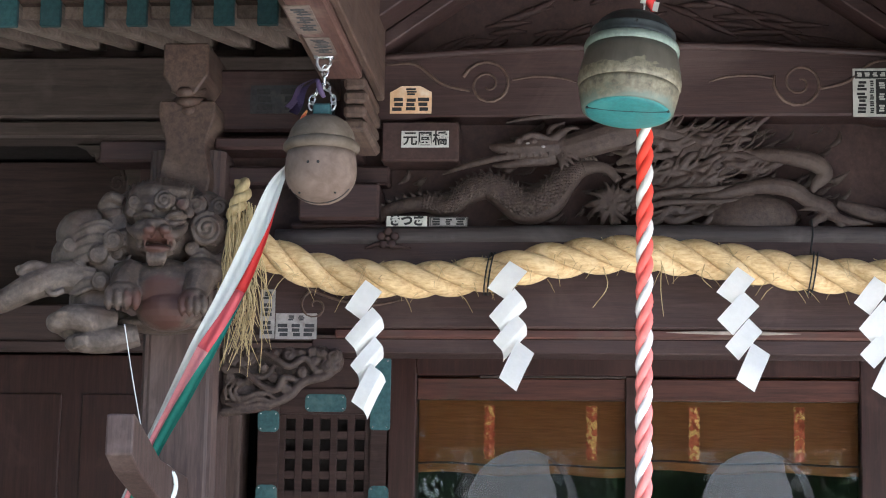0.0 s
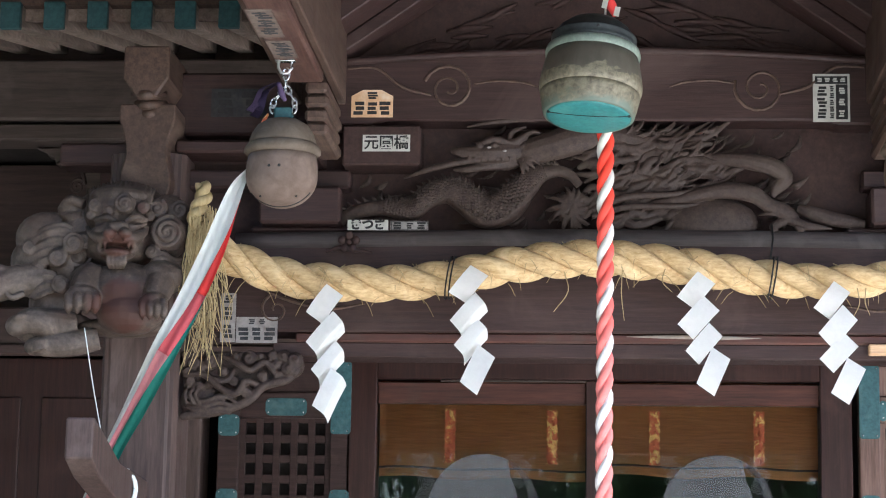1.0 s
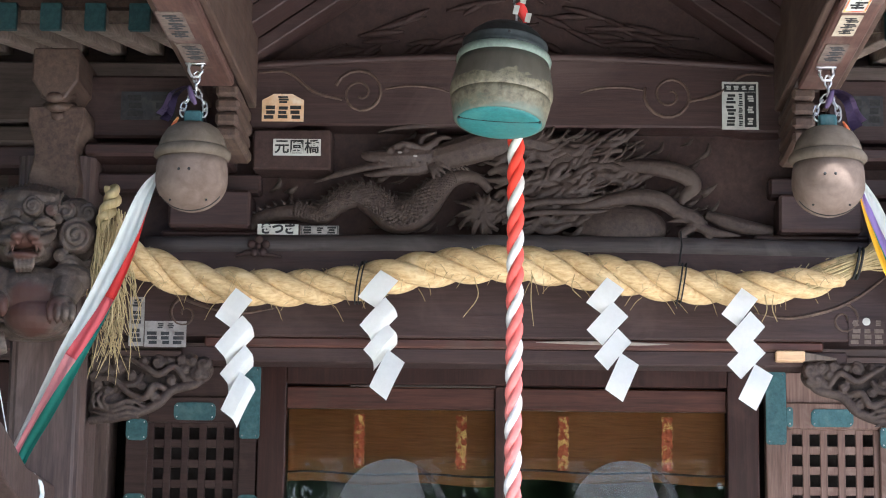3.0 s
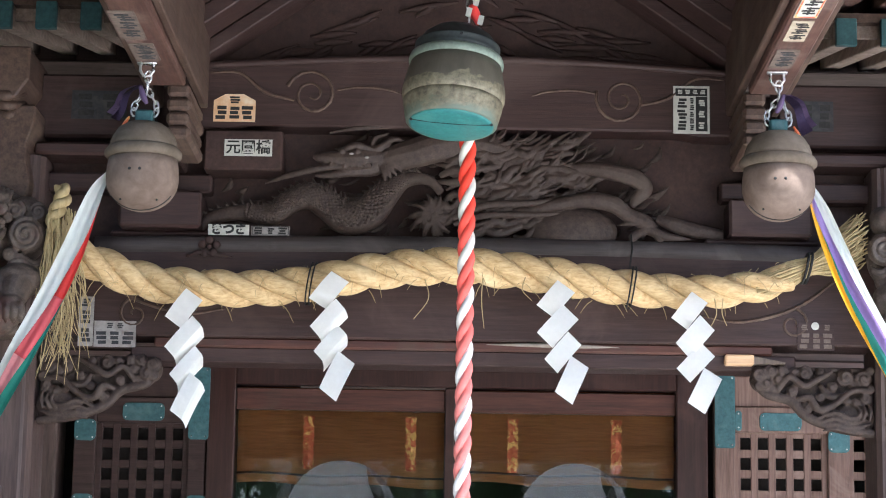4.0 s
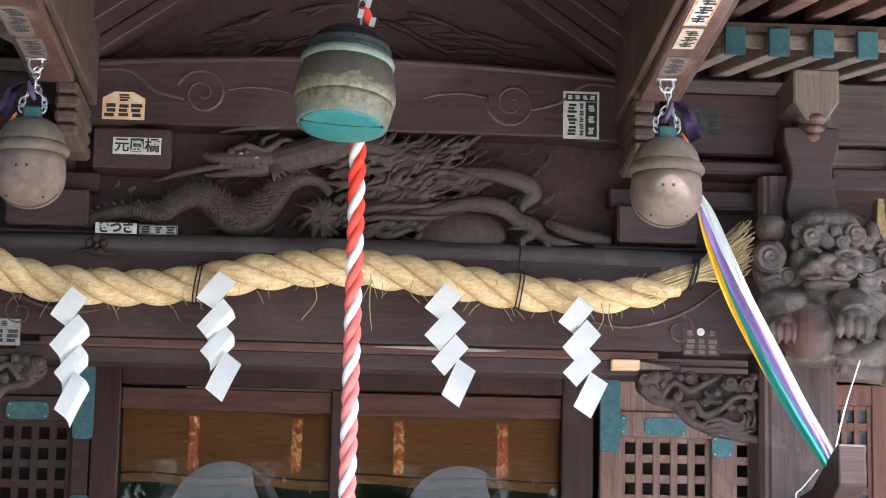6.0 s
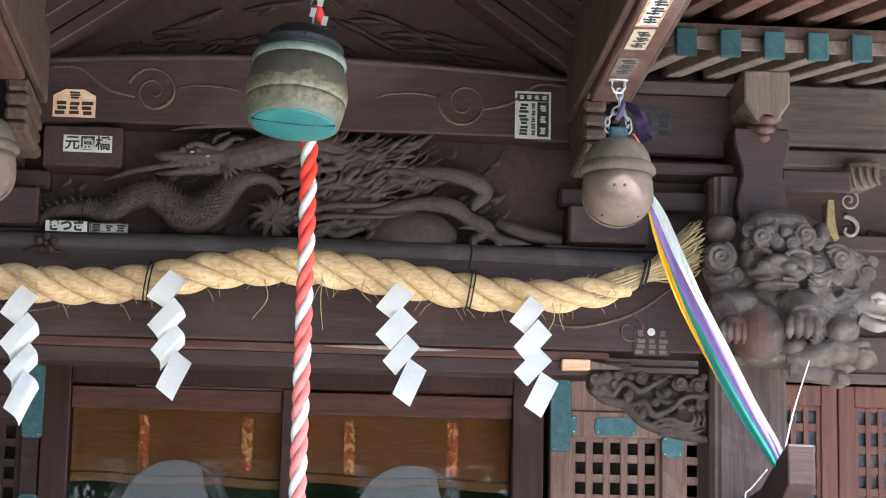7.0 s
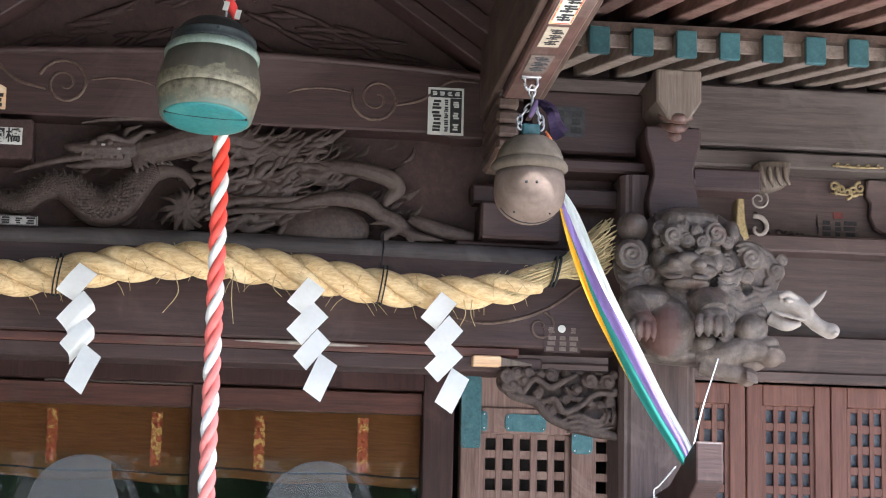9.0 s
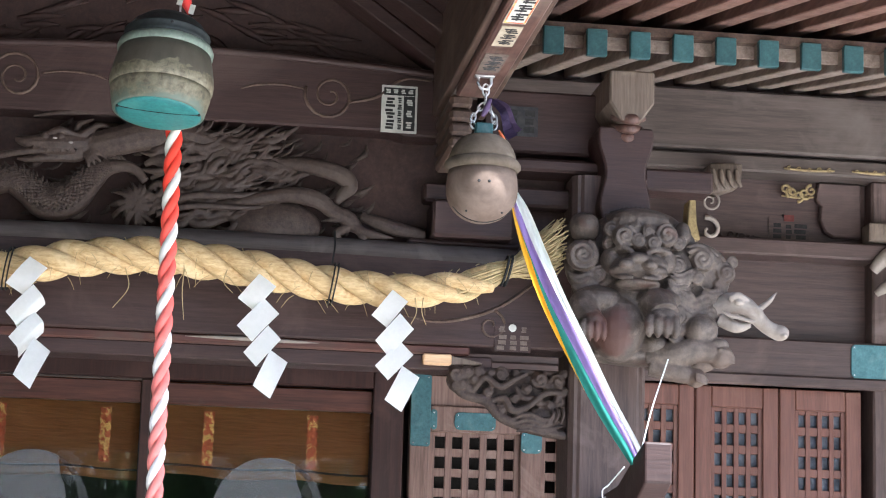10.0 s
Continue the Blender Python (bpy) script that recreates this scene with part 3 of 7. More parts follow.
lattice("lath", 1.43, 1.5, 1.6, 2.478, 1, 0.0745, WALL_Y, wood_grid, strip)


def lattice_door(x0, x1, label, mat):
    o = thing("lattice_door", ((x0 + x1) / 2, WALL_Y, 0.62), label, "door", "lattice doors of the hall front")
    y = WALL_Y - 0.01
    w = 0.062
    part("stile", boxed(x0, x0 + w, y, y + 0.05, 0.62, 2.7), mat, o)
    part("stile", boxed(x1 - w, x1, y, y + 0.05, 0.62, 2.7), mat, o)
    part("rail", boxed(x0 + w, x1 - w, y, y + 0.05, 2.62, 2.7), mat, o)
    part("rail", boxed(x0 + w, x1 - w, y, y + 0.05, 1.3, 1.45), mat, o)
    part("panel", boxed(x0 + w, x1 - w, y + 0.015, y + 0.04, 0.62, 1.3), mat, o)
    lattice("lath", x0 + w + 0.006, x1 - w - 0.006, 1.45, 2.62, 4, 0.079, y + 0.012, mat, o)
    # sheet painted with the reflection seen between the laths
    part("backing", boxed(x0 + w, x1 - w, y + 0.042, y + 0.046, 1.45, 2.62, bev=0), sky_backing, o, "backing painted with a grey sky reflection")
    return o


lattice_door(1.68, 2.011, "reddish brown lattice door", wood_door)
lattice_door(2.015, 2.338, "reddish brown lattice door", wood_door)
lattice_door(2.342, 2.662, "reddish brown lattice door", wood_door)
# near-black wood: the shade on this side is put into the door's colour
dark = thing("panelled_door", (-2.15, WALL_Y, 0.62), "panelled wooden door, deep shade put into its near-black wood", "door")
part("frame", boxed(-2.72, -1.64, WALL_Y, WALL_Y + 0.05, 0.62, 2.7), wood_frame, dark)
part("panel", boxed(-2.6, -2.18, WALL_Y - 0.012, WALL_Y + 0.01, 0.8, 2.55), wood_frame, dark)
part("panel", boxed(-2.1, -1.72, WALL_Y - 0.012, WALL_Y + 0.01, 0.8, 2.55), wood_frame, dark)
plate(2.606, 2.84, 2.745, 2.875, WALL_Y - 0.062, wall_south)


# ---- main eaves: two tiers of rafters ----
SLOPE = math.tan(radians(11.5))


def eaves(sx):
    o = tagged(new("roof_east" if sx > 0 else "roof_west"), "timber eaves of the hall with green-capped rafters", "roof", kind="structure")
    o.location = (sx * 3.4, 7.5, 3.7)
    lo, hi = sorted((sx * 0.98, sx * 6.0))
    # sheathing boards above each tier
    for name, ya, yb, za, th in (("lower_sheathing", 7.02, 8.4, 3.705 + 0.0, 0.03), ("upper_sheathing", 5.7, 9.0, 3.842 - 1.3 * SLOPE, 0.03)):
        b = bmesh.new()
        box(b, lo, hi, ya, yb, za, za + th, bev=0)
        for v in b.verts:
            v.co.z += (v.co.y - ya) * SLOPE
        part(name, b, wood_y, o)
    part("eave_fillet", boxed(lo, hi, 7.03, 7.1, 3.708, 3.735), wood_y, o)
    part("infill_board", boxed(lo, hi, 7.07, 7.085, 3.665, 3.707, bev=0), wood_rafter, o)
    base = cap = up = None
    for i in range(27):
        x = sx * (1.232 + 0.1462 * (i - 1))
        if abs(x) > 5.9 or abs(x) < 1.0:
            continue
        if base is None:
            x_first = x
            b = bmesh.new()
            box(b, x - 0.031, x + 0.031, 7.012, 8.4, 3.626, 3.708, bev=0.004)
            for v in b.verts:
                v.co.z += (v.co.y - 7.0) * SLOPE
            base = part("rafter", b, wood_rafter, o)
            cap = part("rafter_cap", boxed(x - 0.0345, x + 0.0345, 6.995, 7.02, 3.62, 3.712, bev=0.003), cap_teal, base, "green painted rafter end")
            u = bmesh.new()
            box(u, x - 0.032, x + 0.032, 5.8, 7.5, 3.757, 3.84, bev=0.004)
            for v in u.verts:
                v.co.z += (v.co.y - 7.0) * SLOPE
            up = part("flying_rafter", u, wood_red_y, o)
        else:
            m = Matrix.Translation((x - x_first, 0, 0))
            r = share("rafter", base, m, o)
            share("rafter_cap", cap, Matrix.Identity(4), r)
            share("flying_rafter", up, m, o)
    o.location.z += 0.018 if sx < 0 else 0.0
    return o


for s in (-1, 1):
    eaves(s)

# ---- porch: pillars, beams, brackets, gable ----
def porch_pillar(sx):
    x, w = (-1.398 if sx < 0 else 1.352), 0.118
    o = thing("porch_pillar", (x, PORCH_Y + 0.1, 0), "weathered square porch pillar with fluted corners", "pillar", "porch pillars")
    c = 0.032
    y0, y1 = PORCH_Y - 0.03, PORCH_Y + 0.215
    ym = (y0 + y1) / 2
    prof = [(-w + c, y0), (w - c, y0), (w - c * 0.72, y0 + 0.008), (w - c * 0.4, y0 + 0.008), (w, y0 + c), (w, y1 - c), (w - c, y1), (-w + c, y1), (-w, y1 - c), (-w, y0 + c), (-w + c * 0.4, y0 + 0.008), (-w + c * 0.72, y0 + 0.008)]
    b = bmesh.new()
    f = b.faces.new([b.verts.new((x + px, py, 0.12)) for px, py in prof])
    r = bmesh.ops.extrude_face_region(b, geom=[f])
    bmesh.ops.translate(b, verts=[g for g in r["geom"] if isinstance(g, bmesh.types.BMVert)], vec=(0, 0, 3.0))
    part("shaft", b, wood_z, o)
    part("base_stone", boxed(x - 0.2, x + 0.2, ym - 0.2, ym + 0.2, 0, 0.12, bev=0.02), gravel, o, "square base stone")
    return o


for s in (-1, 1):
    porch_pillar(s)


def arched(x0, x1, z0, z1, rise, y0, y1, n=24, bev=0.006):
    """A beam that swells upward to its middle."""
    lower = [(x0 + (x1 - x0) * i / n, z0 + rise * math.sin(math.pi * i / n)) for i in range(n + 1)]
    upper = [(x0 + (x1 - x0) * i / n, z1 + rise * math.sin(math.pi * i / n)) for i in range(n + 1)]
    return prism(bmesh.new(), lower + upper[::-1], y0, y1, bev)


IN = PILLAR_X - 0.122
rainbow = thing("rainbow_beam", (0, PORCH_Y, 2.55), "dark reddish carved tie beam across the porch", "beam")
part("beam_body", arched(-IN, IN, 2.575, 2.845, 0.0, PORCH_Y, PORCH_Y + 0.17), wood_x, rainbow)
part("lower_edge", arched(-0.93, 0.93, 2.545, 2.575, 0.0, PORCH_Y + 0.012, PORCH_Y + 0.15), wood_red, rainbow, "reddish worn lower edge")
part("soffit", boxed(-1.0, 1.0, PORCH_Y + 0.02, PORCH_Y + 0.145, 2.5, 2.546), wood_x, rainbow)
# grey wood puts the highlight along the beam's top into the colour
tb = bmesh.new()
tube(tb, [(-1.12 + 2.24 * i / 20, PORCH_Y + 0.02, 2.85 + 0.014 * math.sin(math.pi * i / 20)) for i in range(21)], 0.031, 14)
part("rounded_top", tb, wood_grey, rainbow, "weathered rounded top board, greyish highlight put into its colour", True)
gr = bmesh.new()
for s in (-1, 1):
    curl(gr, s * 0.99, PORCH_Y - 0.001, 2.64, 0.05, 1.3, 0.1, -s, math.pi / 2, 6, 0.05)
    bar(gr, [(s * 0.72, PORCH_Y - 0.001, 2.66, 0.003), (s * 0.84, PORCH_Y - 0.001, 2.645, 0.005), (s * 1.0, PORCH_Y - 0.001, 2.69, 0.006), (s * 1.14, PORCH_Y - 0.001, 2.79, 0.004)], 6, 6)
part("scroll_carving", gr, wood_y, rainbow, "dusty scroll line", smooth=True)
fl = bmesh.new()
for k in range(5):
    a = 2 * math.pi * k / 5 + 0.3
    blob(fl, -0.77 + 0.022 * math.cos(a), PORCH_Y - 0.022, 2.845 + 0.022 * math.sin(a), 0.014, 0.008, 0.014, 10)
blob(fl, -0.77, PORCH_Y - 0.026, 2.845, 0.009, 0.007, 0.009, 10)
bar(fl, [(-0.84, PORCH_Y - 0.02, 2.815, 0.004), (-0.8, PORCH_Y - 0.02, 2.828, 0.008), (-0.75, PORCH_Y - 0.02, 2.822, 0.008), (-0.7, PORCH_Y - 0.02, 2.815, 0.003)], 5, 7)
part("flower_carving", fl, carve_dark, rainbow, smooth=True)

# upper beam and the frieze field between
upper = thing("frieze_beam", (0, PORCH_Y, 3.2), "dark carved upper beam with spiral scrolls", "beam")
n = 30
lowb = [(-0.83 + 1.65 * i / n, 3.222 + (0.012 if 2 < i < n - 2 else 0.0)) for i in range(n + 1)]
topb = [(-0.83 + 1.65 * i / n, 3.432 + 0.035 * math.sin(math.pi * i / n)) for i in range(n + 1)]
part("beam_body", prism(bmesh.new(), lowb + topb[::-1], PORCH_Y + 0.02, PORCH_Y + 0.17, 0.006), wood_x, upper)
mo = bmesh.new()
tube(mo, [(x, PORCH_Y + 0.02, z - 0.012) for x, z in topb], 0.012, 8)
part("top_moulding", mo, wood_x, upper, smooth=True)
sc = bmesh.new()
for s in (-1, 1):
    curl(sc, s * 0.475, PORCH_Y + 0.02, 3.335, 0.08, 1.8, 0.07, s, math.pi * 0.9, 6, 0.02)
    bar(sc, [(s * 0.79, PORCH_Y + 0.02, 3.4, 0.003), (s * 0.7, PORCH_Y + 0.02, 3.4, 0.005), (s * 0.62, PORCH_Y + 0.02, 3.34, 0.006), (s * 0.53, PORCH_Y + 0.02, 3.315, 0.004)], 6, 6)
    bar(sc, [(s * 0.4, PORCH_Y + 0.02, 3.35, 0.003), (s * 0.33, PORCH_Y + 0.02, 3.36, 0.004), (s * 0.25, PORCH_Y + 0.02, 3.355, 0.004), (s * 0.2, PORCH_Y + 0.02, 3.34, 0.002)], 6, 6)
part("scroll_carving", sc, wood_y, upper, "dusty spiral scrolls", smooth=True)
fb = boxed(-1.3, 1.3, PORCH_Y + 0.13, PORCH_Y + 0.2, 2.87, 3.38)
box(fb, -0.86, 0.86, PORCH_Y + 0.135, PORCH_Y + 0.2, 3.385, 4.2)
setting("frieze_back", fb, carve_dark, "dark boards behind the porch carvings", "backing")

# gable above: stepped sloping boards that meet over the axis
gable = thing("porch_gable", (0, PORCH_Y, 3.45), "dark stepped gable boards over the porch", "gable")
for y0, y1, off, th, mat in ((PORCH_Y - 0.04, PORCH_Y + 0.1, 0.0, 0.05, wood_x), (PORCH_Y - 0.2, PORCH_Y - 0.04, 0.05, 0.06, wood_x), (PORCH_Y - 0.34, PORCH_Y - 0.2, 0.11, 0.05, wood_x),
                             (PORCH_Y - 0.5, PORCH_Y - 0.34, 0.16, 0.05, wood_x), (PORCH_Y - 1.6, PORCH_Y - 0.5, 0.22, 0.06, wood_y)):
    for s in (-1, 1):
        b = bmesh.new()
        a = [(s * 0.8, 3.435 + off), (s * 0.45, 3.68 + off), (0.0, 3.98 + off), (0.0, 3.98 + off + th), (s * 0.45, 3.68 + off + th), (s * 0.8, 3.435 + off + th)]
        prism(b, a, y0, y1, 0.004)
        part("sloping_board", b, mat, gable)
gc = bmesh.new()
rng = random.Random(5)
for i in range(26):
    x = -0.62 + 1.24 * i / 25
    top = 3.86 - abs(x) * 0.55
    for k in range(2):
        z = 3.47 + (top - 3.5) * rng.random() * 0.8
        a = rng.uniform(-0.5, 0.5) + (0.5 if x < 0 else -0.5)
        l = rng.uniform(0.06, 0.13)
        bar(gc, [(x - l * math.cos(a), PORCH_Y + 0.134, z - l * math.sin(a) * 0.5, 0.004), (x, PORCH_Y + 0.128, z, 0.012), (x + l * math.cos(a), PORCH_Y + 0.134, z + l * math.sin(a) * 0.5, 0.003)], 5, 6)
part("feather_relief", gc, carve_dark, gable, "dark carved feathers in the gable", True, kind="stuff")


# added above the view: slopes and gable board keep skylight off the front
cover = thing("porch_roof", (0, 6.4, 4.3), "boarded porch roof, added to close sky gaps and block light", "roof", kind="structure")
for s in (-1, 1):
    b = bmesh.new()
    prism(b, [(s * 1.02, 3.86), (0.0, 4.5), (0.0, 4.58), (s * 1.02, 3.94)], 4.0, 9.0, 0)
    part("roof_slope", b, wood_y, cover)
b = bmesh.new()
prism(b, [(-1.02, 3.8), (1.02, 3.8), (1.02, 3.88), (0.0, 4.52), (-1.02, 3.88)], 4.02, 4.06, 0)
part("gable_shade_board", b, wood_x, cover)

# projecting beams from which the small bells hang
def hook_beam(sx):
    x0, x1 = sorted((sx * 0.815, sx * 0.925))
    o = thing("projecting_beam", (sx * 0.87, 5.8, 3.25), "reddish projecting porch beam with paper slips underneath", "beam", "projecting porch beams")
    part("beam_body", boxed(x0, x1, 4.6, 6.25, 3.252, 3.42, bev=0.006), wood_hook, o)
    part("side_board", boxed(*sorted((sx * 0.79, sx * 0.814)), 4.6, 6.6, 3.275, 3.95, bev=0.004), wood_y, o)
    part("outer_board", boxed(*sorted((sx * 0.926, sx * 0.95)), 4.6, 6.6, 3.275, 3.9, bev=0.004), wood_y, o)
    nose = bmesh.new()
    na, nb = sorted((sx * 0.8, sx * 0.87))
    for k in range(4):
        box(nose, na, nb - 0.004 * (k % 2), 6.26, 6.6, 3.1 + k * 0.042, 3.138 + k * 0.042, bev=0.01)
    part("fluted_bracket", nose, wood_y, o, "dusty fluted bracket end")
    return o


for s in (-1, 1):
    hook_beam(s)


# bracket clusters between porch gable and pillars
def brackets(sx):
    o = thing("bracket_cluster", (sx * 1.2, PORCH_Y, 2.87), "stacked timber bracket blocks above the porch beam", "brackets", "porch bracket clusters")

    def bx(name, xa, xb, ya, yb, za, zb, mat, bev=0.008):
        lo, hi = sorted((sx * xa, sx * xb))
        return part(name, boxed(lo, hi, PORCH_Y + ya, PORCH_Y + yb, za, zb, bev=bev), mat, o)

    bx("sill_block", 0.73, 1.08, 0.03, 0.16, 2.885, 2.905, wood_x)
    bx("bearing_block", 0.8, 1.05, -0.02, 0.14, 2.905, 3.02, wood_x)
    bx("bracket_arm", 0.78, 1.3, 0.06, 0.16, 3.03, 3.09, wood_x)
    bx("bearing_block", 0.86, 1.0, -0.06, 0.12, 3.1, 3.2, wood_x)
    bx("bracket_arm", 0.98, 1.32, 0.0, 0.14, 3.13, 3.17, wood_x)
    bx("side_panel", 0.96, 1.34, 0.06, 0.12, 3.2, 3.4, wood_x)
    # nose beam and shaped blocks over the pillar
    b = bmesh.new()
    x = sx * 1.384
    prism(b, [(x - 0.03, 3.265), (x + 0.03, 3.265), (x + 0.07, 3.325), (x + 0.07, 3.425), (x - 0.07, 3.425), (x - 0.07, 3.325)], PORCH_Y - 0.16, PORCH_Y + 0.2, 0.006)
    # lit tone on the right nose, shaded tone on the left, both by wood colour
    part("beam_nose", b, wood_pale if sx > 0 else wood_y, o, "beam end in paler wood, its light put into the colour" if sx > 0 else "brown beam end in darker wood, its shade put into the colour")
    b = bmesh.new()
    for k in range(4):
        bar(b, [(x - 0.05 + 0.004 * k, PORCH_Y - 0.1 + 0.03 * k, 3.29 - 0.022 * k, 0.008), (x, PORCH_Y - 0.155 + 0.03 * k, 3.272 - 0.022 * k, 0.017), (x + 0.05 - 0.004 * k, PORCH_Y - 0.1 + 0.03 * k, 3.29 - 0.022 * k, 0.008)], 6, 9)
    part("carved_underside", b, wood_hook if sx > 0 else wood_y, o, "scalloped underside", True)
    w = bmesh.new()
    side = [(0.066 + 0.009 * math.cos(2 * math.pi * (k / 20 - 0.2) * 1.5) + 0.012 * (k / 20) ** 3, 2.96 + 0.3 * k / 20) for k in range(21)]
    prism(w, [(x + a, z) for a, z in side] + [(x - a - 0.008, z) for a, z in side[::-1]], PORCH_Y - 0.1, PORCH_Y + 0.2, 0.006)
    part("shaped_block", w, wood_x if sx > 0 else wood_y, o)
    bx("long_arm", 1.46, 1.68, 0.0, 0.12, 3.09, 3.16, wood_x)
    return o


for s in (-1, 1):
    brackets(s)


# ---- bells ----
def chain(bm, pts, r=0.011, wire=0.0028):
    """Oval links along points, each turned a quarter against the last."""
    q = spline([(*p, 0) for p in pts], 12)
    acc, last, k = 0.0, Vector(q[0][:3]), 0
    for i in range(1, len(q)):
        p = Vector(q[i][:3])
        acc += (p - last).length
        if acc >= r * 1.75:
            d = (p - Vector(q[i - 1][:3])).normalized()
            m = d.to_track_quat("X", "Y").to_matrix().to_4x4()
            ring = []
            for j in range(13):
                a = 2 * math.pi * j / 12
                v = Vector((1.35 * r * math.cos(a), r * 0.72 * math.sin(a) * (k % 2), r * 0.72 * math.sin(a) * (1 - k % 2)))
                ring.append(p + m.to_3x3() @ v)
            tube(bm, ring, wire, 6)
            acc, k = 0.0, k + 1
        last = p
    return bm


def small_bell(x, label):
    y, z0 = 6.0, 2.828
    o = thing("hanging_bell", (x, y, z0), label, "bell", "small hanging bells")
    prof = [(max(0.001, 0.1 * math.sin(a)), 0.09 * (1 - math.cos(a))) for a in np.linspace(0, 1.5, 14)] + [(0.1, 0.1), (0.0985, 0.125), (0.094, 0.148)]
    part("bell_body", lathe(bmesh.new(), [(r, z0 + z) for r, z in prof], x, y), rust_pink, o, "pinkish brown bronze lower half", True)
    rim = [(0.09, 0.146), (0.1, 0.148), (0.107, 0.156), (0.107, 0.166), (0.1, 0.176), (0.095, 0.18)]
    part("shoulder_band", lathe(bmesh.new(), [(r, z0 + z) for r, z in rim], x, y), bell_cap, o, "", True)
    top = [(0.095, 0.178), (0.093, 0.19), (0.086, 0.21), (0.072, 0.232), (0.05, 0.247), (0.026, 0.252), (0.001, 0.254)]
    part("dome", lathe(bmesh.new(), [(r, z0 + z) for r, z in top], x, y), bell_cap, o, "", True)
    slot = bmesh.new()
    arc = [(x + u, y - 0.016, z0 + float(np.interp(math.hypot(u, 0.016), [q[0] for q in prof], [q[1] for q in prof]))) for u in np.linspace(-0.082, 0.082, 21)]
    tube(slot, arc, 0.0022, 6)
    part("mouth_slot", slot, cord_black, o)
    for a in (-0.22, 0.06):
        part("hole", blob(bmesh.new(), x + 0.0985 * math.sin(a), y - 0.0985 * math.cos(a), z0 + 0.1, 0.0052, 0.003, 0.005, 8), cord_black, o)
    for a in (-0.75, 0.75):
        part("hole", blob(bmesh.new(), x + 0.073 * math.sin(a), y - 0.075 * math.cos(a), z0 + 0.022, 0.0035, 0.003, 0.003, 8), cord_black, o)
    part("neck", boxed(x - 0.025, x + 0.025, y - 0.02, y + 0.02, z0 + 0.25, z0 + 0.285, bev=0.005), cap_teal, o, "green patinated neck")
    c = bmesh.new()
    zt = 3.25
    chain(c, [(x - 0.028, y - 0.01, z0 + 0.262), (x - 0.03, y, z0 + 0.3), (x + 0.002, y, z0 + 0.345)])
    chain(c, [(x + 0.028, y - 0.01, z0 + 0.262), (x + 0.03, y, z0 + 0.3), (x + 0.006, y, z0 + 0.345)])
    chain(c, [(x + 0.004, y, z0 + 0.335), (x + 0.004, y, zt - 0.03)], 0.013)
    part("chain", c, steel, o, "bright steel chain", True)
    k = bmesh.new()
    tube(k, [(x - 0.018, y, zt), (x - 0.019, y, zt - 0.02), (x - 0.01, y, zt - 0.036), (x + 0.008, y, zt - 0.037), (x + 0.019, y, zt - 0.022), (x + 0.018, y, zt)], 0.0042, 8)
    box(k, x - 0.028, x + 0.028, y - 0.01, y + 0.01, zt - 0.003, zt + 0.003, bev=0.001)
    part("staple", k, steel, o, "", True)
    return o


BELL_L, BELL_R = -0.892, 0.862
small_bell(BELL_L, "small round bronze bell hung by a steel chain")
small_bell(BELL_R, "small round bronze bell hung by a steel chain")


def plum_wrap(x, side, length):
    """A thin plum cloth knotted round the chain, its end draped aside."""
    o = thing("cloth_tie", (x, 6.0, 3.05), "dark plum cloth strip knotted round the bell chain", "cloth", "cloth ties on the bell chains")
    n = 16
    for off, ln, w in ((0.0, length, 0.009), (0.014, length * 0.85, 0.007)):
        c = bmesh.new()
        l, r = [], []
        for i in range(n + 1):
            s = i / n
            cx = x + side * (0.012 + 0.075 * s + off + 0.006 * math.sin(5 * s))
            cz = 3.185 - ln * s ** 1.3
            ww = w * (0.5 + 1.0 * s)
            l.append((cx - ww, 5.99 + 0.01 * math.sin(9 * s + off * 60), cz - ww * 0.5 * side))
            r.append((cx + ww, 5.98 + 0.01 * math.cos(8 * s), cz + ww * 0.5 * side))
        sheet(c, l, r, 0.002)
        part("cloth_end", c, cloth_plum, o, smooth=True)
    b = bmesh.new()
    bar(b, [(x - side * 0.006, 5.985, 3.13, 0.005), (x + side * 0.004, 5.98, 3.15, 0.009), (x + side * 0.014, 5.985, 3.18, 0.006)], 5, 9)
    part("knot", b, cloth_plum, o, smooth=True)
    t = bmesh.new()
    bar(t, [(x + side * 0.04, 5.975, 3.09, 0.003), (x + side * 0.052, 5.97, 3.065, 0.006), (x + side * 0.058, 5.97, 3.04, 0.003)], 5, 7)
    part("tassel_cord", t, tassel_red, o, "red and gold cord end", True)
    return o


plum_wrap(BELL_L, -1, 0.1)
plum_wrap(BELL_R, 1, 0.11)

# the large bell over the axis and its bell rope
BX, BY = -0.043, 5.7
big = thing("large_bell", (BX, BY, 2.965), "large weathered bronze bell with bright verdigris underside", "bell")
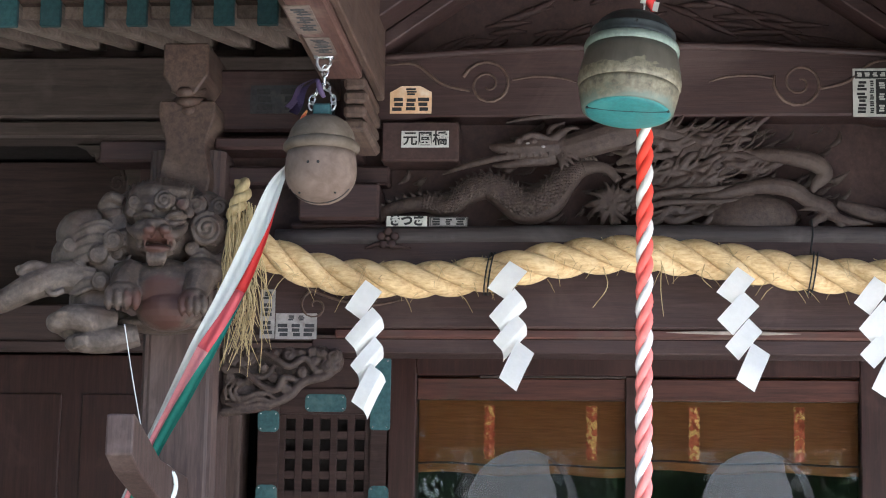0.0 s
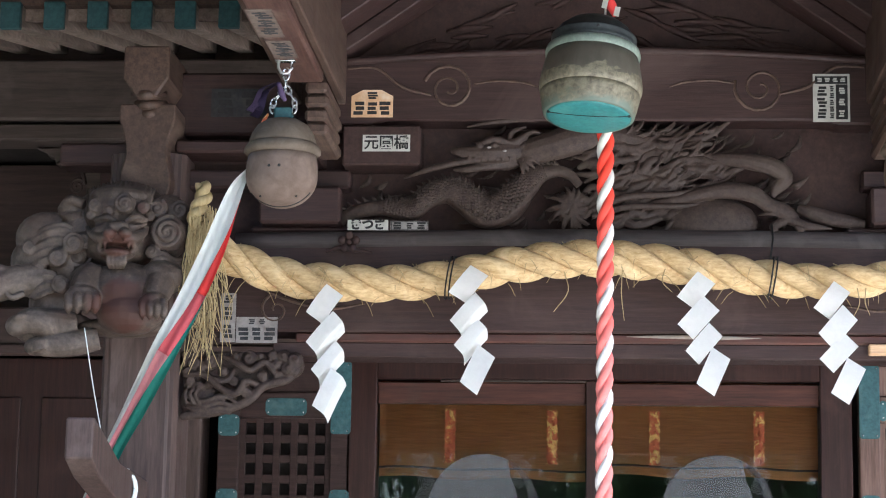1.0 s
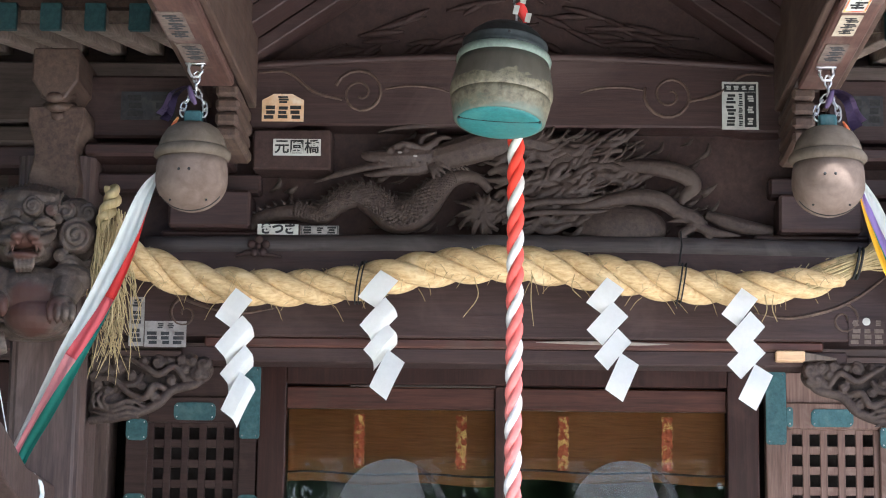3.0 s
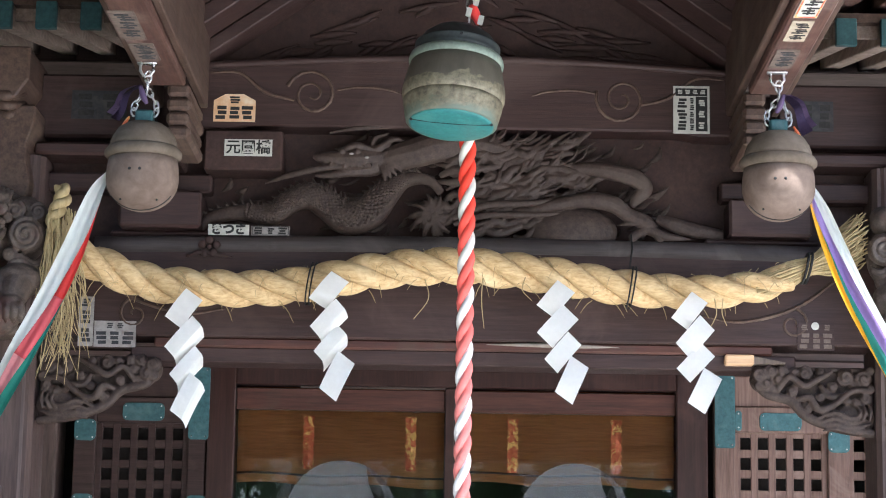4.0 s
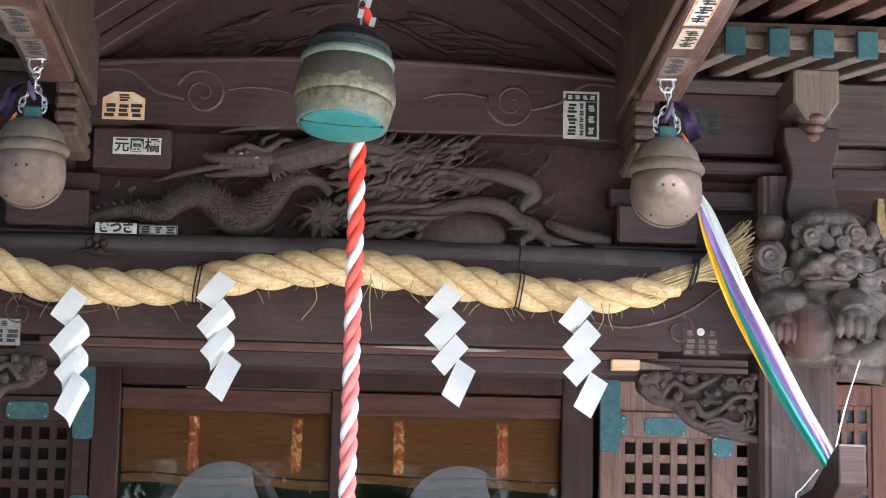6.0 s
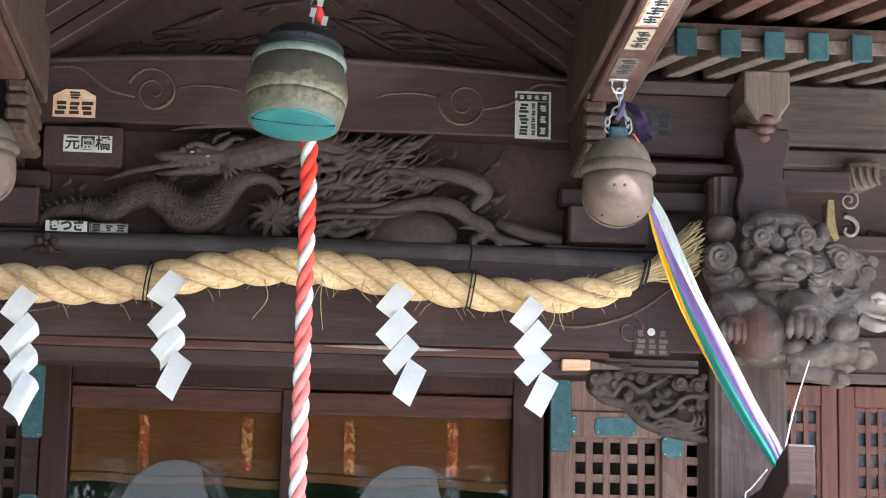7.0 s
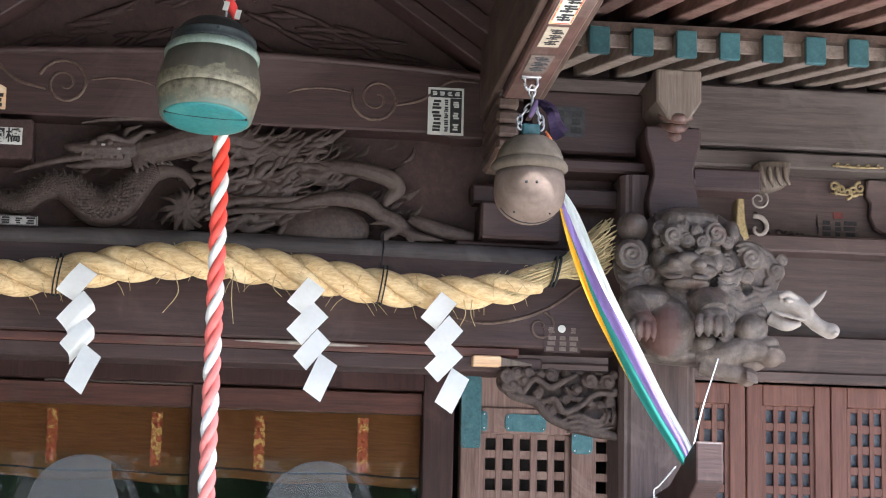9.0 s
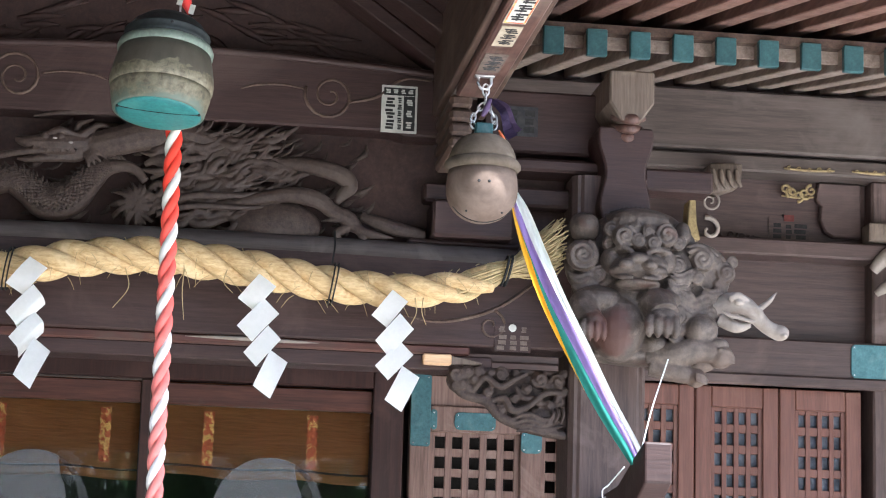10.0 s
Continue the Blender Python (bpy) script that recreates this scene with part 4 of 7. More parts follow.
sections = (
    ("underside", verdigris, "flat verdigris green underside", [(0.001, 3.005), (0.07, 3.0067), (0.104, 3.0105), (0.117, 3.0165)]),
    ("lower_rim", big_skin, "pale corroded lower rim", [(0.116, 3.0145), (0.121, 3.0185), (0.126, 3.0394), (0.131, 3.063), (0.1325, 3.0764)]),
    ("waist", big_skin, "", [(0.1322, 3.0747), (0.1365, 3.0865), (0.137, 3.1016), (0.134, 3.1243), (0.127, 3.1579), (0.121, 3.1806)]),
    ("upper_band", big_band, "pale green band", [(0.12, 3.1789), (0.126, 3.1822), (0.127, 3.1915), (0.124, 3.2024), (0.114, 3.2074)]),
    ("dome", big_dark, "dark dome", [(0.114, 3.2058), (0.115, 3.2167), (0.112, 3.228), (0.1145, 3.2315), (0.1135, 3.238), (0.107, 3.2415), (0.093, 3.2629), (0.07, 3.2814), (0.035, 3.2898), (0.001, 3.2914)]),
)
for name, mat, lab, prof in sections:
    part(name, lathe(bmesh.new(), prof, BX, BY, 64), mat, big, lab, True)
sl = bmesh.new()
tube(sl, [(BX + 0.106 * s, BY - 0.03, 3.0058 + 0.005 * s * s) for s in np.linspace(-1, 1, 13)], 0.0018, 6)
for s in (-0.106, 0.106):
    part("hole", blob(bmesh.new(), BX + s, BY - 0.03, 3.0109, 0.004, 0.004, 0.004, 8), cord_black, big)
part("mouth_slot", sl, cord_black, big)
part("hole", blob(bmesh.new(), BX + 0.01, BY - 0.112, 3.2293, 0.0045, 0.004, 0.0045, 8), cord_black, big)
ch = bmesh.new()
chain(ch, [(BX + 0.025, BY, 3.2923), (BX + 0.025, BY, 3.74)], 0.014)
part("chain", ch, steel, big, "steel chain", True)
tw = bmesh.new()
bar(tw, [(BX + 0.03, BY - 0.01, 3.3553, 0.012), (BX + 0.04, BY - 0.015, 3.3301, 0.014), (BX + 0.05, BY - 0.02, 3.3007, 0.006)], 5, 8)
part("cord_end", tw, cloth_red, big, "dark red cord end", True)
for k, (tx, tz) in enumerate(((0.022, 3.3301), (0.055, 3.3091), (0.04, 3.3637))):
    b = bmesh.new()
    prism(b, [(BX + tx - 0.008, tz - 0.012), (BX + tx + 0.006, tz - 0.015), (BX + tx + 0.01, tz + 0.012), (BX + tx - 0.004, tz + 0.014)], BY - 0.03, BY - 0.027)
    part("paper_tag", b, slip_white, big, "small white paper tag")


big.rotation_euler = (radians(-8), radians(3.5), 0)


def twisted(bm, centre, radius, pitch, strand, count, seg=9, phase=0.0, hand=1):
    """One strand of a laid rope round a centre line of (x, y, z, scale)."""
    n = len(centre)
    P = [Vector(c[:3]) for c in centre]
    run, pts, rad = 0.0, [], []
    for i in range(n):
        d = (P[min(i + 1, n - 1)] - P[max(i - 1, 0)]).normalized()
        if i:
            run += (P[i] - P[i - 1]).length
        side = Vector((0, 1, 0))
        side = (side - d * side.dot(d)).normalized()
        up = d.cross(side)
        a = phase + 2 * math.pi * strand / count + hand * 2 * math.pi * run / pitch
        s = centre[i][3]
        pts.append(P[i] + (side * math.cos(a) + up * math.sin(a)) * radius * s)
        rad.append(radius * s * (0.97 if count == 3 else 1.18))
    return tube(bm, pts, rad, seg)


RY = BY + 0.14
ridge = thing("ridge_beam", (BX, 5.6, 3.72), "dark timber ridge beam that carries the large bell", "beam")
part("beam_body", boxed(-0.14, 0.1, 4.4, 6.64, 3.72, 3.88, bev=0.008), wood_x, ridge)
bell_rope = thing("bell_rope", (0, RY, 0.9), "red and white twisted bell rope, paler towards its lower end", "rope")
line = [(0.004 - 0.001 * math.sin(z * 4), RY - 0.5 * max(0.0, z - 3.04), z, 1.0) for z in np.linspace(3.26, 0.9, 170)]
for k, mat in ((0, rope_red), (1, rope_white), (2, rope_red)):
    b = bmesh.new()
    twisted(b, line, 0.0122, 0.148, k, 3, 14, 1.1, 1)
    part("rope_strand", b, mat, bell_rope, "red strand" if k != 1 else "white strand", True)

# ---- shimenawa: the straw rope along the beam ----
ROPE_Y = 6.5
shimenawa = thing("straw_rope", (0, ROPE_Y, 2.66), "thick golden twisted rice-straw rope along the porch beam", "rope")
cl = spline([(-1.2, ROPE_Y, 2.85, 0.8), (-1.125, ROPE_Y - 0.02, 2.785, 0.95), (-0.95, ROPE_Y, 2.722, 1.0), (-0.78, ROPE_Y, 2.704, 1.0), (-0.6, ROPE_Y, 2.704, 0.98), (-0.45, ROPE_Y, 2.722, 0.98), (-0.25, ROPE_Y, 2.762, 1.0),
             (-0.02, ROPE_Y - 0.01, 2.778, 1.0), (0.24, ROPE_Y - 0.01, 2.756, 1.0), (0.48, ROPE_Y, 2.723, 0.97), (0.7, ROPE_Y, 2.712, 0.92), (0.88, ROPE_Y, 2.735, 0.84), (0.96, ROPE_Y, 2.762, 0.78)], 14)
for k in range(3):
    b = bmesh.new()
    twisted(b, cl, 0.0293, 0.335, k, 3, 14, 0.5, 1)
    ob = part("straw_strand", b, straw, shimenawa, smooth=True)
# loosened end of the rope, a sheaf of straws
rng = random.Random(3)
sh = bmesh.new()
for i in range(150):
    a, r = rng.uniform(0, 2 * math.pi), 0.042 * math.sqrt(rng.random())
    oy, oz = r * math.cos(a), r * math.sin(a)
    f = rng.uniform(1.2, 1.9)
    bar(sh, [(0.86, ROPE_Y + oy * 0.9, 2.73 + oz * 0.9, 0.003), (0.96, ROPE_Y + oy, 2.768 + oz, 0.0032), (1.03, ROPE_Y + oy * 0.7, 2.8 + oz * 0.7, 0.003),
             (1.1 + rng.uniform(0, 0.05), ROPE_Y + oy * f, 2.845 + oz * f, 0.0025), (1.17 + rng.uniform(-0.02, 0.03), ROPE_Y + oy * f * 1.15, 2.885 + oz * f * 1.2, 0.0015)], 3, 4)
part("straw_sheaf", sh, straw_dry, shimenawa, "loose frayed straw end", kind="stuff")
# knot and hanging straws at the other end
kl = spline([(-1.2, ROPE_Y - 0.06, 2.99, 0.8), (-1.185, ROPE_Y - 0.07, 2.965, 1.0), (-1.2, ROPE_Y - 0.075, 2.92, 1.0), (-1.215, ROPE_Y - 0.07, 2.87, 0.9), (-1.2, ROPE_Y - 0.05, 2.82, 0.8)], 8)
for k in range(2):
    b = bmesh.new()
    twisted(b, kl, 0.0125, 0.07, k, 2, 10, 0.3, 1)
    part("knot_strand", b, straw_dry, shimenawa, "", True)
for x0, z0, l, dx in ((-0.115, 2.71, 0.1, -0.03), (0.055, 2.715, 0.13, 0.006), (0.76, 2.665, 0.06, 0.01), (0.735, 2.665, 0.065, -0.012), (-0.83, 2.65, 0.07, 0.015), (0.18, 2.72, 0.05, 0.02)):
    b = bmesh.new()
    bar(b, [(x0, ROPE_Y - 0.055, z0 + 0.02, 0.0016), (x0 - dx * 0.4, ROPE_Y - 0.065, z0 - l * 0.4, 0.0016), (x0 + dx, ROPE_Y - 0.06, z0 - l, 0.001)], 5, 5)
    part("loose_straw", b, straw_dry, shimenawa, "", True)
hang = bmesh.new()
for i in range(130):
    x0, z0 = -1.2 + rng.uniform(-0.03, 0.05), 2.86 + rng.uniform(-0.05, 0.06)
    l = rng.uniform(0.18, 0.44)
    dx = rng.uniform(-0.05, 0.06)
    w = rng.uniform(-0.02, 0.02)
    yy = ROPE_Y - 0.07 + rng.uniform(-0.03, 0.03)
    bar(hang, [(x0, yy, z0, 0.0018), (x0 + dx * 0.3 + w, yy - 0.01, z0 - l * 0.35, 0.0016), (x0 + dx * 0.7 - w, yy, z0 - l * 0.7, 0.0014), (x0 + dx + w, yy, z0 - l, 0.0008)], 3, 4)
part("hanging_straw", hang, straw_dry, shimenawa, "loose hanging straws", kind="stuff")
fr = bmesh.new()
for i in range(190):
    c = cl[rng.randrange(12, len(cl) - 6)]
    a = rng.uniform(0, 2 * math.pi)
    r = 0.055
    p = Vector((c[0], c[1] - abs(r * math.cos(a)), c[2] + r * math.sin(a)))
    l = rng.uniform(0.012, 0.05) * (2.6 if rng.random() < 0.05 else 1)
    d = Vector((rng.uniform(-1, 1), rng.uniform(-0.5, 0.1), rng.uniform(-0.9, 0.35)))
    q = p + d * l + Vector((0, 0, -l * 0.6))
    bar(fr, [(*p, 0.0011), (*((p + q) / 2 + Vector((0, 0, l * 0.15))), 0.001), (*q, 0.0006)], 3, 4)
part("stray_straw", fr, straw_dry, shimenawa, "stray straw fibres", kind="stuff")
for x, z, tall in ((-0.458, 2.72, 0), (0.49, 2.722, 1), (1.01, 2.79, 0)):
    b = bmesh.new()
    for j in range(2):
        pts = []
        for k in range(17):
            a = 2 * math.pi * k / 16
            pts.append((x + 0.011 * j + 0.01 * math.sin(a), ROPE_Y - 0.064 * math.cos(a) * (0.75 if x > 1 else 1), z + 0.064 * math.sin(a) * (0.72 if x > 1 else 1)))
        tube(b, pts, 0.004 if x > 1 else 0.0023, 6)
    if tall:
        tube(b, [(x + 0.0, ROPE_Y - 0.01, z + 0.06), (x + 0.012, ROPE_Y + 0.05, 2.85), (x + 0.012, PORCH_Y - 0.027, 2.9)], 0.003, 6)
    part("binding_cord", b, cord_black, shimenawa, "thin black binding cord", True)


# ---- shide: folded white paper streamers ----
def shide(x, ztop, folds, label, tall=0.965):
    """folds: the upper corner of each fold below the first (dx, dz), its run and its width as vectors, and how far its outer corner curls."""
    o = thing("paper_streamer", (x, ROPE_Y - 0.075, ztop - 0.37), label, "paper streamer", "paper streamers on the rope")
    for j, (dx, dz, rx, rz, wx, wz, roll) in enumerate(folds):
        b = bmesh.new()
        y = ROPE_Y - 0.082 - 0.006 * (j % 2)
        n, m = 12, 8
        rows = []
        for i in range(n + 1):
            s = i / n
            row = []
            for k in range(m + 1):
                t = k / m
                px = x + dx + rx * s + wx * t
                pz = ztop + dz + rz * s + wz * t
                py = y - 0.012 * math.sin(math.pi * s) - 0.01 * s * (1 - t)
                if roll and t > 0.55:
                    u = (t - 0.55) / 0.45
                    py += roll * u * u
                    px -= roll * 0.35 * u * u
                    pz -= roll * 0.3 * u * u
                row.append(b.verts.new((px, py, pz)))
            rows.append(row)
        for i in range(n):
            for k in range(m):
                b.faces.new((rows[i][k], rows[i + 1][k], rows[i + 1][k + 1], rows[i][k + 1]))
        bmesh.ops.solidify(b, geom=b.faces[:], thickness=0.0005)
        part("paper_fold", b, paper, o)
    o.scale = (1, 1, tall)
    o.location.z += 0.37 * (1 - tall) + 0.002
    return o


def folds_of(seed, rolls, last):
    r = random.Random(seed)
    j = lambda a, d=0.004: a + r.uniform(-d, d)
    out = []
    for k, (dx, dz, rx, rz, wx, wz) in enumerate(((0, 0, -0.06, -0.08, 0.05, -0.034), (0.018, -0.078, -0.074, -0.086, 0.042, -0.045), (0.027, -0.156, -0.07, -0.084, 0.038, -0.044), (0.03, -0.233, -0.048, -0.108, 0.05, -0.037))):
        out.append((j(dx) + (last if k == 3 else 0), j(dz), j(rx), j(rz), j(wx), j(wz), rolls[k]))
    return out


shide(-0.809, 2.682, folds_of(1, (0.0, 0.035, 0.045, 0.03), -0.016), "zigzag white paper streamer with curled lower folds", 1.04)
shide(-0.392, 2.739, folds_of(2, (0.0, 0.02, 0.04, 0.0), 0.0), "zigzag white paper streamer with one curled fold", 0.99)
shide(0.276, 2.726, folds_of(3, (0.0, 0.0, 0.0, 0.0), 0.008), "zigzag white paper streamer")
shide(0.668, 2.702, folds_of(4, (0.0, 0.0, 0.0, 0.0), 0.0), "zigzag white paper streamer")


# ---- slips ----
def lettering(text, x, y, z, size, mat, parent, bold=0.0009):
    """Raised letters in the built-in font, facing the viewer, centred on x and z."""
    cu = bpy.data.curves.new("lettering", "FONT")
    cu.body, cu.size, cu.extrude = text, size, 0.0004
    cu.offset = bold
    cu.align_x, cu.align_y = "CENTER", "CENTER"
    tmp = new("lettering", cu)
    dg = bpy.context.evaluated_depsgraph_get()
    me = bpy.data.meshes.new_from_object(tmp.evaluated_get(dg))
    bpy.data.objects.remove(tmp)
    me.transform(pose(x, y, z, 90, 0, 0))
    me.materials.clear()
    me.materials.append(mat)
    ob = new("lettering", me)
    ob.parent = parent
    ob.matrix_parent_inverse = parent.matrix_basis.inverted()
    return ob


def glyph(parent, x0, x1, z0, z1, y, mat=None):
    """Unreadable writing: plain bars of its size."""
    b = bmesh.new()
    h, w = z1 - z0, x1 - x0
    rng = random.Random(int(x0 * 9000) * 31 + int(z0 * 9000))
    for k in range(3):
        z = z0 + h * (0.15 + 0.35 * k)
        a, c = rng.uniform(0.0, 0.24), rng.uniform(0.76, 1.0)
        box(b, x0 + w * a, x0 + w * c, y - 0.0006, y + 0.0004, z - h * 0.13, z + h * 0.13, bev=0)
    return part("writing", b, mat or ink, parent)


def slip(x0, x1, z0, z1, y, mat, label, cells=(), border=0.0, notch=0.0, mark=None):
    """A votive paper slip pasted flat on the wood; cells are blocks of writing in shares of its size."""
    o = thing("votive_slip", ((x0 + x1) / 2, y, z0), label, "paper slip", "votive slips on the porch")
    b = bmesh.new()
    w, h = x1 - x0, z1 - z0
    if notch:
        prism(b, [(x0, z0), (x1, z0), (x1, z1 - notch), (x1 - w * 0.28, z1), (x0 + w * 0.28, z1), (x0, z1 - notch)], y - 0.001, y + 0.001)
    else:
        box(b, x0, x1, y - 0.001, y + 0.001, z0, z1, bev=0)
    part("paper", b, mat, o)
    if border:
        f = bmesh.new()
        for q in ((0.02, 0.98, 0.02, 0.02 + border), (0.02, 0.98, 0.98 - border, 0.98), (0.02, 0.02 + border * h / w, 0.02, 0.98), (0.98 - border * h / w, 0.98, 0.02, 0.98)):
            box(f, x0 + w * q[0], x0 + w * q[1], y - 0.0016, y - 0.0004, z0 + h * q[2], z0 + h * q[3], bev=0)
        part("border", f, ink, o)
    for a, c, d, e in cells:
        glyph(o, x0 + w * a, x0 + w * c, z0 + h * d, z0 + h * e, y - 0.0014, mark)
    return o


FY = PORCH_Y + 0.016
slip(-0.777, -0.648, 3.244, 3.331, FY, slip_tan, "tan votive slip with shouldered top and black writing", ((0.05, 0.33, 0.08, 0.58), (0.36, 0.64, 0.1, 0.55), (0.67, 0.95, 0.08, 0.58), (0.34, 0.66, 0.66, 0.92)), 0, 0.02)
s2 = slip(-0.737, -0.591, 3.132, 3.184, FY - 0.02, slip_white, "white votive slip with three large black characters")
lettering("元園橋", -0.664, FY - 0.0225, 3.157, 0.046, ink, s2)
part("backing_block", boxed(-0.8, -0.56, FY - 0.018, FY + 0.12, 3.09, 3.215, bev=0.006), carve_dark, s2)
s3 = slip(0.634, 0.745, 3.228, 3.378, FY, slip_white, "white votive slip with dark panels and columns of writing",
          ((0.1, 0.38, 0.54, 0.74), (0.1, 0.38, 0.3, 0.5), (0.1, 0.38, 0.07, 0.27), (0.45, 0.57, 0.63, 0.75), (0.45, 0.57, 0.49, 0.6), (0.45, 0.57, 0.35, 0.46), (0.45, 0.57, 0.21, 0.32), (0.45, 0.57, 0.07, 0.18)))
for x0, x1, z0, z1 in ((0.06, 0.94, 0.79, 0.95), (0.62, 0.94, 0.05, 0.78)):
    part("dark_panel", boxed(0.634 + 0.111 * x0, 0.634 + 0.111 * x1, FY - 0.0018, FY - 0.0006, 3.228 + 0.15 * z0, 3.228 + 0.15 * z1, bev=0), ink, s3)
for x0, x1, z0, z1 in ((0.11, 0.26, 0.83, 0.915), (0.32, 0.47, 0.83, 0.915), (0.53, 0.68, 0.83, 0.915), (0.74, 0.89, 0.83, 0.915), (0.69, 0.87, 0.58, 0.71), (0.69, 0.87, 0.34, 0.48), (0.69, 0.87, 0.1, 0.24)):
    glyph(s3, 0.634 + 0.111 * x0, 0.634 + 0.111 * x1, 3.228 + 0.15 * z0, 3.228 + 0.15 * z1, FY - 0.0024, slip_white)
s4 = slip(-0.776, -0.652, 2.884, 2.916, PORCH_Y - 0.014, slip_white, "narrow white votive slip with bold black writing behind the dragon")
lettering("きつさ", -0.714, PORCH_Y - 0.0165, 2.9, 0.036, ink, s4, 0.002)
slip(-0.645, -0.53, 2.884, 2.913, PORCH_Y - 0.014, slip_grey, "narrow greyish votive slip with black writing behind the dragon", ((0.05, 0.3, 0.12, 0.88), (0.4, 0.6, 0.15, 0.8), (0.7, 0.95, 0.12, 0.88)), 0.06)
slip(-1.157, -1.112, 2.54, 2.69, PORCH_Y - 0.004, slip_grey, "faded upright grey votive slip on the porch beam", ((0.15, 0.85, 0.8, 0.96), (0.1, 0.9, 0.45, 0.72), (0.1, 0.9, 0.08, 0.36)), 0, 0, slip_dark)
slip(-1.109, -0.983, 2.538, 2.617, PORCH_Y - 0.004, slip_grey, "faded wide grey votive slip on the porch beam", ((0.05, 0.33, 0.1, 0.6), (0.38, 0.62, 0.1, 0.6), (0.67, 0.95, 0.1, 0.6), (0.3, 0.46, 0.72, 0.92), (0.54, 0.7, 0.72, 0.92)), 0, 0, slip_dark)
s6 = slip(1.003, 1.113, 2.562, 2.648, PORCH_Y - 0.004, wood_x, "weathered wood-dark votive slip with faded pale writing", ((0.05, 0.32, 0.05, 0.6), (0.37, 0.63, 0.05, 0.6), (0.68, 0.95, 0.05, 0.6), (0.1, 0.3, 0.7, 0.9), (0.7, 0.9, 0.7, 0.9)), 0, 0, slip_brown)
b = bmesh.new()
blob(b, 1.056, PORCH_Y - 0.006, 2.635, 0.012, 0.0015, 0.012, 14)
part("white_seal", b, slip_white, s6, "round white seal")
slip(-1.22, -1.05, 3.255, 3.345, PORCH_Y + 0.052, slip_dark, "near-black votive slip with black writing", ((0.05, 0.45, 0.1, 0.9), (0.55, 0.95, 0.1, 0.9)), 0, 0, ink)
slip(1.02, 1.13, 3.25, 3.345, PORCH_Y + 0.052, slip_dark, "near-black votive slip with black writing", ((0.08, 0.46, 0.1, 0.9), (0.54, 0.92, 0.1, 0.9)), 0, 0, ink)
s8 = slip(2.31, 2.47, 3.285, 3.375, WALL_Y + 0.034, wood_hall, "wood-brown votive slip with dark writing and a red mark", ((0.04, 0.38, 0.05, 0.75), (0.42, 0.58, 0.05, 0.7), (0.62, 0.96, 0.05, 0.75)), 0, 0, ink)
part("red_mark", boxed(2.37, 2.41, WALL_Y + 0.03, WALL_Y + 0.033, 3.36, 3.385, bev=0), faded_red, s8, "faded red mark")


def under_slip(x0, x1, y0, y1, mat, label, mark, edge=None):
    """A slip pasted under a projecting beam, its writing as short bars, some with a coloured border."""
    o = thing("votive_slip", ((x0 + x1) / 2, (y0 + y1) / 2, 3.25), label, "paper slip", "votive slips on the porch")
    part("paper", boxed(x0, x1, y0, y1, 3.2492, 3.2516, bev=0), mat, o)
    w, l = x1 - x0, y1 - y0
    if edge:
        f = bmesh.new()
        for a, c, d, e in ((0.03, 0.1, 0.02, 0.98), (0.9, 0.97, 0.02, 0.98), (0.1, 0.9, 0.02, 0.045), (0.1, 0.9, 0.955, 0.98)):
            box(f, x0 + w * a, x0 + w * c, y0 + l * d, y0 + l * e, 3.2484, 3.2494, bev=0)
        part("border", f, edge, o, "faded red border")
    for k in range(3):
        b = bmesh.new()
        ya = y0 + l * (0.1 + 0.28 * k)
        for j in range(3):
            yy = ya + l * 0.08 * j
            cut = 0.2 + 0.08 * ((j + k) % 3)
            box(b, x0 + w * cut, x1 - w * (0.46 - cut), yy, yy + l * 0.045, 3.2482, 3.2494, bev=0)
        box(b, x0 + w * 0.46, x0 + w * 0.56, ya - l * 0.01, ya + l * 0.22, 3.248, 3.2492, bev=0)
        part("writing", b, mark, o)
    return o


under_slip(0.828, 0.888, 5.2, 5.47, slip_white, "white votive slip with red border under the beam", ink, tassel_red)
under_slip(0.832, 0.888, 5.5, 5.685, slip_cream, "cream votive slip under the beam", ink)
under_slip(0.83, 0.893, 5.77, 5.95, slip_brown, "weathered brownish slip under the beam", slip_dark)
under_slip(-0.928, -0.86, 5.5, 5.76, slip_brown, "dark weathered slip under the beam", slip_dark)
under_slip(-0.918, -0.85, 5.8, 5.97, slip_brown, "brown weathered slip under the beam", slip_dark)


# ---- ribbons from the small bells ----
def ribbon(path, bands, label, tip):
    """Silk bands side by side along a line from the bell down to the arm. Each band has two edges, as shares of the width along the way, and a stretch of the way."""
    o = thing("bell_ribbon", tip, label, "ribbon", "silk ribbons of the small bells")
    q = spline(path, 10)
    n = len(q)
    for name, mat, left, right, begin, end in bands:
        b = bmesh.new()
        rows = []
        for i in range(n):
            s = i / (n - 1)
            if s < begin or s > end:
                continue
            x, y, z, w = q[i]
            j, k = min(i + 1, n - 1), max(i - 1, 0)
            d = Vector((q[j][0] - q[k][0], 0, q[j][2] - q[k][2])).normalized()
            lo, hi = float(np.interp(s, *left)), float(np.interp(s, *right))
            row = []
            for f in np.linspace(0, 1, 9):
                a = lo + (max(hi, lo + 0.004) - lo) * f
                depth = 0.007 * math.sin(7 * s + 5 * a) + 0.005 * math.sin(a * 17 + 4 * s) + 0.003 * math.sin(f * math.pi)
                row.append(b.verts.new((x - d.z * a * w, y + depth, z + d.x * a * w)))
            rows.append(row)
        for r0, r1 in zip(rows, rows[1:]):
            for k in range(8):
                b.faces.new((r0[k], r0[k + 1], r1[k + 1], r1[k]))
        bmesh.ops.solidify(b, geom=b.faces[:], thickness=0.001)
        part(name, b, mat, o, smooth=True)
    return o


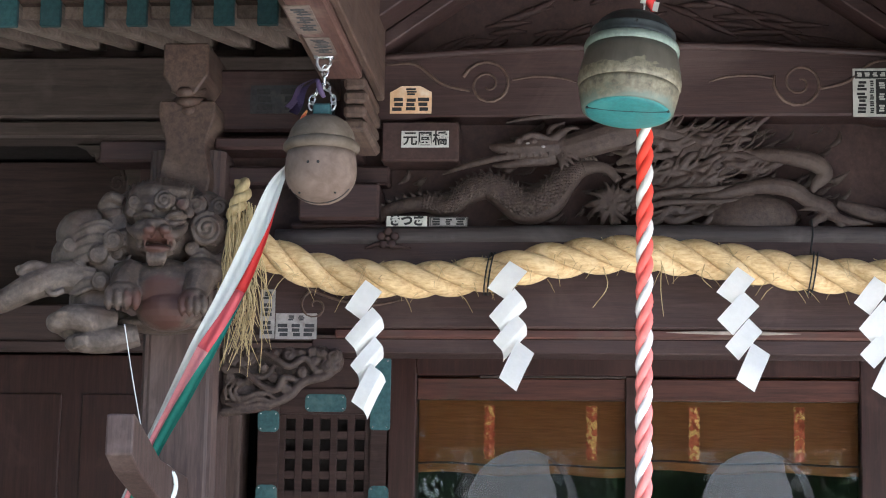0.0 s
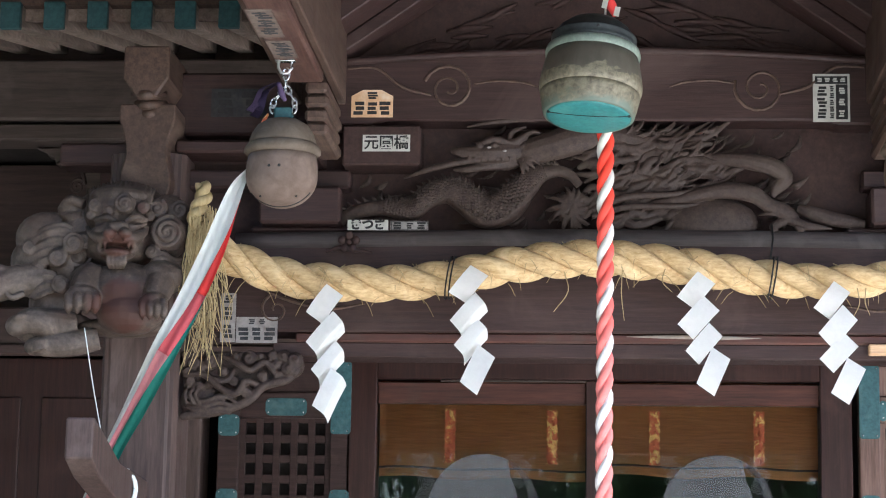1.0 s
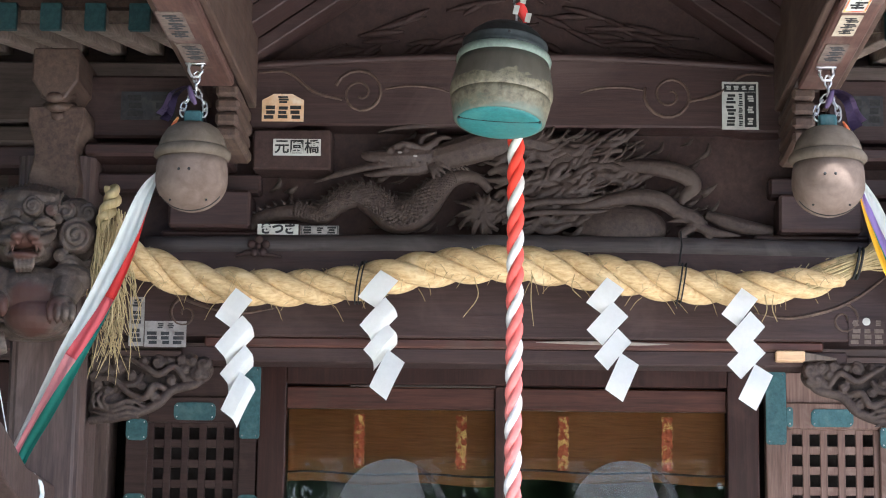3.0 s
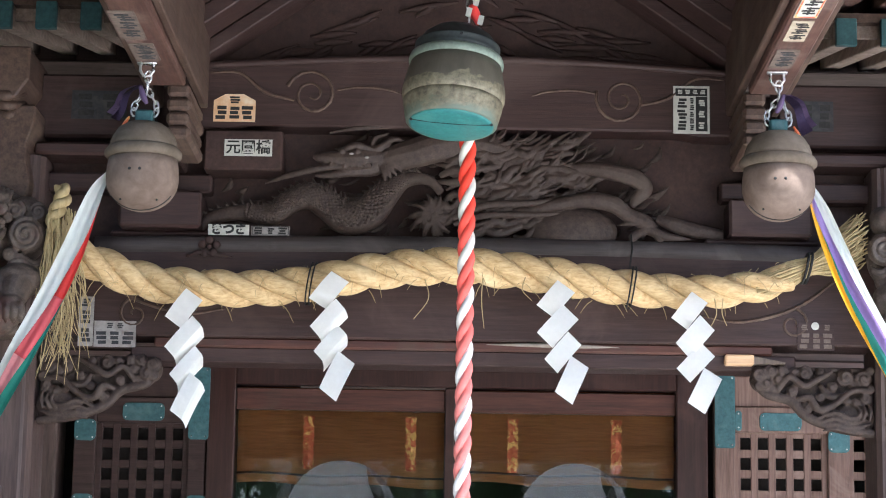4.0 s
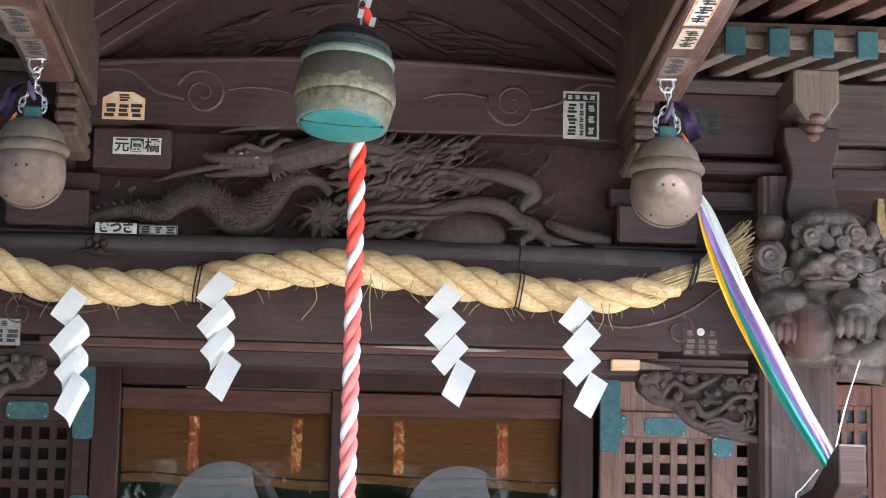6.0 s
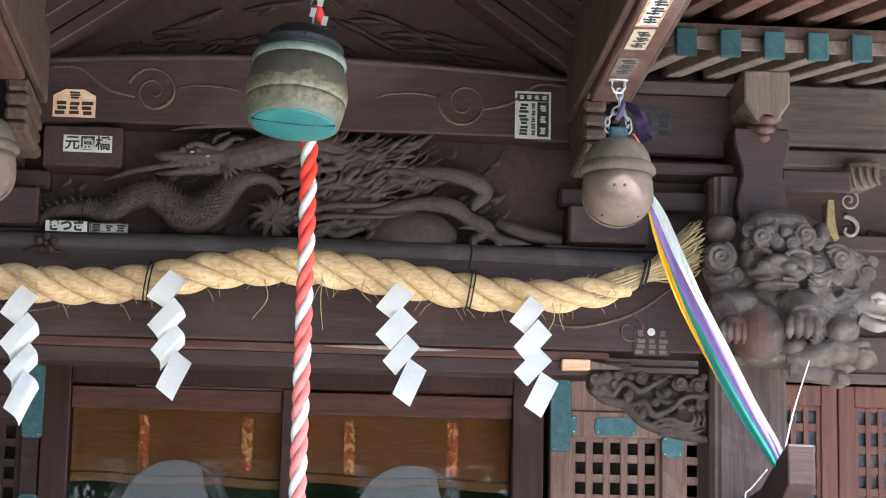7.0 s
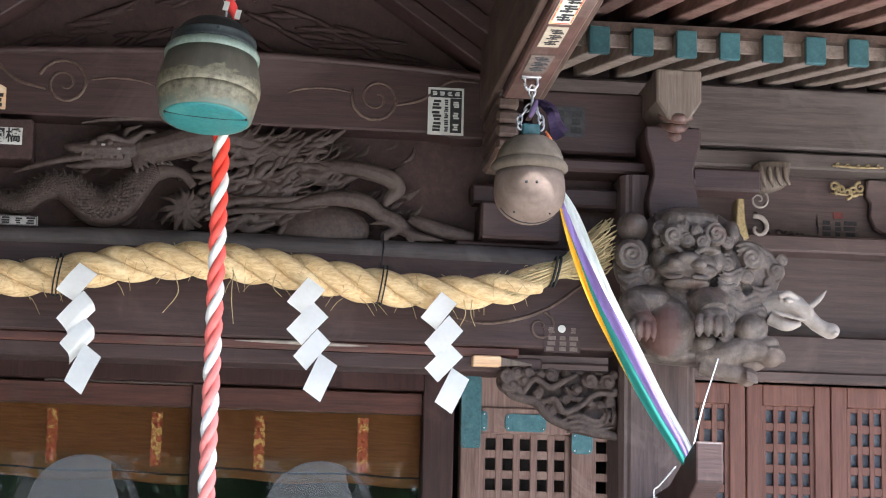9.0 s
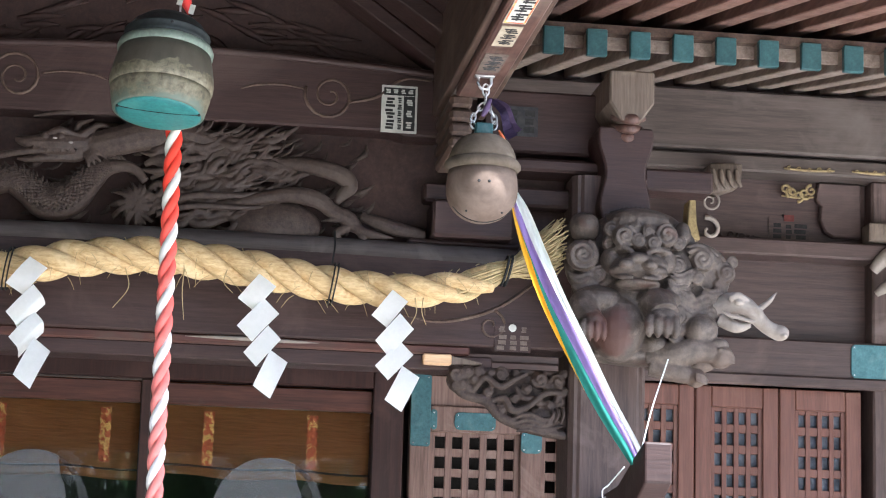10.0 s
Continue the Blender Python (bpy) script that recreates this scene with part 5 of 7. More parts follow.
whole = (0, 1)
w_edge = ((0, 0.14, 0.3, 0.5, 1), (0.5, 0.5, 0.12, -0.22, -0.32))
g_edge = ((0, 0.34, 0.5, 0.64, 1), (0.5, 0.5, 0.26, 0.02, -0.05))
ribbon([(-0.984, 6.0, 2.94, 0.008), (-1.02, 5.99, 2.868, 0.04), (-1.07, 5.985, 2.715, 0.064), (-1.135, 5.985, 2.56, 0.074), (-1.205, 5.99, 2.42, 0.078), (-1.3, 6.12, 2.292, 0.07), (-1.39, 6.25, 2.178, 0.056), (-1.458, 6.28, 2.027, 0.048), (-1.51, 6.28, 1.91, 0.048)],
       (("white_band", cloth_white, (whole, (-0.5, -0.5)), w_edge, 0.0, 1.0), ("red_band", cloth_red, w_edge, g_edge, 0.13, 0.36), ("coral_band", cloth_coral, w_edge, g_edge, 0.35, 0.5), ("pink_band", cloth_pink, w_edge, g_edge, 0.49, 1.0), ("green_band", cloth_green, g_edge, (whole, (0.5, 0.5)), 0.34, 1.0)),
       "white, red, pink and green silk ribbon drawn aside from the bell", (-1.51, 6.28, 1.91))
y_edge = ((0, 0.1, 0.3, 0.5, 0.66, 1), (-0.5, -0.3, -0.22, -0.32, -0.5, -0.5))
e_edge = ((0, 0.12, 0.25, 0.5, 1), (-0.5, -0.36, -0.2, -0.12, -0.06))
p_edge = ((0, 0.15, 0.5, 1), (-0.4, 0.05, 0.24, 0.26))
ribbon([(0.948, 6.0, 2.94, 0.012), (0.972, 5.99, 2.862, 0.05), (1.013, 5.985, 2.745, 0.066), (1.067, 5.985, 2.62, 0.07), (1.139, 5.99, 2.487, 0.07), (1.225, 6.0, 2.335, 0.062), (1.287, 6.0, 2.235, 0.055), (1.315, 6.0, 2.185, 0.045)],
       (("yellow_band", cloth_yellow, (whole, (-0.5, -0.5)), y_edge, 0.05, 0.66), ("green_band", cloth_green, y_edge, e_edge, 0.13, 1.0), ("purple_band", cloth_purple, e_edge, p_edge, 0.02, 1.0), ("white_band", cloth_white, p_edge, (whole, (0.5, 0.5)), 0.0, 1.0)),
       "white, purple, yellow and green silk ribbon drawn aside from the bell", (1.315, 6.0, 2.185))
for sx, label in ((-1, "thin white string between carving and ribbon"), (1, "thin white string between carving and ribbon")):
    o = thing("string", (sx * 1.35, 6.15, 2.19), label, "string", "strings of the ribbons")
    b = bmesh.new()
    if sx < 0:
        bar(b, [(-1.476, 6.2, 2.52, 0.0016), (-1.445, 6.2, 2.36, 0.0016), (-1.395, 6.15, 2.18, 0.0016)], 5, 6)
    else:
        bar(b, [(1.425, 6.12, 2.49, 0.0021), (1.37, 6.08, 2.34, 0.002), (1.325, 6.02, 2.2, 0.002)], 5, 6)
    part("cord", b, cloth_white, o, smooth=True)


def tie_arm(sx):
    """A cranked timber arm on the pillar, to which the ribbon is tied."""
    x = -1.393 if sx < 0 else 1.338
    o = thing("tie_arm", (x, 6.3, 2.05), "weathered cranked timber arm on the porch pillar", "bracket", "tie arms on the pillars")
    b = bmesh.new()
    w = 0.038
    prof = [(6.6, 2.02), (6.6, 2.115), (6.2, 2.135), (5.97, 2.2), (5.865, 2.227), (5.85, 2.225), (5.845, 2.115), (5.95, 2.075), (6.2, 2.025)]
    vs = [b.verts.new((x - w, y, z)) for y, z in prof]
    f = b.faces.new(vs)
    r = bmesh.ops.extrude_face_region(b, geom=[f])
    bmesh.ops.translate(b, verts=[g for g in r["geom"] if isinstance(g, bmesh.types.BMVert)], vec=(2 * w, 0, 0))
    bmesh.ops.bevel(b, geom=[e for e in b.edges if e.calc_face_angle(0) > 0.6], offset=0.006, segments=2, profile=0.5, affect="EDGES")
    part("arm", b, wood_z if sx < 0 else wood_x, o)
    c = bmesh.new()
    for j in range(3):
        y = 6.36 + 0.016 * j
        tube(c, [(x + 0.043 * math.cos(a) * 1.1, y, 2.075 + 0.062 * math.sin(a)) for a in np.linspace(0, 2 * math.pi, 17)], 0.0035, 6)
    part("cord_loop", c, cloth_white, o, "white cord loops", True)
    if sx > 0:
        h = bmesh.new()
        bar(h, [(x - 0.06, 6.0, 2.17, 0.0022), (x - 0.1, 6.02, 2.12, 0.0022), (x - 0.115, 6.03, 2.1, 0.0022), (x - 0.1, 6.05, 2.03, 0.0022)], 5, 6)
        part("wire_hook", h, steel, o, "thin wire hook", True)
    return o


for s in (-1, 1):
    tie_arm(s)


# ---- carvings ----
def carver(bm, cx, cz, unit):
    """Shapes for a carving laid out round a nose at cx, cz in small units: u sideways, v up, w metres out from the
    pillar; points slide along the camera's sight line with w, to fit its view.
    """
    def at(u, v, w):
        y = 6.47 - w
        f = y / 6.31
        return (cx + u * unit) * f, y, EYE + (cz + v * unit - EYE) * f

    def bl(u, v, w, ru, rv, rw, tilt=0.0):
        blob(bm, *at(u, v, w), ru * unit, rw, rv * unit, 22, tilt)

    def br(pts, n=6, seg=11):
        bar(bm, [(*at(u, v, w), r * unit) for u, v, w, r in pts], n, seg)

    def wh(u, v, w, r, hand=1, turns=2.2, start=1.2, dome=0.55, ridge=0.17):
        whorl(bm, *at(u, v, w), r * unit, turns, hand, start, dome, ridge)

    def locks(pts, count, step, r):
        """Parallel strands of hair along a line, each set off by step (u, v)."""
        for k in range(count):
            m = len(pts) - 1
            br([(u + step[0] * k, v + step[1] * k, w + 0.004 * (k % 2), r * (0.45 if i in (0, m) else 1.0)) for i, (u, v, w) in enumerate(pts)], 6, 8)

    return bl, br, wh, locks


def paw(bl, br, u, v, w, ru, rv):
    """A paw seen from the front: four knuckled toes with claws."""
    bl(u, v, w, ru, rv, 0.045)
    for k in range(4):
        f = (k - 1.5) / 1.5
        br([(u + f * ru * 0.66, v + rv * 0.35, w + 0.026, ru * 0.2), (u + f * ru * 0.74, v - rv * 0.1, w + 0.048 - 0.01 * abs(f), ru * 0.27), (u + f * ru * 0.76, v - rv * 0.75, w + 0.04, ru * 0.24),
            (u + f * ru * 0.72, v - rv * 1.22, w + 0.02, ru * 0.1)], 5, 10)


def crown_hair(br, u0, v0, half, count):
    """Combed strands from the brows over the crown."""
    for k in range(count):
        f = 2 * k / (count - 1) - 1
        br([(u0 + f * half * 0.86, v0 - 14 - 8 * abs(f), 0.112 - 0.05 * abs(f), 4), (u0 + f * half * 0.95, v0 + 16 - 12 * f * f, 0.085 - 0.05 * abs(f), 5.5),
            (u0 + f * half, v0 + 34 - 20 * f * f, 0.03 - 0.02 * abs(f), 4)], 5, 7)


def lion_skin(ob, label):
    tagged(ob, label, "carving", "guardian lion carvings")
    return remeshed(ob, 0.003, 1)


def guardian_open():
    """Lion-dog with an open mouth, broad combed crown and one great curl of mane."""
    b = bmesh.new()
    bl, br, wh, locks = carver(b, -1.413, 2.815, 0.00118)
    bl(3, 48, 0.0, 92, 72, 0.11)
    bl(3, 86, 0.02, 84, 36, 0.085)
    crown_hair(br, 3, 98, 82, 15)
    bl(-122, 62, -0.01, 36, 28, 0.035, -15)
    br([(-90, 74, 0.02, 13), (-125, 84, 0.02, 15), (-152, 58, 0.0, 8)])
    br([(-95, 44, 0.02, 12), (-125, 42, 0.02, 13), (-148, 50, 0.0, 7)])
    for u, v, w, r, h in ((13, 74, 0.112, 27, 1), (-62, 72, 0.085, 21, -1), (-28, 56, 0.115, 15, 1), (-72, 46, 0.08, 15, -1), (58, 66, 0.09, 18, -1), (-44, 92, 0.075, 13, 1), (76, 44, 0.07, 14, 1)):
        wh(u, v, w, r, h)
    for s in (-1, 1):
        bl(4 + s * 36, 30, 0.098, 17, 9, 0.022)
        br([(4 + s * 12, 30, 0.125, 6), (4 + s * 36, 42, 0.128, 8), (4 + s * 66, 34, 0.085, 5)])
        br([(4 + s * 14, 20, 0.125, 5), (4 + s * 38, 18, 0.122, 6), (4 + s * 64, 24, 0.085, 4)])
        br([(-4 + s * 14, -10, 0.155, 11), (-4 + s * 44, -10, 0.135, 14), (-4 + s * 66, 2, 0.095, 10), (-4 + s * 76, 18, 0.07, 4)])
        br([(-4 + s * 38, -22, 0.135, 8), (-4 + s * 44, -36, 0.12, 8), (-4 + s * 36, -50, 0.115, 7)])
        br([(-4 + s * 30, -26, 0.145, 5), (-4 + s * 30, -40, 0.14, 1.5)], 3, 7)
        bl(-4 + s * 20, 2, 0.162, 17, 13, 0.02)
    bl(-4, -4, 0.08, 68, 34, 0.075)
    bl(-4, 16, 0.145, 28, 16, 0.03)
    bl(-3, -52, 0.09, 46, 15, 0.055)
    for k in range(-2, 3):
        br([(k * 11 - 3, -56, 0.125, 5), (k * 10 - 3, -74, 0.125, 6), (k * 8 - 3, -92, 0.11, 2)], 5, 7)
    bl(0, -30, -0.01, 92, 66, 0.095)
    bl(10, 0, -0.06, 160, 130, 0.08)
    bl(-90, -10, -0.04, 70, 90, 0.08)
    # mane
    bl(122, 15, -0.025, 60, 86, 0.06)
    wh(126, 0, 0.04, 46, 1, 2.6)
    wh(96, 62, 0.035, 27, -1)
    wh(152, 58, 0.01, 25, 1)
    wh(86, -46, 0.045, 20, -1)
    wh(-86, -20, 0.035, 25, -1)
    wh(-100, -58, 0.025, 22, 1)
    wh(-102, 14, 0.02, 19, 1)
    locks([(80, -60, 0.05), (112, -50, 0.05), (140, -66, 0.035), (170, -58, 0.01)], 5, (1, -11), 7)
    locks([(-66, -62, 0.06), (-84, -84, 0.05), (-118, -86, 0.02)], 4, (3, -11), 7)
    # chest, shoulders, forelegs, root
    bl(22, -150, 0.04, 108, 78, 0.085)
    bl(36, -200, 0.05, 86, 56, 0.085)
    bl(-62, -118, 0.03, 56, 40, 0.075)
    bl(112, -112, 0.03, 60, 44, 0.075)
    bl(0, -40, -0.06, 120, 150, 0.08)
    bl(22, -236, -0.01, 122, 26, 0.07)
    br([(-55, -108, 0.05, 42), (-76, -132, 0.085, 40), (-84, -152, 0.115, 35)], 6, 14)
    paw(bl, br, -84, -160, 0.125, 46, 32)
    br([(112, -110, 0.05, 42), (104, -140, 0.085, 38), (96, -164, 0.11, 30)], 6, 14)
    paw(bl, br, 94, -176, 0.12, 36, 32)
    return lion_skin(part("guardian_carving", b, lion_red("weathered_lion", ((0.026, 0.017, 0.013), (0.072, 0.05, 0.038), (0.15, 0.115, 0.09)), (-1.40, 6.3, 2.60), (0.12, 0.16, 0.1), (-1.418, 6.3, 2.785), (0.06, 0.1, 0.045))), "weathered grey-brown carved guardian lion with open mouth on the pillar")


def guardian_closed():
    """Lion-dog with closed mouth, curled brows and a smooth red chest."""
    b = bmesh.new()
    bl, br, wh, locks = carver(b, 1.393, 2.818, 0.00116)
    bl(-16, 38, 0.0, 92, 76, 0.11)
    bl(-18, 84, 0.02, 86, 40, 0.085)
    crown_hair(br, -18, 92, 80, 15)
    bl(-155, 68, 0.0, 42, 40, 0.045)
    bl(-150, 76, 0.02, 34, 30, 0.035)
    bl(98, 62, 0.01, 24, 34, 0.035)
    for u, v, w, r, h in ((-52, 50, 0.108, 33, -1), (-14, 40, 0.122, 20, 1), (58, 58, 0.098, 31, 1), (24, 38, 0.12, 22, -1), (-86, 66, 0.06, 21, 1), (-90, 30, 0.062, 19, -1), (88, 40, 0.06, 21, -1), (10, 66, 0.11, 18, 1), (-22, 76, 0.1, 14, -1)):
        wh(u, v, w, r, h)
    for s in (-1, 1):
        bl(-10 + s * 44, 12, 0.088, 24, 10, 0.028)
        br([(-10 + s * 16, 10, 0.125, 6), (-8 + s * 42, 21, 0.125, 8), (-6 + s * 76, 14, 0.085, 5)])
        bl(-14 + s * 30, -20, 0.148, 21, 14, 0.022)
        bl(-14 + s * 38, -38, 0.108, 38, 17, 0.045)
        br([(-14 + s * 12, -52, 0.15, 5), (-14 + s * 46, -54, 0.135, 7), (-14 + s * 74, -44, 0.09, 4)])
        bl(-14 + s * 72, -14, 0.05, 26, 34, 0.05)
    bl(-14, -30, 0.07, 80, 40, 0.08)
    bl(-14, -8, 0.125, 34, 18, 0.04)
    bl(-16, -70, 0.08, 60, 17, 0.05)
    bl(-14, -26, -0.01, 92, 72, 0.1)
    bl(-10, 0, -0.06, 160, 130, 0.08)
    bl(70, -50, -0.03, 70, 90, 0.085)
    bl(-120, -60, -0.03, 70, 80, 0.075)
    # mane beside the face
    bl(-158, -20, -0.03, 48, 80, 0.055)
    wh(-160, -4, 0.045, 43, -1, 2.5)
    wh(-116, -52, 0.04, 24, 1)
    locks([(-196, -46, 0.03), (-170, -60, 0.045), (-140, -52, 0.045), (-112, -74, 0.04)], 4, (4, -13), 8)
    wh(86, -16, 0.06, 26, 1)
    for k in range(6):
        wh(-84 + 27 * k, 92 - 2.2 * (k - 2.5) ** 2, 0.085 - 0.004 * (k - 2.5) ** 2, 12, (-1) ** k, 1.7)
    locks([(62, -52, 0.075), (84, -66, 0.07), (110, -58, 0.055), (130, -74, 0.03)], 4, (0, -11), 7)
    # chest, forelegs, root
    bl(-66, -188, 0.03, 76, 88, 0.085)
    bl(-118, -118, 0.04, 64, 38, 0.07)
    bl(34, -112, 0.05, 62, 34, 0.07)
    bl(-30, -150, 0.0, 130, 100, 0.08)
    bl(-20, -60, -0.06, 130, 150, 0.08)
    bl(-10, -258, -0.01, 150, 24, 0.07)
    br([(-150, -120, 0.06, 40), (-148, -150, 0.09, 38), (-132, -170, 0.12, 33)], 6, 14)
    paw(bl, br, -128, -180, 0.13, 36, 34)
    br([(20, -110, 0.07, 40), (44, -130, 0.1, 42), (52, -148, 0.12, 42)], 6, 14)
    paw(bl, br, 50, -162, 0.125, 46, 34)
    bl(22, -226, 0.03, 44, 30, 0.06)
    return lion_skin(part("guardian_carving", b, lion_red("weathered_lion_red", ((0.028, 0.019, 0.0145), (0.07, 0.051, 0.04), (0.155, 0.122, 0.1)), (1.31, 6.3, 2.59), (0.1, 0.16, 0.11))), "weathered grey carved guardian lion with closed mouth and red chest")


guardian_open()
guardian_closed()


def nosing_of(label):
    return thing("carved_nosing", (0, 6.6, 2.5), label, "carving", "carved beam noses")


left_nose = nosing_of("weathered brown carved beast nosing reaching out from the pillar")
b = bmesh.new()
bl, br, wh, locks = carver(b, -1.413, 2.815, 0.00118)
bl(-165, -24, -0.03, 100, 78, 0.06, 20)
bl(-150, -240, -0.03, 110, 48, 0.05)
bl(-205, -70, -0.03, 66, 62, 0.055)
bl(-120, -80, -0.02, 62, 66, 0.06)
bl(-150, -180, -0.03, 70, 70, 0.06)
locks([(-96, 4, 0.03), (-140, 22, 0.035), (-185, 12, 0.03), (-236, -24, 0.0)], 9, (-2, -12), 6.5)
locks([(-150, -100, 0.04), (-185, -96, 0.04), (-225, -112, 0.03), (-250, -100, 0.0)], 6, (4, -10), 6.5)
wh(-112, -26, 0.05, 28, 1)
wh(-150, -62, 0.05, 26, -1)
wh(-222, -36, 0.02, 22, -1)
wh(-196, -90, 0.03, 20, 1)
wh(-140, -130, 0.05, 24, 1)
br([(-100, -230, 0.02, 34), (-160, -226, 0.05, 38), (-210, -220, 0.06, 34), (-240, -232, 0.06, 26)], 7, 14)
br([(-40, -262, 0.02, 30), (-110, -276, 0.04, 34), (-170, -282, 0.05, 28), (-196, -284, 0.05, 20)], 7, 14)
for k in range(3):
    br([(-222, -206 - 12 * k, 0.1 - 0.008 * k, 5), (-246, -212 - 11 * k, 0.095 - 0.008 * k, 9), (-262, -228 - 7 * k, 0.07, 5)], 5, 8)
    br([(-170, -266 - 10 * k, 0.085, 4), (-194, -272 - 9 * k, 0.085, 7), (-208, -284 - 6 * k, 0.06, 4)], 5, 8)
bl(-244, -233, 0.06, 30, 28, 0.036)
bl(-198, -284, 0.05, 26, 23, 0.032)
remeshed(part("mane", b, carve_lion, left_nose), 0.0036, 1)
b = bmesh.new()
bl, br, wh, locks = carver(b, -1.413, 2.815, 0.00118)
br([(-190, -116, 0.0, 44), (-255, -122, 0.03, 42), (-320, -146, 0.05, 36), (-380, -178, 0.055, 30), (-420, -192, 0.055, 26)], 8, 16)
br([(-270, -98, 0.05, 14), (-318, -92, 0.06, 16), (-346, -112, 0.06, 12)], 6, 10)
br([(-346, -112, 0.06, 8), (-352, -96, 0.06, 7), (-340, -88, 0.06, 2)], 5, 8)
br([(-230, -152, 0.06, 8), (-262, -162, 0.07, 8), (-282, -140, 0.07, 5)], 6, 8)
bl(-300, -118, 0.085, 10, 7, 0.008)
remeshed(part("snout", b, carve_lion, left_nose), 0.0036, 1)

right_nose = nosing_of("weathered carved beast nosing with flowing mane, pale trunk and tusk")
b = bmesh.new()
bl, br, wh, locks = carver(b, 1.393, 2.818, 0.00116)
bl(130, -40, -0.03, 100, 88, 0.06)
bl(90, -256, -0.02, 110, 46, 0.05)
bl(150, -110, -0.035, 80, 62, 0.055)
bl(90, -190, -0.03, 70, 80, 0.055)
for u, v, w, r, h in ((150, 0, 0.03, 32, -1), (140, -48, 0.05, 20, 1), (212, -32, 0.015, 28, 1), (186, -8, 0.02, 19, -1), (230, -2, -0.01, 17, 1), (102, -60, 0.055, 20, -1), (92, -150, 0.06, 22, 1), (84, -214, 0.065, 17, -1), (196, -62, 0.02, 18, -1), (118, -100, 0.06, 17, 1)):
    wh(u, v, w, r, h)
locks([(66, -96, 0.07), (96, -84, 0.065), (130, -104, 0.055), (170, -88, 0.04), (206, -108, 0.015)], 5, (-2, -14), 8)
locks([(110, 30, 0.03), (136, 38, 0.035), (166, 30, 0.03), (196, 12, 0.01)], 3, (2, -12), 7)
locks([(150, -140, 0.05), (176, -126, 0.045), (196, -136, 0.03), (214, -128, 0.01)], 4, (-3, -11), 7)
locks([(66, -30, 0.07), (92, -42, 0.07), (118, -30, 0.055), (140, -24, 0.04)], 3, (0, -12), 6)
locks([(150, -70, 0.045), (176, -80, 0.04), (200, -74, 0.025), (216, -90, 0.01)], 3, (2, -12), 7)
locks([(70, -168, 0.07), (94, -178, 0.07), (112, -166, 0.06)], 4, (-2, -12), 6)
bl(150, -182, 0.06, 44, 42, 0.05)
br([(10, -250, 0.03, 30), (80, -246, 0.055, 34), (150, -232, 0.07, 33), (196, -240, 0.07, 30)], 7, 14)
bl(200, -246, 0.07, 34, 32, 0.042)
bl(192, -216, 0.07, 30, 17, 0.036)
br([(20, -276, 0.03, 28), (84, -290, 0.05, 27), (132, -300, 0.055, 21)], 7, 14)
bl(138, -303, 0.055, 27, 25, 0.036)
for k in range(3):
    br([(196, -226 - 14 * k, 0.11 - 0.006 * k, 4), (222, -234 - 11 * k, 0.1 - 0.006 * k, 8), (236, -248 - 6 * k, 0.07, 4)], 5, 8)
    br([(136, -290 - 9 * k, 0.092, 3), (156, -297 - 8 * k, 0.086, 6), (166, -306 - 5 * k, 0.06, 3)], 5, 8)
remeshed(part("mane", b, carve_lion, right_nose), 0.0036, 1)
b = bmesh.new()
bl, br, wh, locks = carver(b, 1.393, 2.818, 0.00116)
br([(180, -132, 0.0, 36), (228, -114, 0.03, 35), (262, -116, 0.05, 29), (290, -136, 0.06, 22), (318, -162, 0.06, 19), (345, -176, 0.06, 20)], 8, 16)
bl(354, -178, 0.06, 25, 21, 0.03)
bl(362, -186, 0.07, 12, 9, 0.026)
br([(196, -150, 0.04, 18), (240, -168, 0.055, 16), (278, -162, 0.055, 7)], 6, 10)
br([(222, -96, 0.075, 7), (246, -86, 0.08, 9), (272, -98, 0.075, 5)], 6, 9)
bl(248, -104, 0.082, 12, 7, 0.01)
br([(276, -108, 0.075, 8), (300, -124, 0.08, 11), (308, -146, 0.075, 6)], 6, 9)
for k in range(4):
    br([(204 + 14 * k, -128 - 5 * k, 0.075, 3), (226 + 14 * k, -140 - 3 * k, 0.08, 5), (250 + 13 * k, -136 - 6 * k, 0.075, 2)], 5, 7)
remeshed(part("snout", b, carve_pale, right_nose, "pale carved trunk"), 0.0034, 1)
b = bmesh.new()
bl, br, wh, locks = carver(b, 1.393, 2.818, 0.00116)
br([(298, -122, 0.08, 8), (326, -98, 0.085, 7), (346, -74, 0.08, 1.5)], 6, 9)
part("tusk", b, carve_pale, right_nose, "pale pointed tusk", True)


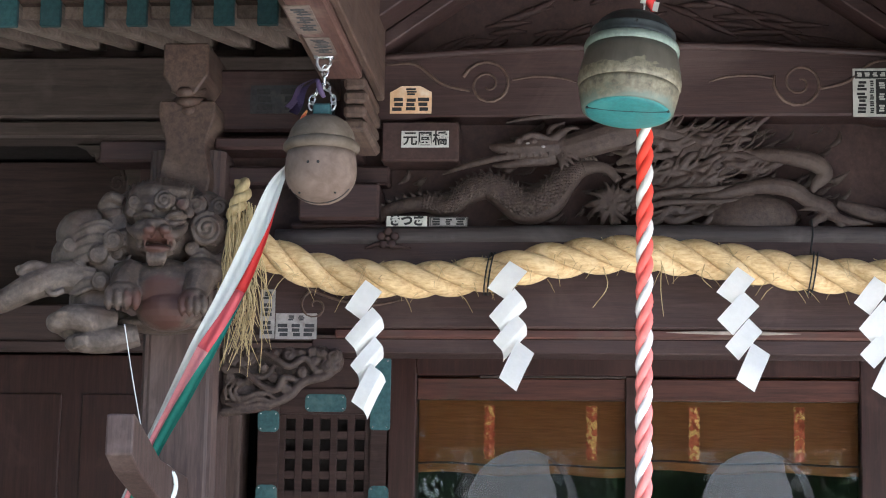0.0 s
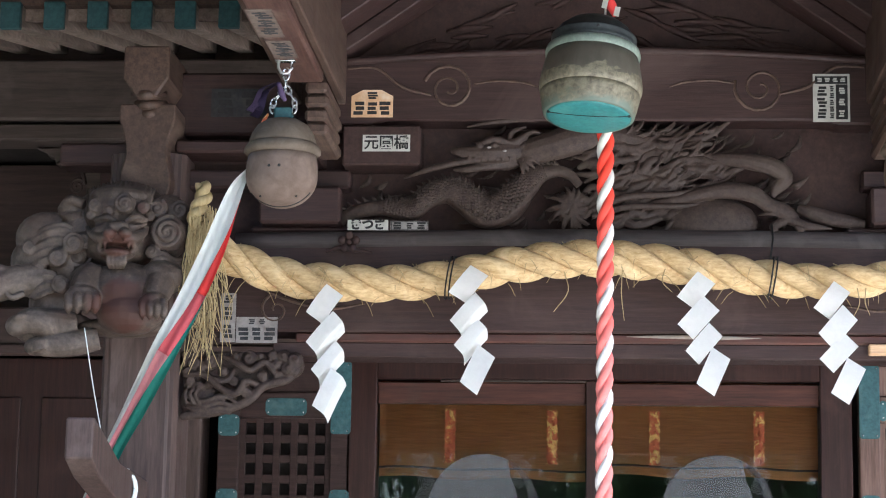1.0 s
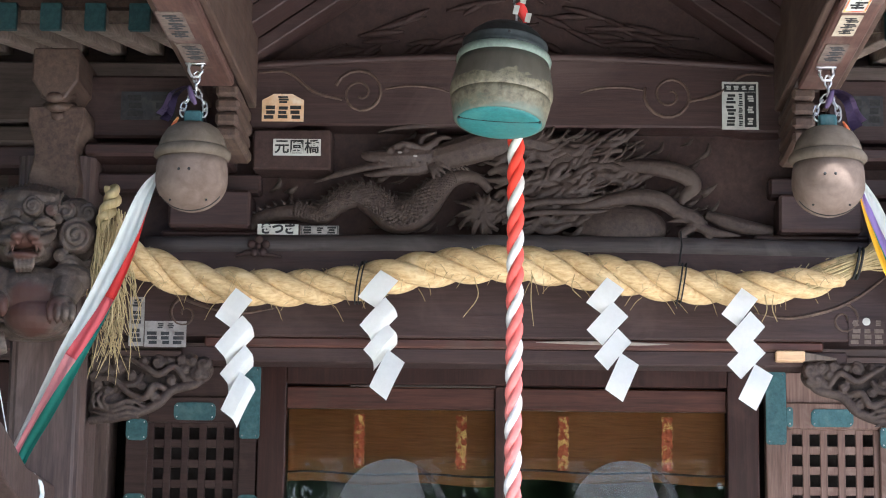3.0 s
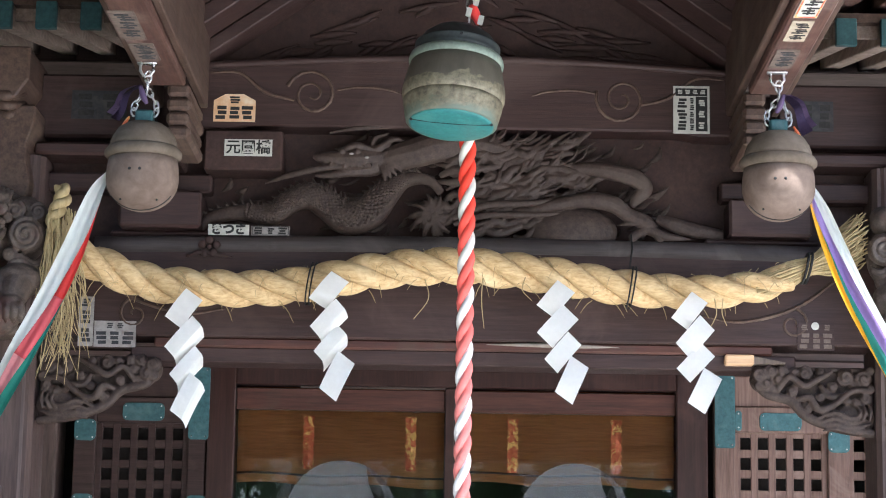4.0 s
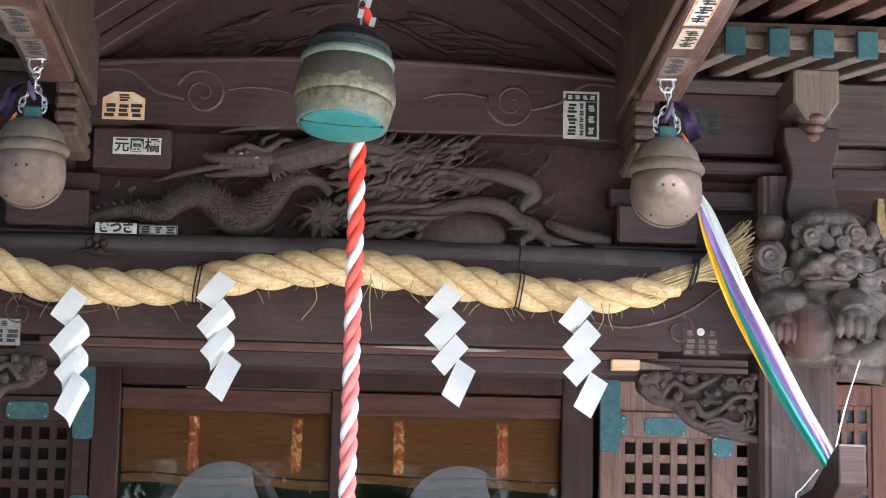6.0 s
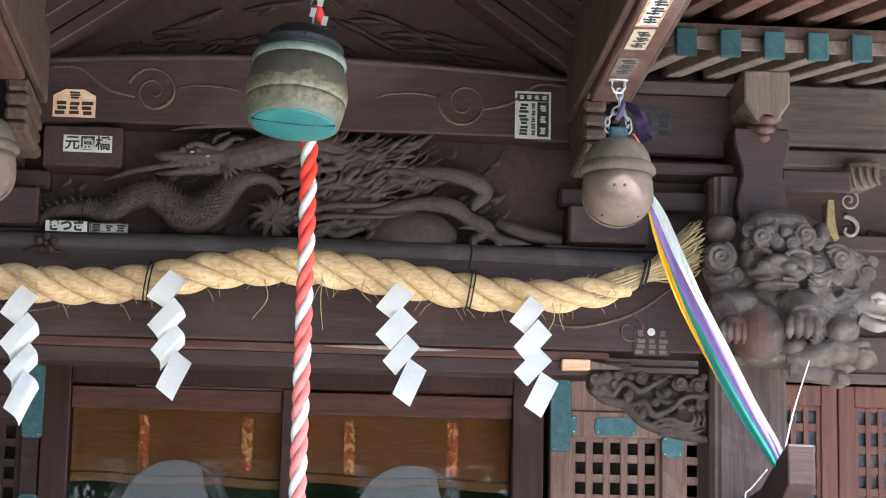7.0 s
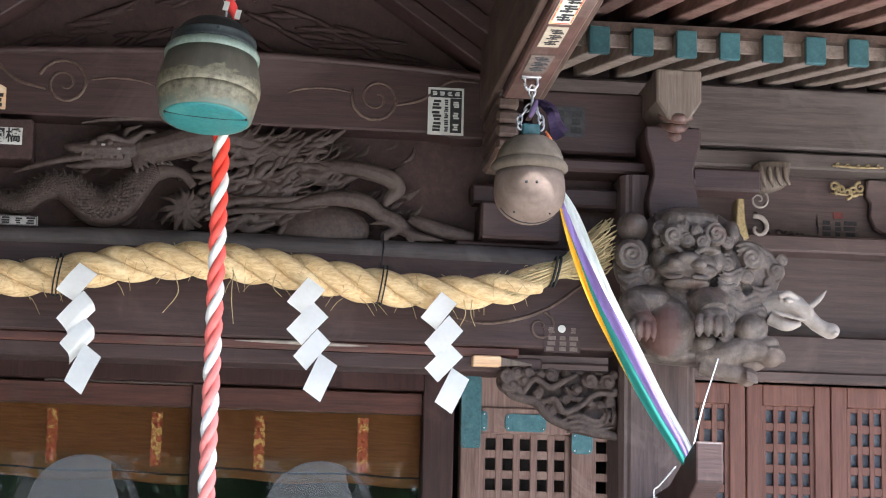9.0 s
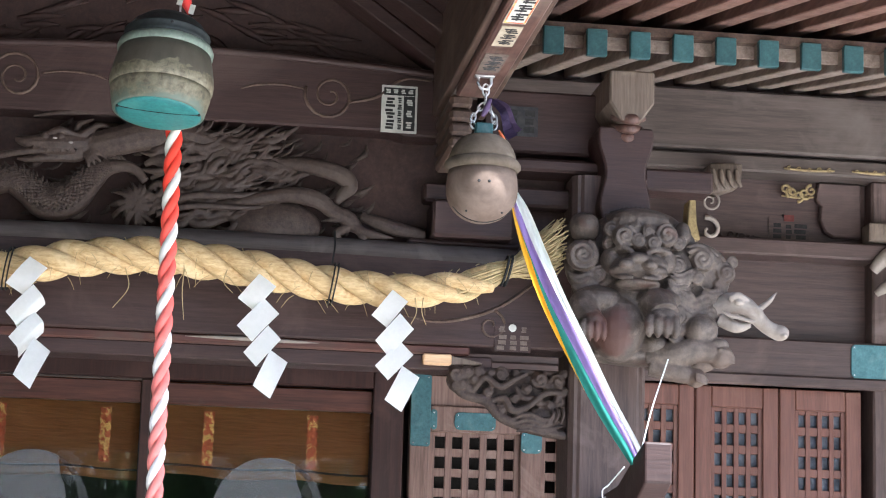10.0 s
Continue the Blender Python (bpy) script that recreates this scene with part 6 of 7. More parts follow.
def cloud_bracket(sx, x0, label, hand):
    """Pierced cloud scrolls under the beam, from the inner tip at x0 outward to the pillar."""
    b = bmesh.new()
    y = PORCH_Y + 0.035

    def p(u, v, w, r):
        return x0 + sx * u, y - w, 2.515 + v, r

    def line(*pts):
        bar(b, [p(u, v, w + 0.006, r * 0.72) for u, v, w, r in pts], 7, 10)

    def w_(u, v, r, w=0.02, turn=1, dome=0.8):
        whorl(b, x0 + sx * u, y - w, 2.515 + v, r, 1.7, sx * turn * hand, 0.6 + 9 * u, dome, 0.2)

    line((0.03, -0.006, 0.0, 0.01), (0.14, -0.008, 0.0, 0.012), (0.25, -0.008, 0.0, 0.012), (0.36, -0.01, 0.0, 0.014))
    line((0.0, -0.045, 0.0, 0.014), (0.04, -0.085, 0.012, 0.019), (0.11, -0.105, 0.015, 0.021), (0.155, -0.15, 0.018, 0.021), (0.23, -0.178, 0.018, 0.023), (0.3, -0.192, 0.015, 0.021), (0.36, -0.2, 0.01, 0.018))
    line((0.07, -0.075, 0.02, 0.012), (0.105, -0.035, 0.03, 0.014), (0.15, -0.06, 0.03, 0.015), (0.19, -0.04, 0.03, 0.013), (0.235, -0.015, 0.02, 0.01))
    line((0.13, -0.1, 0.02, 0.012), (0.165, -0.095, 0.032, 0.016), (0.19, -0.13, 0.032, 0.016), (0.24, -0.115, 0.03, 0.014), (0.29, -0.075, 0.03, 0.014), (0.345, -0.07, 0.02, 0.012))
    line((0.2, -0.055, 0.01, 0.011), (0.225, -0.09, 0.02, 0.013), (0.265, -0.085, 0.02, 0.01))
    for k in range(4):
        line((0.19 + 0.004 * k, -0.155 - 0.013 * k, 0.03, 0.004), (0.24, -0.14 - 0.016 * k, 0.04 - 0.003 * k, 0.008), (0.29, -0.155 - 0.014 * k, 0.036 - 0.004 * k, 0.008), (0.35, -0.135 - 0.018 * k, 0.02, 0.005))
    for k in range(3):
        line((0.3 + 0.02 * k, -0.11, 0.02, 0.005), (0.315 + 0.016 * k, -0.135, 0.034, 0.008), (0.3 + 0.02 * k, -0.165, 0.034, 0.006))
    for u, v, r, t in ((0.016, -0.026, 0.025, 1), (0.05, -0.016, 0.02, -1), (0.036, -0.056, 0.022, -1), (0.075, -0.04, 0.017, 1), (0.085, -0.012, 0.017, 1), (0.015, -0.06, 0.016, 1)):
        w_(u, v, r, 0.022, t)
    for u, v, r, t in ((0.155, -0.022, 0.024, 1), (0.275, -0.032, 0.027, -1), (0.33, -0.036, 0.026, 1), (0.2, -0.092, 0.017, -1), (0.335, -0.095, 0.02, -1)):
        w_(u, v, r, 0.018, t, 0.6)
    prism(b, [(x0 + sx * u, 2.515 + v) for u, v in ((0.0, -0.02), (0.03, 0.0), (0.36, 0.0), (0.36, -0.2), (0.26, -0.185), (0.17, -0.15), (0.12, -0.1), (0.04, -0.08))], y - 0.002, y + 0.03)
    for u, v, r, t in ((0.115, -0.075, 0.018, 1), (0.16, -0.125, 0.019, -1), (0.235, -0.062, 0.017, 1), (0.3, -0.055, 0.015, -1), (0.2, -0.02, 0.016, 1), (0.24, -0.145, 0.018, -1), (0.305, -0.11, 0.017, 1),
                       (0.12, -0.018, 0.016, -1), (0.06, -0.068, 0.014, 1), (0.205, -0.15, 0.014, 1), (0.35, -0.012, 0.015, 1), (0.35, -0.065, 0.015, -1), (0.275, -0.1, 0.014, -1)):
        w_(u, v, r, 0.012 + 0.5 * r, t, 0.9)
    blob(b, *p(0.3, -0.15, 0.0, 0)[:3], 0.07, 0.03, 0.05, 16)
    blob(b, *p(0.03, -0.04, -0.005, 0)[:3], 0.04, 0.02, 0.04, 16)
    blob(b, *p(0.33, -0.05, -0.005, 0)[:3], 0.035, 0.02, 0.045, 16)
    ob = tagged(part("cloud_bracket", b, carve), label, "carving", "cloud brackets under the porch beam")
    return remeshed(ob, 0.0034, 1)


cloud_bracket(-1, -0.912, "brown pierced cloud-scroll bracket under the porch beam", 1)
cloud_bracket(1, 0.872, "dark brown pierced cloud-scroll bracket under the porch beam", -1)

# the dragon along the frieze, placed to fit the camera's view, in units of 1.75 mm from the axis and from the beam's
# top
U = 0.00175


def fz(u, v, w=0.0):
    return u * U, PORCH_Y + 0.07 - w, 2.885 + v * U


dragon = bmesh.new()
dragon_thing = thing("dragon_carving", (0, PORCH_Y + 0.07, 2.89), "dark carved dragon relief along the porch frieze", "carving")


def flush(name, kind=""):
    """Turns the shapes gathered so far into one part of the dragon."""
    global dragon
    ob = part(name, dragon, carve, dragon_thing, smooth=True, kind=kind)
    if name != "body":
        remeshed(ob, 0.0027, 1)
    dragon = bmesh.new()


def db(pts, n=7, seg=10, flat=0.8):
    return bar(dragon, [(*fz(u, v, w), r * U) for u, v, w, r in pts], n, seg, flat)


body_line = [(-472, 10, 0.01, 7), (-442, 36, 0.02, 12), (-386, 46, 0.03, 14), (-338, 38, 0.035, 17), (-306, 62, 0.04, 20), (-270, 74, 0.045, 23), (-240, 58, 0.045, 25), (-208, 36, 0.045, 28), (-170, 46, 0.04, 30), (-138, 82, 0.035, 24), (-112, 104, 0.035, 16), (-84, 110, 0.04, 11), (-60, 104, 0.045, 9), (-42, 84, 0.05, 7)]
db(body_line, 8, 14)
# rows of overlapping scales and a spined back along the body
q = spline(body_line, 9)
for i in range(4, len(q) - 6):
    u, v, w, r = q[i]
    du, dv = q[i + 1][0] - q[i - 1][0], q[i + 1][1] - q[i - 1][1]
    ln = math.hypot(du, dv)
    nu, nv = -dv / ln, du / ln
    if r > 14:
        for k in range(-2, 4):
            o = (k + 0.5 * (i % 2)) * 0.27
            x, y, z = fz(u + nu * o * r, v + nv * o * r, w + r * U * 0.8 * math.sqrt(max(0, 1 - o * o)))
            blob(dragon, x, y, z, 4.6 * U, 0.0032, 3.9 * U, 8)
    if i % 2 == 0 and i < len(q) * 0.85:
        db([(u + nu * r * 0.9, v + nv * r * 0.9, w, 4.5), (u + nu * (r + 9) - du / ln * 7, v + nv * (r + 9) - dv / ln * 7, w + 0.006, 0.8)], 2, 6)
flush("body")
# head, jaws, feelers, horns, neck
db([(-150, 146, 0.04, 20), (-190, 141, 0.055, 21), (-222, 140, 0.06, 15), (-252, 142, 0.06, 10), (-266, 146, 0.055, 5)], 7, 12)
db([(-165, 124, 0.04, 13), (-205, 118, 0.05, 9), (-240, 112, 0.05, 6), (-262, 112, 0.045, 3)], 6, 9)
db([(-178, 128, 0.06, 4), (-240, 124, 0.07, 6), (-300, 112, 0.06, 6), (-350, 97, 0.04, 2)], 7, 8)
db([(-86, 200, 0.02, 2), (-130, 203, 0.035, 5), (-190, 198, 0.045, 5), (-240, 190, 0.035, 2)], 7, 7)
db([(-172, 152, 0.06, 8), (-150, 162, 0.06, 7), (-128, 178, 0.05, 5), (-108, 178, 0.04, 2)], 6, 8)
db([(-165, 156, 0.05, 6), (-160, 178, 0.05, 5), (-135, 190, 0.04, 2)], 6, 8)
db([(-150, 140, 0.03, 22), (-100, 152, 0.04, 26), (-50, 168, 0.03, 28), (0, 176, 0.02, 26), (50, 170, 0.02, 22), (100, 150, 0.02, 14)], 7, 12)
for k in range(9):
    db([(-235 + 12 * k, 131, 0.075, 2.4), (-236 + 12 * k, 121, 0.076, 0.7)], 2, 5)
for s in (-1, 1):
    blob(dragon, *fz(-203 + 13 * s, 152, 0.078), 7 * U, 0.008, 6 * U, 10)
blob(dragon, *fz(-160, 128, 0.04), 17 * U, 0.02, 15 * U, 14)
blob(dragon, *fz(-158, 146, 0.045), 22 * U, 0.022, 20 * U, 14)
db([(-215, 156, 0.07, 4), (-190, 163, 0.078, 6), (-160, 156, 0.065, 4)], 5, 8)
for k in range(9):
    a = -1.2 + 0.34 * k
    db([(-150, 134, 0.05, 5), (-150 + 26 * math.cos(a), 132 + 24 * math.sin(a), 0.06, 4), (-150 + 50 * math.cos(a - 0.2), 132 + 42 * math.sin(a - 0.2), 0.04, 0.8)], 4, 6)
for k in range(7):
    db([(-60 + 16 * k, 196, 0.03, 4), (-64 + 16 * k, 208, 0.035, 3), (-74 + 16 * k, 214, 0.03, 0.6)], 3, 6)
flush("head")
for u, v in ((-199, 147), (-172, 141)):
    part("eye", blob(bmesh.new(), *fz(u, v, 0.082), 4 * U, 0.003, 2.2 * U, 10), slip_grey, dragon_thing, "pale painted eye")
rng = random.Random(12)
# flame-like mane and cloud locks that stream to the far side
for k in range(66):
    u0, v0 = rng.uniform(-60, 150), rng.uniform(5, 170)
    l = rng.uniform(60, 150)
    rise = rng.uniform(-5, 55) + (v0 - 80) * 0.12
    r = rng.uniform(3.5, 8.5)
    wave = rng.uniform(6, 14) * (1 if k % 2 else -1)
    db([(u0, v0, 0.015, r * 0.7), (u0 + l * 0.25, v0 + rise * 0.1 + wave, 0.036, r), (u0 + l * 0.5, v0 + rise * 0.35, 0.04, r * 1.05), (u0 + l * 0.75, v0 + rise * 0.6 + wave, 0.034, r * 0.8), (u0 + l, v0 + rise + wave * 1.6, 0.02, 1.2)], 6, 9)
for k in range(70):
    u0, v0 = rng.uniform(-60, 190), rng.uniform(10, 180)
    l = rng.uniform(30, 70)
    a = rng.uniform(-0.1, 0.8)
    db([(u0, v0, 0.03, 1.5), (u0 + l * 0.5 * math.cos(a), v0 + l * 0.4 * math.sin(a), 0.05, 2.8), (u0 + l * math.cos(a + 0.3), v0 + l * math.sin(a + 0.3), 0.03, 0.8)], 5, 6)
blob(dragon, *fz(-58, 44, 0.04), 16 * U, 0.014, 15 * U, 12)
for k in range(44):
    a = 2 * math.pi * k / 44 + rng.uniform(-0.08, 0.08)
    c = (-58 + rng.uniform(-7, 7), 44 + rng.uniform(-6, 6))
    db([(c[0] + 8 * math.cos(a), c[1] + 8 * math.sin(a), 0.05, 4), (c[0] + 24 * math.cos(a + 0.1), c[1] + 24 * math.sin(a + 0.1), 0.045, 3.6), (c[0] + 42 * math.cos(a + 0.25), c[1] + 40 * math.sin(a + 0.25), 0.02, 0.8)], 4, 6)
db([(-20, 40, 0.05, 5), (40, 62, 0.06, 7), (110, 66, 0.06, 6), (180, 78, 0.05, 4)], 6, 8)
db([(-20, 28, 0.05, 5), (40, 44, 0.06, 6), (120, 46, 0.06, 5), (170, 50, 0.05, 3)], 6, 8)
flush("mane", "stuff")
# haunch, legs and claws
blob(dragon, *fz(187, 22, 0.02), 80 * U, 0.05, 44 * U, 24)
db([(60, 52, 0.02, 6), (126, 58, 0.05, 9), (177, 69, 0.06, 12), (220, 73, 0.062, 15), (258, 66, 0.06, 15), (284, 48, 0.058, 13), (312, 36, 0.055, 14), (330, 20, 0.05, 10)], 8, 12)
db([(150, 124, 0.02, 9), (204, 132, 0.035, 12), (258, 126, 0.045, 15), (298, 114, 0.045, 16), (313, 96, 0.045, 14), (298, 78, 0.045, 10), (290, 64, 0.045, 5)], 8, 12)
db([(312, 26, 0.055, 10), (346, 12, 0.06, 8), (372, 9, 0.055, 5), (394, 8, 0.045, 1)], 6, 9)
db([(312, 22, 0.055, 9), (290, 8, 0.062, 7), (304, -2, 0.055, 2)], 6, 9)
db([(316, 34, 0.06, 7), (286, 33, 0.064, 5), (264, 30, 0.055, 1)], 5, 8)
db([(330, 18, 0.055, 8), (340, 0, 0.06, 5), (352, -6, 0.05, 1)], 5, 8)
db([(335, 48, 0.015, 8), (366, 36, 0.02, 13), (405, 26, 0.02, 13), (450, 20, 0.015, 9)], 6, 10)
# broad flame leaves behind the haunch
for u, v, l, a, r in ((70, 78, 120, 0.32, 15), (40, 110, 110, 0.62, 14), (110, 96, 90, 0.45, 12), (20, 140, 90, 0.5, 11), (95, 130, 80, 0.75, 11), (150, 104, 70, 0.3, 9), (0, 96, 70, 0.4, 10)):
    db([(u, v, 0.01, r * 0.4), (u + 0.35 * l * math.cos(a - 0.15), v + 0.35 * l * math.sin(a - 0.15), 0.03, r), (u + 0.7 * l * math.cos(a), v + 0.7 * l * math.sin(a), 0.032, r * 0.75), (u + l * math.cos(a + 0.1), v + l * math.sin(a + 0.1), 0.02, 1.5)], 7, 12, 0.5)
for k in range(14):
    u0 = 60 + 9 * k
    db([(u0, 118 + 1.5 * k, 0.03, 4.5), (u0 + 12, 136 + rng.uniform(0, 10), 0.04, 3.5), (u0 + 30, 150 + rng.uniform(0, 22) - k, 0.02, 0.6)], 4, 6)
flush("hind_leg")
for k in range(150):
    u0, v0 = rng.uniform(-450, 430), rng.uniform(5, 185)
    if u0 < -260 and v0 > 90 or u0 > 330 and v0 > 60:
        continue
    a, l, r = rng.uniform(-0.5, 0.7), rng.uniform(25, 60), rng.uniform(3, 7)
    db([(u0, v0, -0.03, 1), (u0 + l * 0.5 * math.cos(a), v0 + l * 0.4 * math.sin(a), -0.012, r), (u0 + l * math.cos(a + 0.5), v0 + l * 0.7 * math.sin(a + 0.5), -0.02, 1)], 5, 6)
flush("cloud_relief", "stuff")

# ---- remaining details ----
patch = thing("worn_wedge", (0.85, PORCH_Y, 2.515), "pale bare wooden wedge under the end of the beam", "wedge")
b = bmesh.new()
box(b, 0.785, 0.872, PORCH_Y - 0.012, PORCH_Y + 0.06, 2.513, 2.545, bev=0.004)
part("block", b, surface("bare_wood", (0.5, 0.3, 0.16), (0.66, 0.44, 0.26), None, ALONG_X, 50, 6, 0.6, 0.2), patch)
b = bmesh.new()
prism(b, [(0.872, 2.54), (0.872, 2.516), (0.965, 2.519), (0.965, 2.523)], PORCH_Y - 0.01, PORCH_Y + 0.02)
part("sliver", b, wood_pale, patch)
# pale strip that puts the sun glint on the lower edge into colour
b = bmesh.new()
bar(b, [(0.07, PORCH_Y + 0.012, 2.566, 0.001), (0.2, PORCH_Y + 0.01, 2.566, 0.006), (0.36, PORCH_Y + 0.01, 2.564, 0.006), (0.47, PORCH_Y + 0.012, 2.563, 0.001)], 8, 8)
part("glint_sliver", b, carve_pale, rainbow, "pale sliver painted as the glint on the lower edge", True)

# carved and gilded pieces on the hall's upper wall
def wall_scroll(stem, pale, block, label):
    o = thing("wall_scroll", (2.05, 8.1, 3.23), label, "carving", "scroll brackets on the hall wall")
    b = bmesh.new()
    prism(b, [(x, z) for x, z in ((1.945, 3.235), (2.0, 3.235), (1.985, 3.3), (1.98, 3.39), (1.955, 3.39))], 8.07, 8.16, 0.004)
    part("stem", b, stem, o)
    b = bmesh.new()
    curl(b, 2.035, 8.07, 3.385, 0.045, 1.7, 0.13, -1, math.pi * 0.9, 8, 0.1)
    curl(b, 2.03, 8.07, 3.275, 0.05, 0.9, 0.2, -1, math.pi * 0.6, 8, 0.1)
    bar(b, [(1.97, 8.08, 3.41, 0.012), (1.975, 8.08, 3.45, 0.01), (2.01, 8.08, 3.49, 0.006)], 6, 8)
    part("scroll", b, pale, o, "edged scroll", True)
    b = bmesh.new()
    prism(b, [(x, z) for x, z in ((2.02, 3.42), (2.06, 3.41), (2.1, 3.425), (2.14, 3.44), (2.15, 3.53), (2.02, 3.525))], 8.02, 8.12, 0.008)
    for k in range(4):
        bar(b, [((2.03 + 0.03 * k), 8.01, 3.5, 0.008), ((2.035 + 0.03 * k), 8.005, 3.46, 0.01), ((2.05 + 0.03 * k), 8.01, 3.42 + 0.005 * k, 0.006)], 5, 7)
    part("leaf_block", b, block, o, "carved leaf block", True)
    return o


wall_scroll(gold, carve_pale, wood_pale, "gilded and carved scroll bracket on the hall wall")
wing = thing("carved_wing_board", (-1.75, 8.15, 3.2), "dark brown wing board with lobed carved edge on the hall front", "carving")
b = bmesh.new()
prism(b, [(-1.5, 3.19), (-1.5, 3.515), (-2.176, 3.515), (-2.138, 3.5), (-2.12, 3.478), (-2.1, 3.474), (-2.092, 3.445), (-2.068, 3.45), (-2.04, 3.458), (-2.01, 3.446), (-1.985, 3.42), (-1.971, 3.385), (-1.972, 3.33), (-1.985, 3.26), (-1.985, 3.19)], WALL_Y + 0.0, WALL_Y + 0.06, 0.006)
part("board", b, wood_dusty, wing)
b = bmesh.new()
curl(b, -2.008, WALL_Y + 0.02, 3.365, 0.034, 1.6, 0.17, 1, 0.4, 8, 0.1)
bar(b, [(-2.09, WALL_Y + 0.0, 3.448, 0.008), (-2.04, WALL_Y - 0.004, 3.462, 0.009), (-1.995, WALL_Y + 0.0, 3.43, 0.009), (-1.975, WALL_Y + 0.0, 3.37, 0.006)], 6, 8)
part("scroll", b, carve, wing, "dusty scroll edge", True)
part("bearing_block", boxed(-1.9, -1.62, WALL_Y - 0.08, WALL_Y - 0.002, 3.3, 3.45), wood_x, wing)
# bracket blocks at the outer bay
outer = thing("wall_bracket", (2.7, 8.15, 3.2), "stacked bracket blocks with pale worn edges on the hall front", "brackets")
b = bmesh.new()
prism(b, [(2.5, 3.515), (2.67, 3.515), (2.67, 3.3), (2.56, 3.3), (2.525, 3.32), (2.505, 3.37), (2.51, 3.42), (2.488, 3.45)], WALL_Y + 0.0, WALL_Y + 0.036, 0.006)
part("shaped_board", b, wood_hall, outer)
part("block", boxed(2.67, 2.78, WALL_Y - 0.1, WALL_Y - 0.002, 3.275, 3.345), wood_pale, outer, "pale worn block end")
b = bmesh.new()
bar(b, [(2.69, WALL_Y - 0.08, 3.16, 0.02), (2.72, WALL_Y - 0.1, 3.2, 0.028), (2.77, WALL_Y - 0.1, 3.24, 0.03)], 6, 10)
bar(b, [(2.7, WALL_Y - 0.08, 3.07, 0.012), (2.74, WALL_Y - 0.1, 3.1, 0.024), (2.78, WALL_Y - 0.1, 3.12, 0.026)], 6, 10)
part("carved_nose", b, carve_pale, outer, "pale carved nose", True)
for k, (x0, x1, z0, z1) in enumerate(((2.353, 2.482, 3.425, 3.485), (2.33, 2.53, 3.525, 3.55), (2.6, 2.78, 3.53, 3.55))):
    o = thing("gilt_ornament", ((x0 + x1) / 2, 8.1, z0), "small gilt metal ornament on the hall wall", "ornament", "gilt ornaments on the hall wall")
    b = bmesh.new()
    rg = random.Random(20 + k)
    yy = 8.09 if k else 8.2
    n = 5
    for i in range(n):
        curl(b, x0 + (x1 - x0) * (i + 0.5) / n, yy, (z0 + z1) / 2 - (0.012 * abs(i - 2) if k == 0 else 0) * -1, (z1 - z0) * 0.38, 1.2, 0.3, (-1) ** i, rg.uniform(0, 6), 7, 0.2)
    bar(b, [(x0, yy + 0.004, (z0 + z1) / 2, 0.004), ((x0 + x1) / 2, yy + 0.004, (z0 + z1) / 2 - 0.004, 0.006), (x1, yy + 0.004, (z0 + z1) / 2, 0.004)], 4, 6)
    part("scrollwork", b, gold, o, smooth=True)
swirl = thing("cloud_relief", (2.2, WALL_Y, 3.27), "low carved cloud line on the hall wall", "carving")
b = bmesh.new()
bar(b, [(2.06, WALL_Y + 0.03, 3.37, 0.006), (2.1, WALL_Y + 0.03, 3.33, 0.008), (2.12, WALL_Y + 0.03, 3.28, 0.008), (2.15, WALL_Y + 0.03, 3.275, 0.006)], 6, 7)
for k in range(4):
    curl(b, 2.16 + 0.045 * k, WALL_Y + 0.03, 3.295 - 0.006 * k, 0.024, 1.1, 0.22, -1, 0.3, 7, 0.1)
part("cloud_line", b, wood_x, swirl, smooth=True)


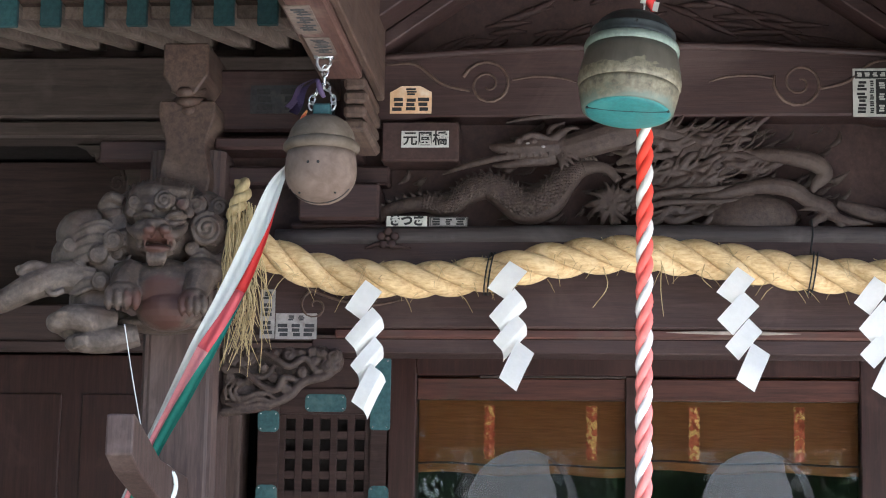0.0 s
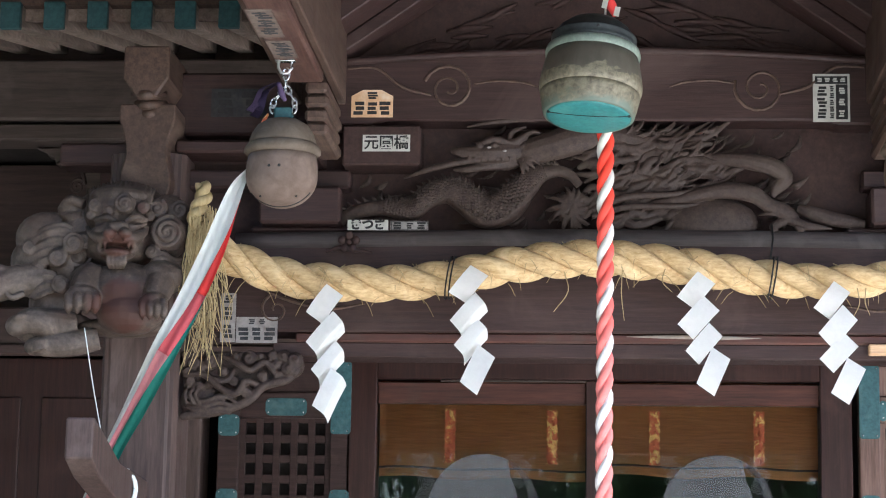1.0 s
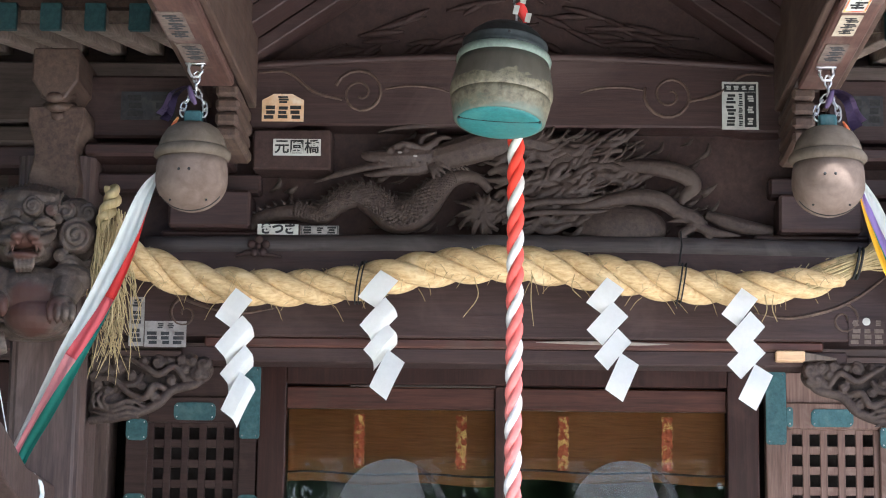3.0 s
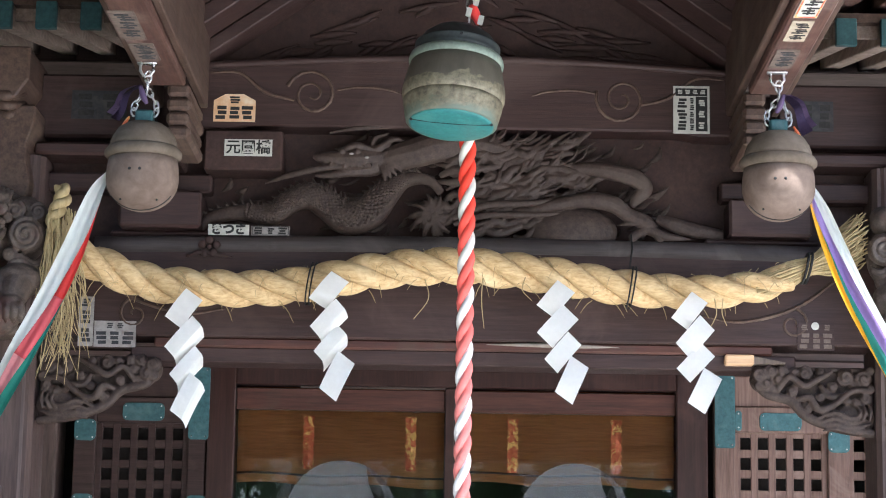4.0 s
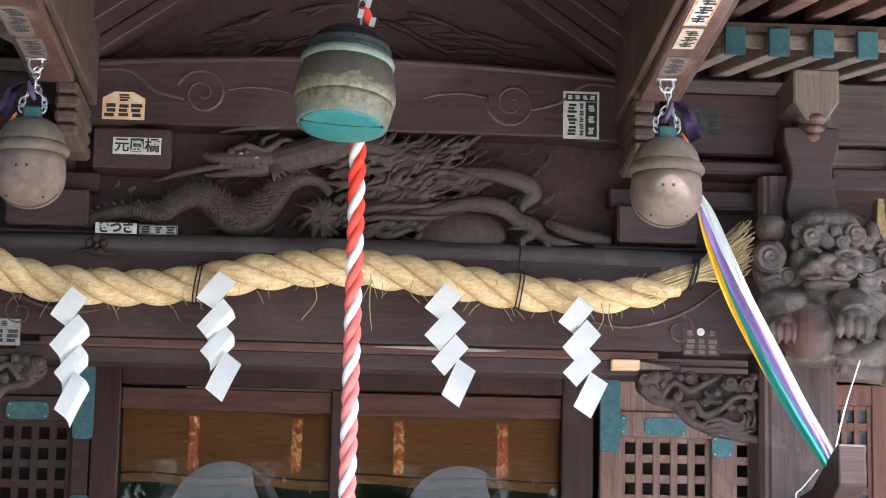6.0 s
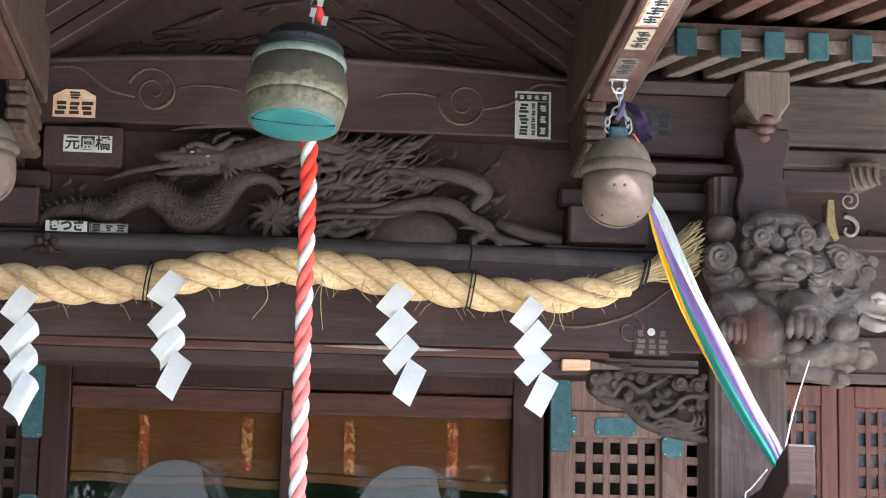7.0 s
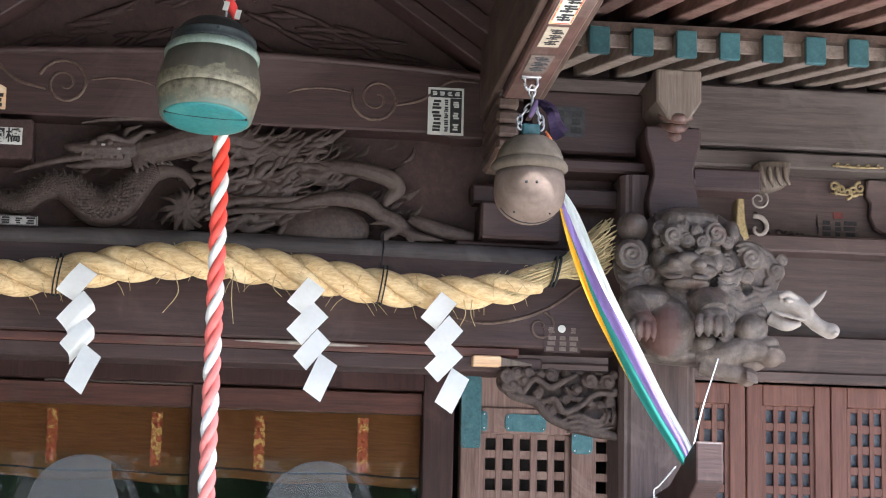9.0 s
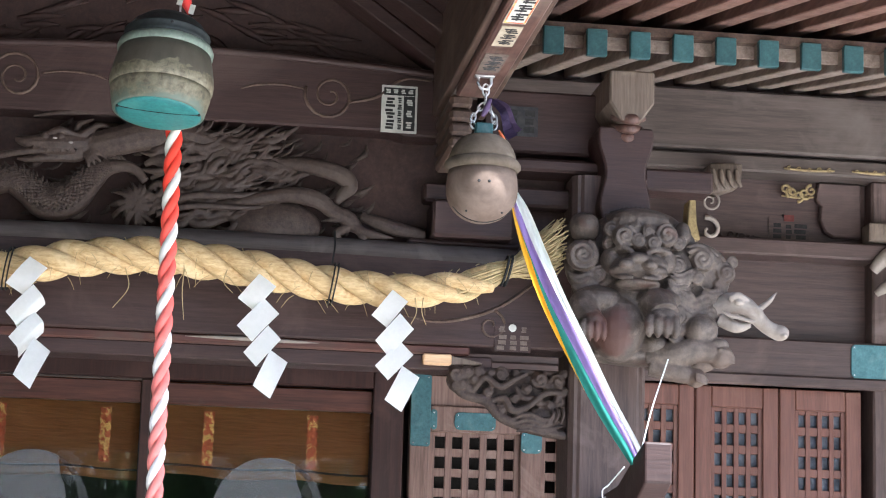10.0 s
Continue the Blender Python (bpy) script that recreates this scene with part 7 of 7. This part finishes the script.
# ---- trees out of view: behind the viewer for the panes' reflections, at left added to block skylight ----
def tree(x, y, h, spread, seed):
    o = thing("tree", (x, y, 0), "leafy green tree out of view, for reflections and to block light", "tree", "trees round the forecourt")
    r = random.Random(seed)
    t = bmesh.new()
    bar(t, [(x, y, 0, 0.22), (x + 0.1, y, h * 0.25, 0.17), (x - 0.1, y + 0.1, h * 0.55, 0.12), (x, y, h * 0.9, 0.03)], 6, 9)
    for k in range(7):
        a = r.uniform(0, 6.28)
        z = h * r.uniform(0.35, 0.7)
        bar(t, [(x, y, z, 0.08), (x + spread * 0.4 * math.cos(a), y + spread * 0.4 * math.sin(a), z + 0.5, 0.05), (x + spread * 0.8 * math.cos(a), y + spread * 0.8 * math.sin(a), z + 0.9, 0.015)], 4, 6)
    part("trunk", t, bark, o, smooth=True)
    verts, faces = [], []
    for k in range(130):
        a, e = r.uniform(0, 6.28), r.random()
        rr = spread * math.sqrt(r.random())
        cx, cy, cz = x + rr * math.cos(a), y + rr * math.sin(a), h * 0.28 + (h * 0.75) * e * (1 - 0.35 * rr / spread)
        for j in range(60):
            d = Vector((r.gauss(0, 1), r.gauss(0, 1), r.gauss(0, 0.7))) * 0.33
            s = r.uniform(0.07, 0.14)
            m = Euler((r.uniform(0, 6), r.uniform(0, 6), r.uniform(0, 6))).to_matrix()
            n0 = len(verts)
            for px, py in ((-s, 0), (0, -s * 0.45), (s, 0), (0, s * 0.45)):
                v = m @ Vector((px, py, 0)) + d + Vector((cx, cy, cz))
                verts.append(tuple(v))
            faces.append((n0, n0 + 1, n0 + 2, n0 + 3))
    me = bpy.data.meshes.new("crown")
    me.from_pydata(verts, [], faces)
    me.materials.append(leaf)
    c = new("crown", me)
    c.parent = o
    c.matrix_parent_inverse = o.matrix_basis.inverted()
    tagged(c, kind="stuff")
    return o


for i, (x, y, h, s) in enumerate(((-9, -5, 6.5, 2.6), (-5.5, -8.5, 7.5, 2.9), (-1.5, -10, 7, 2.8), (2.2, -11, 6, 2.4), (-12, 0, 8, 3.2), (5.5, -13, 6, 2.6), (-4.6, 2.4, 6, 2.1), (-6.5, 5.2, 7, 2.4), (-6, -1.5, 7.5, 2.6))):
    tree(x, y, h, s, i + 1)
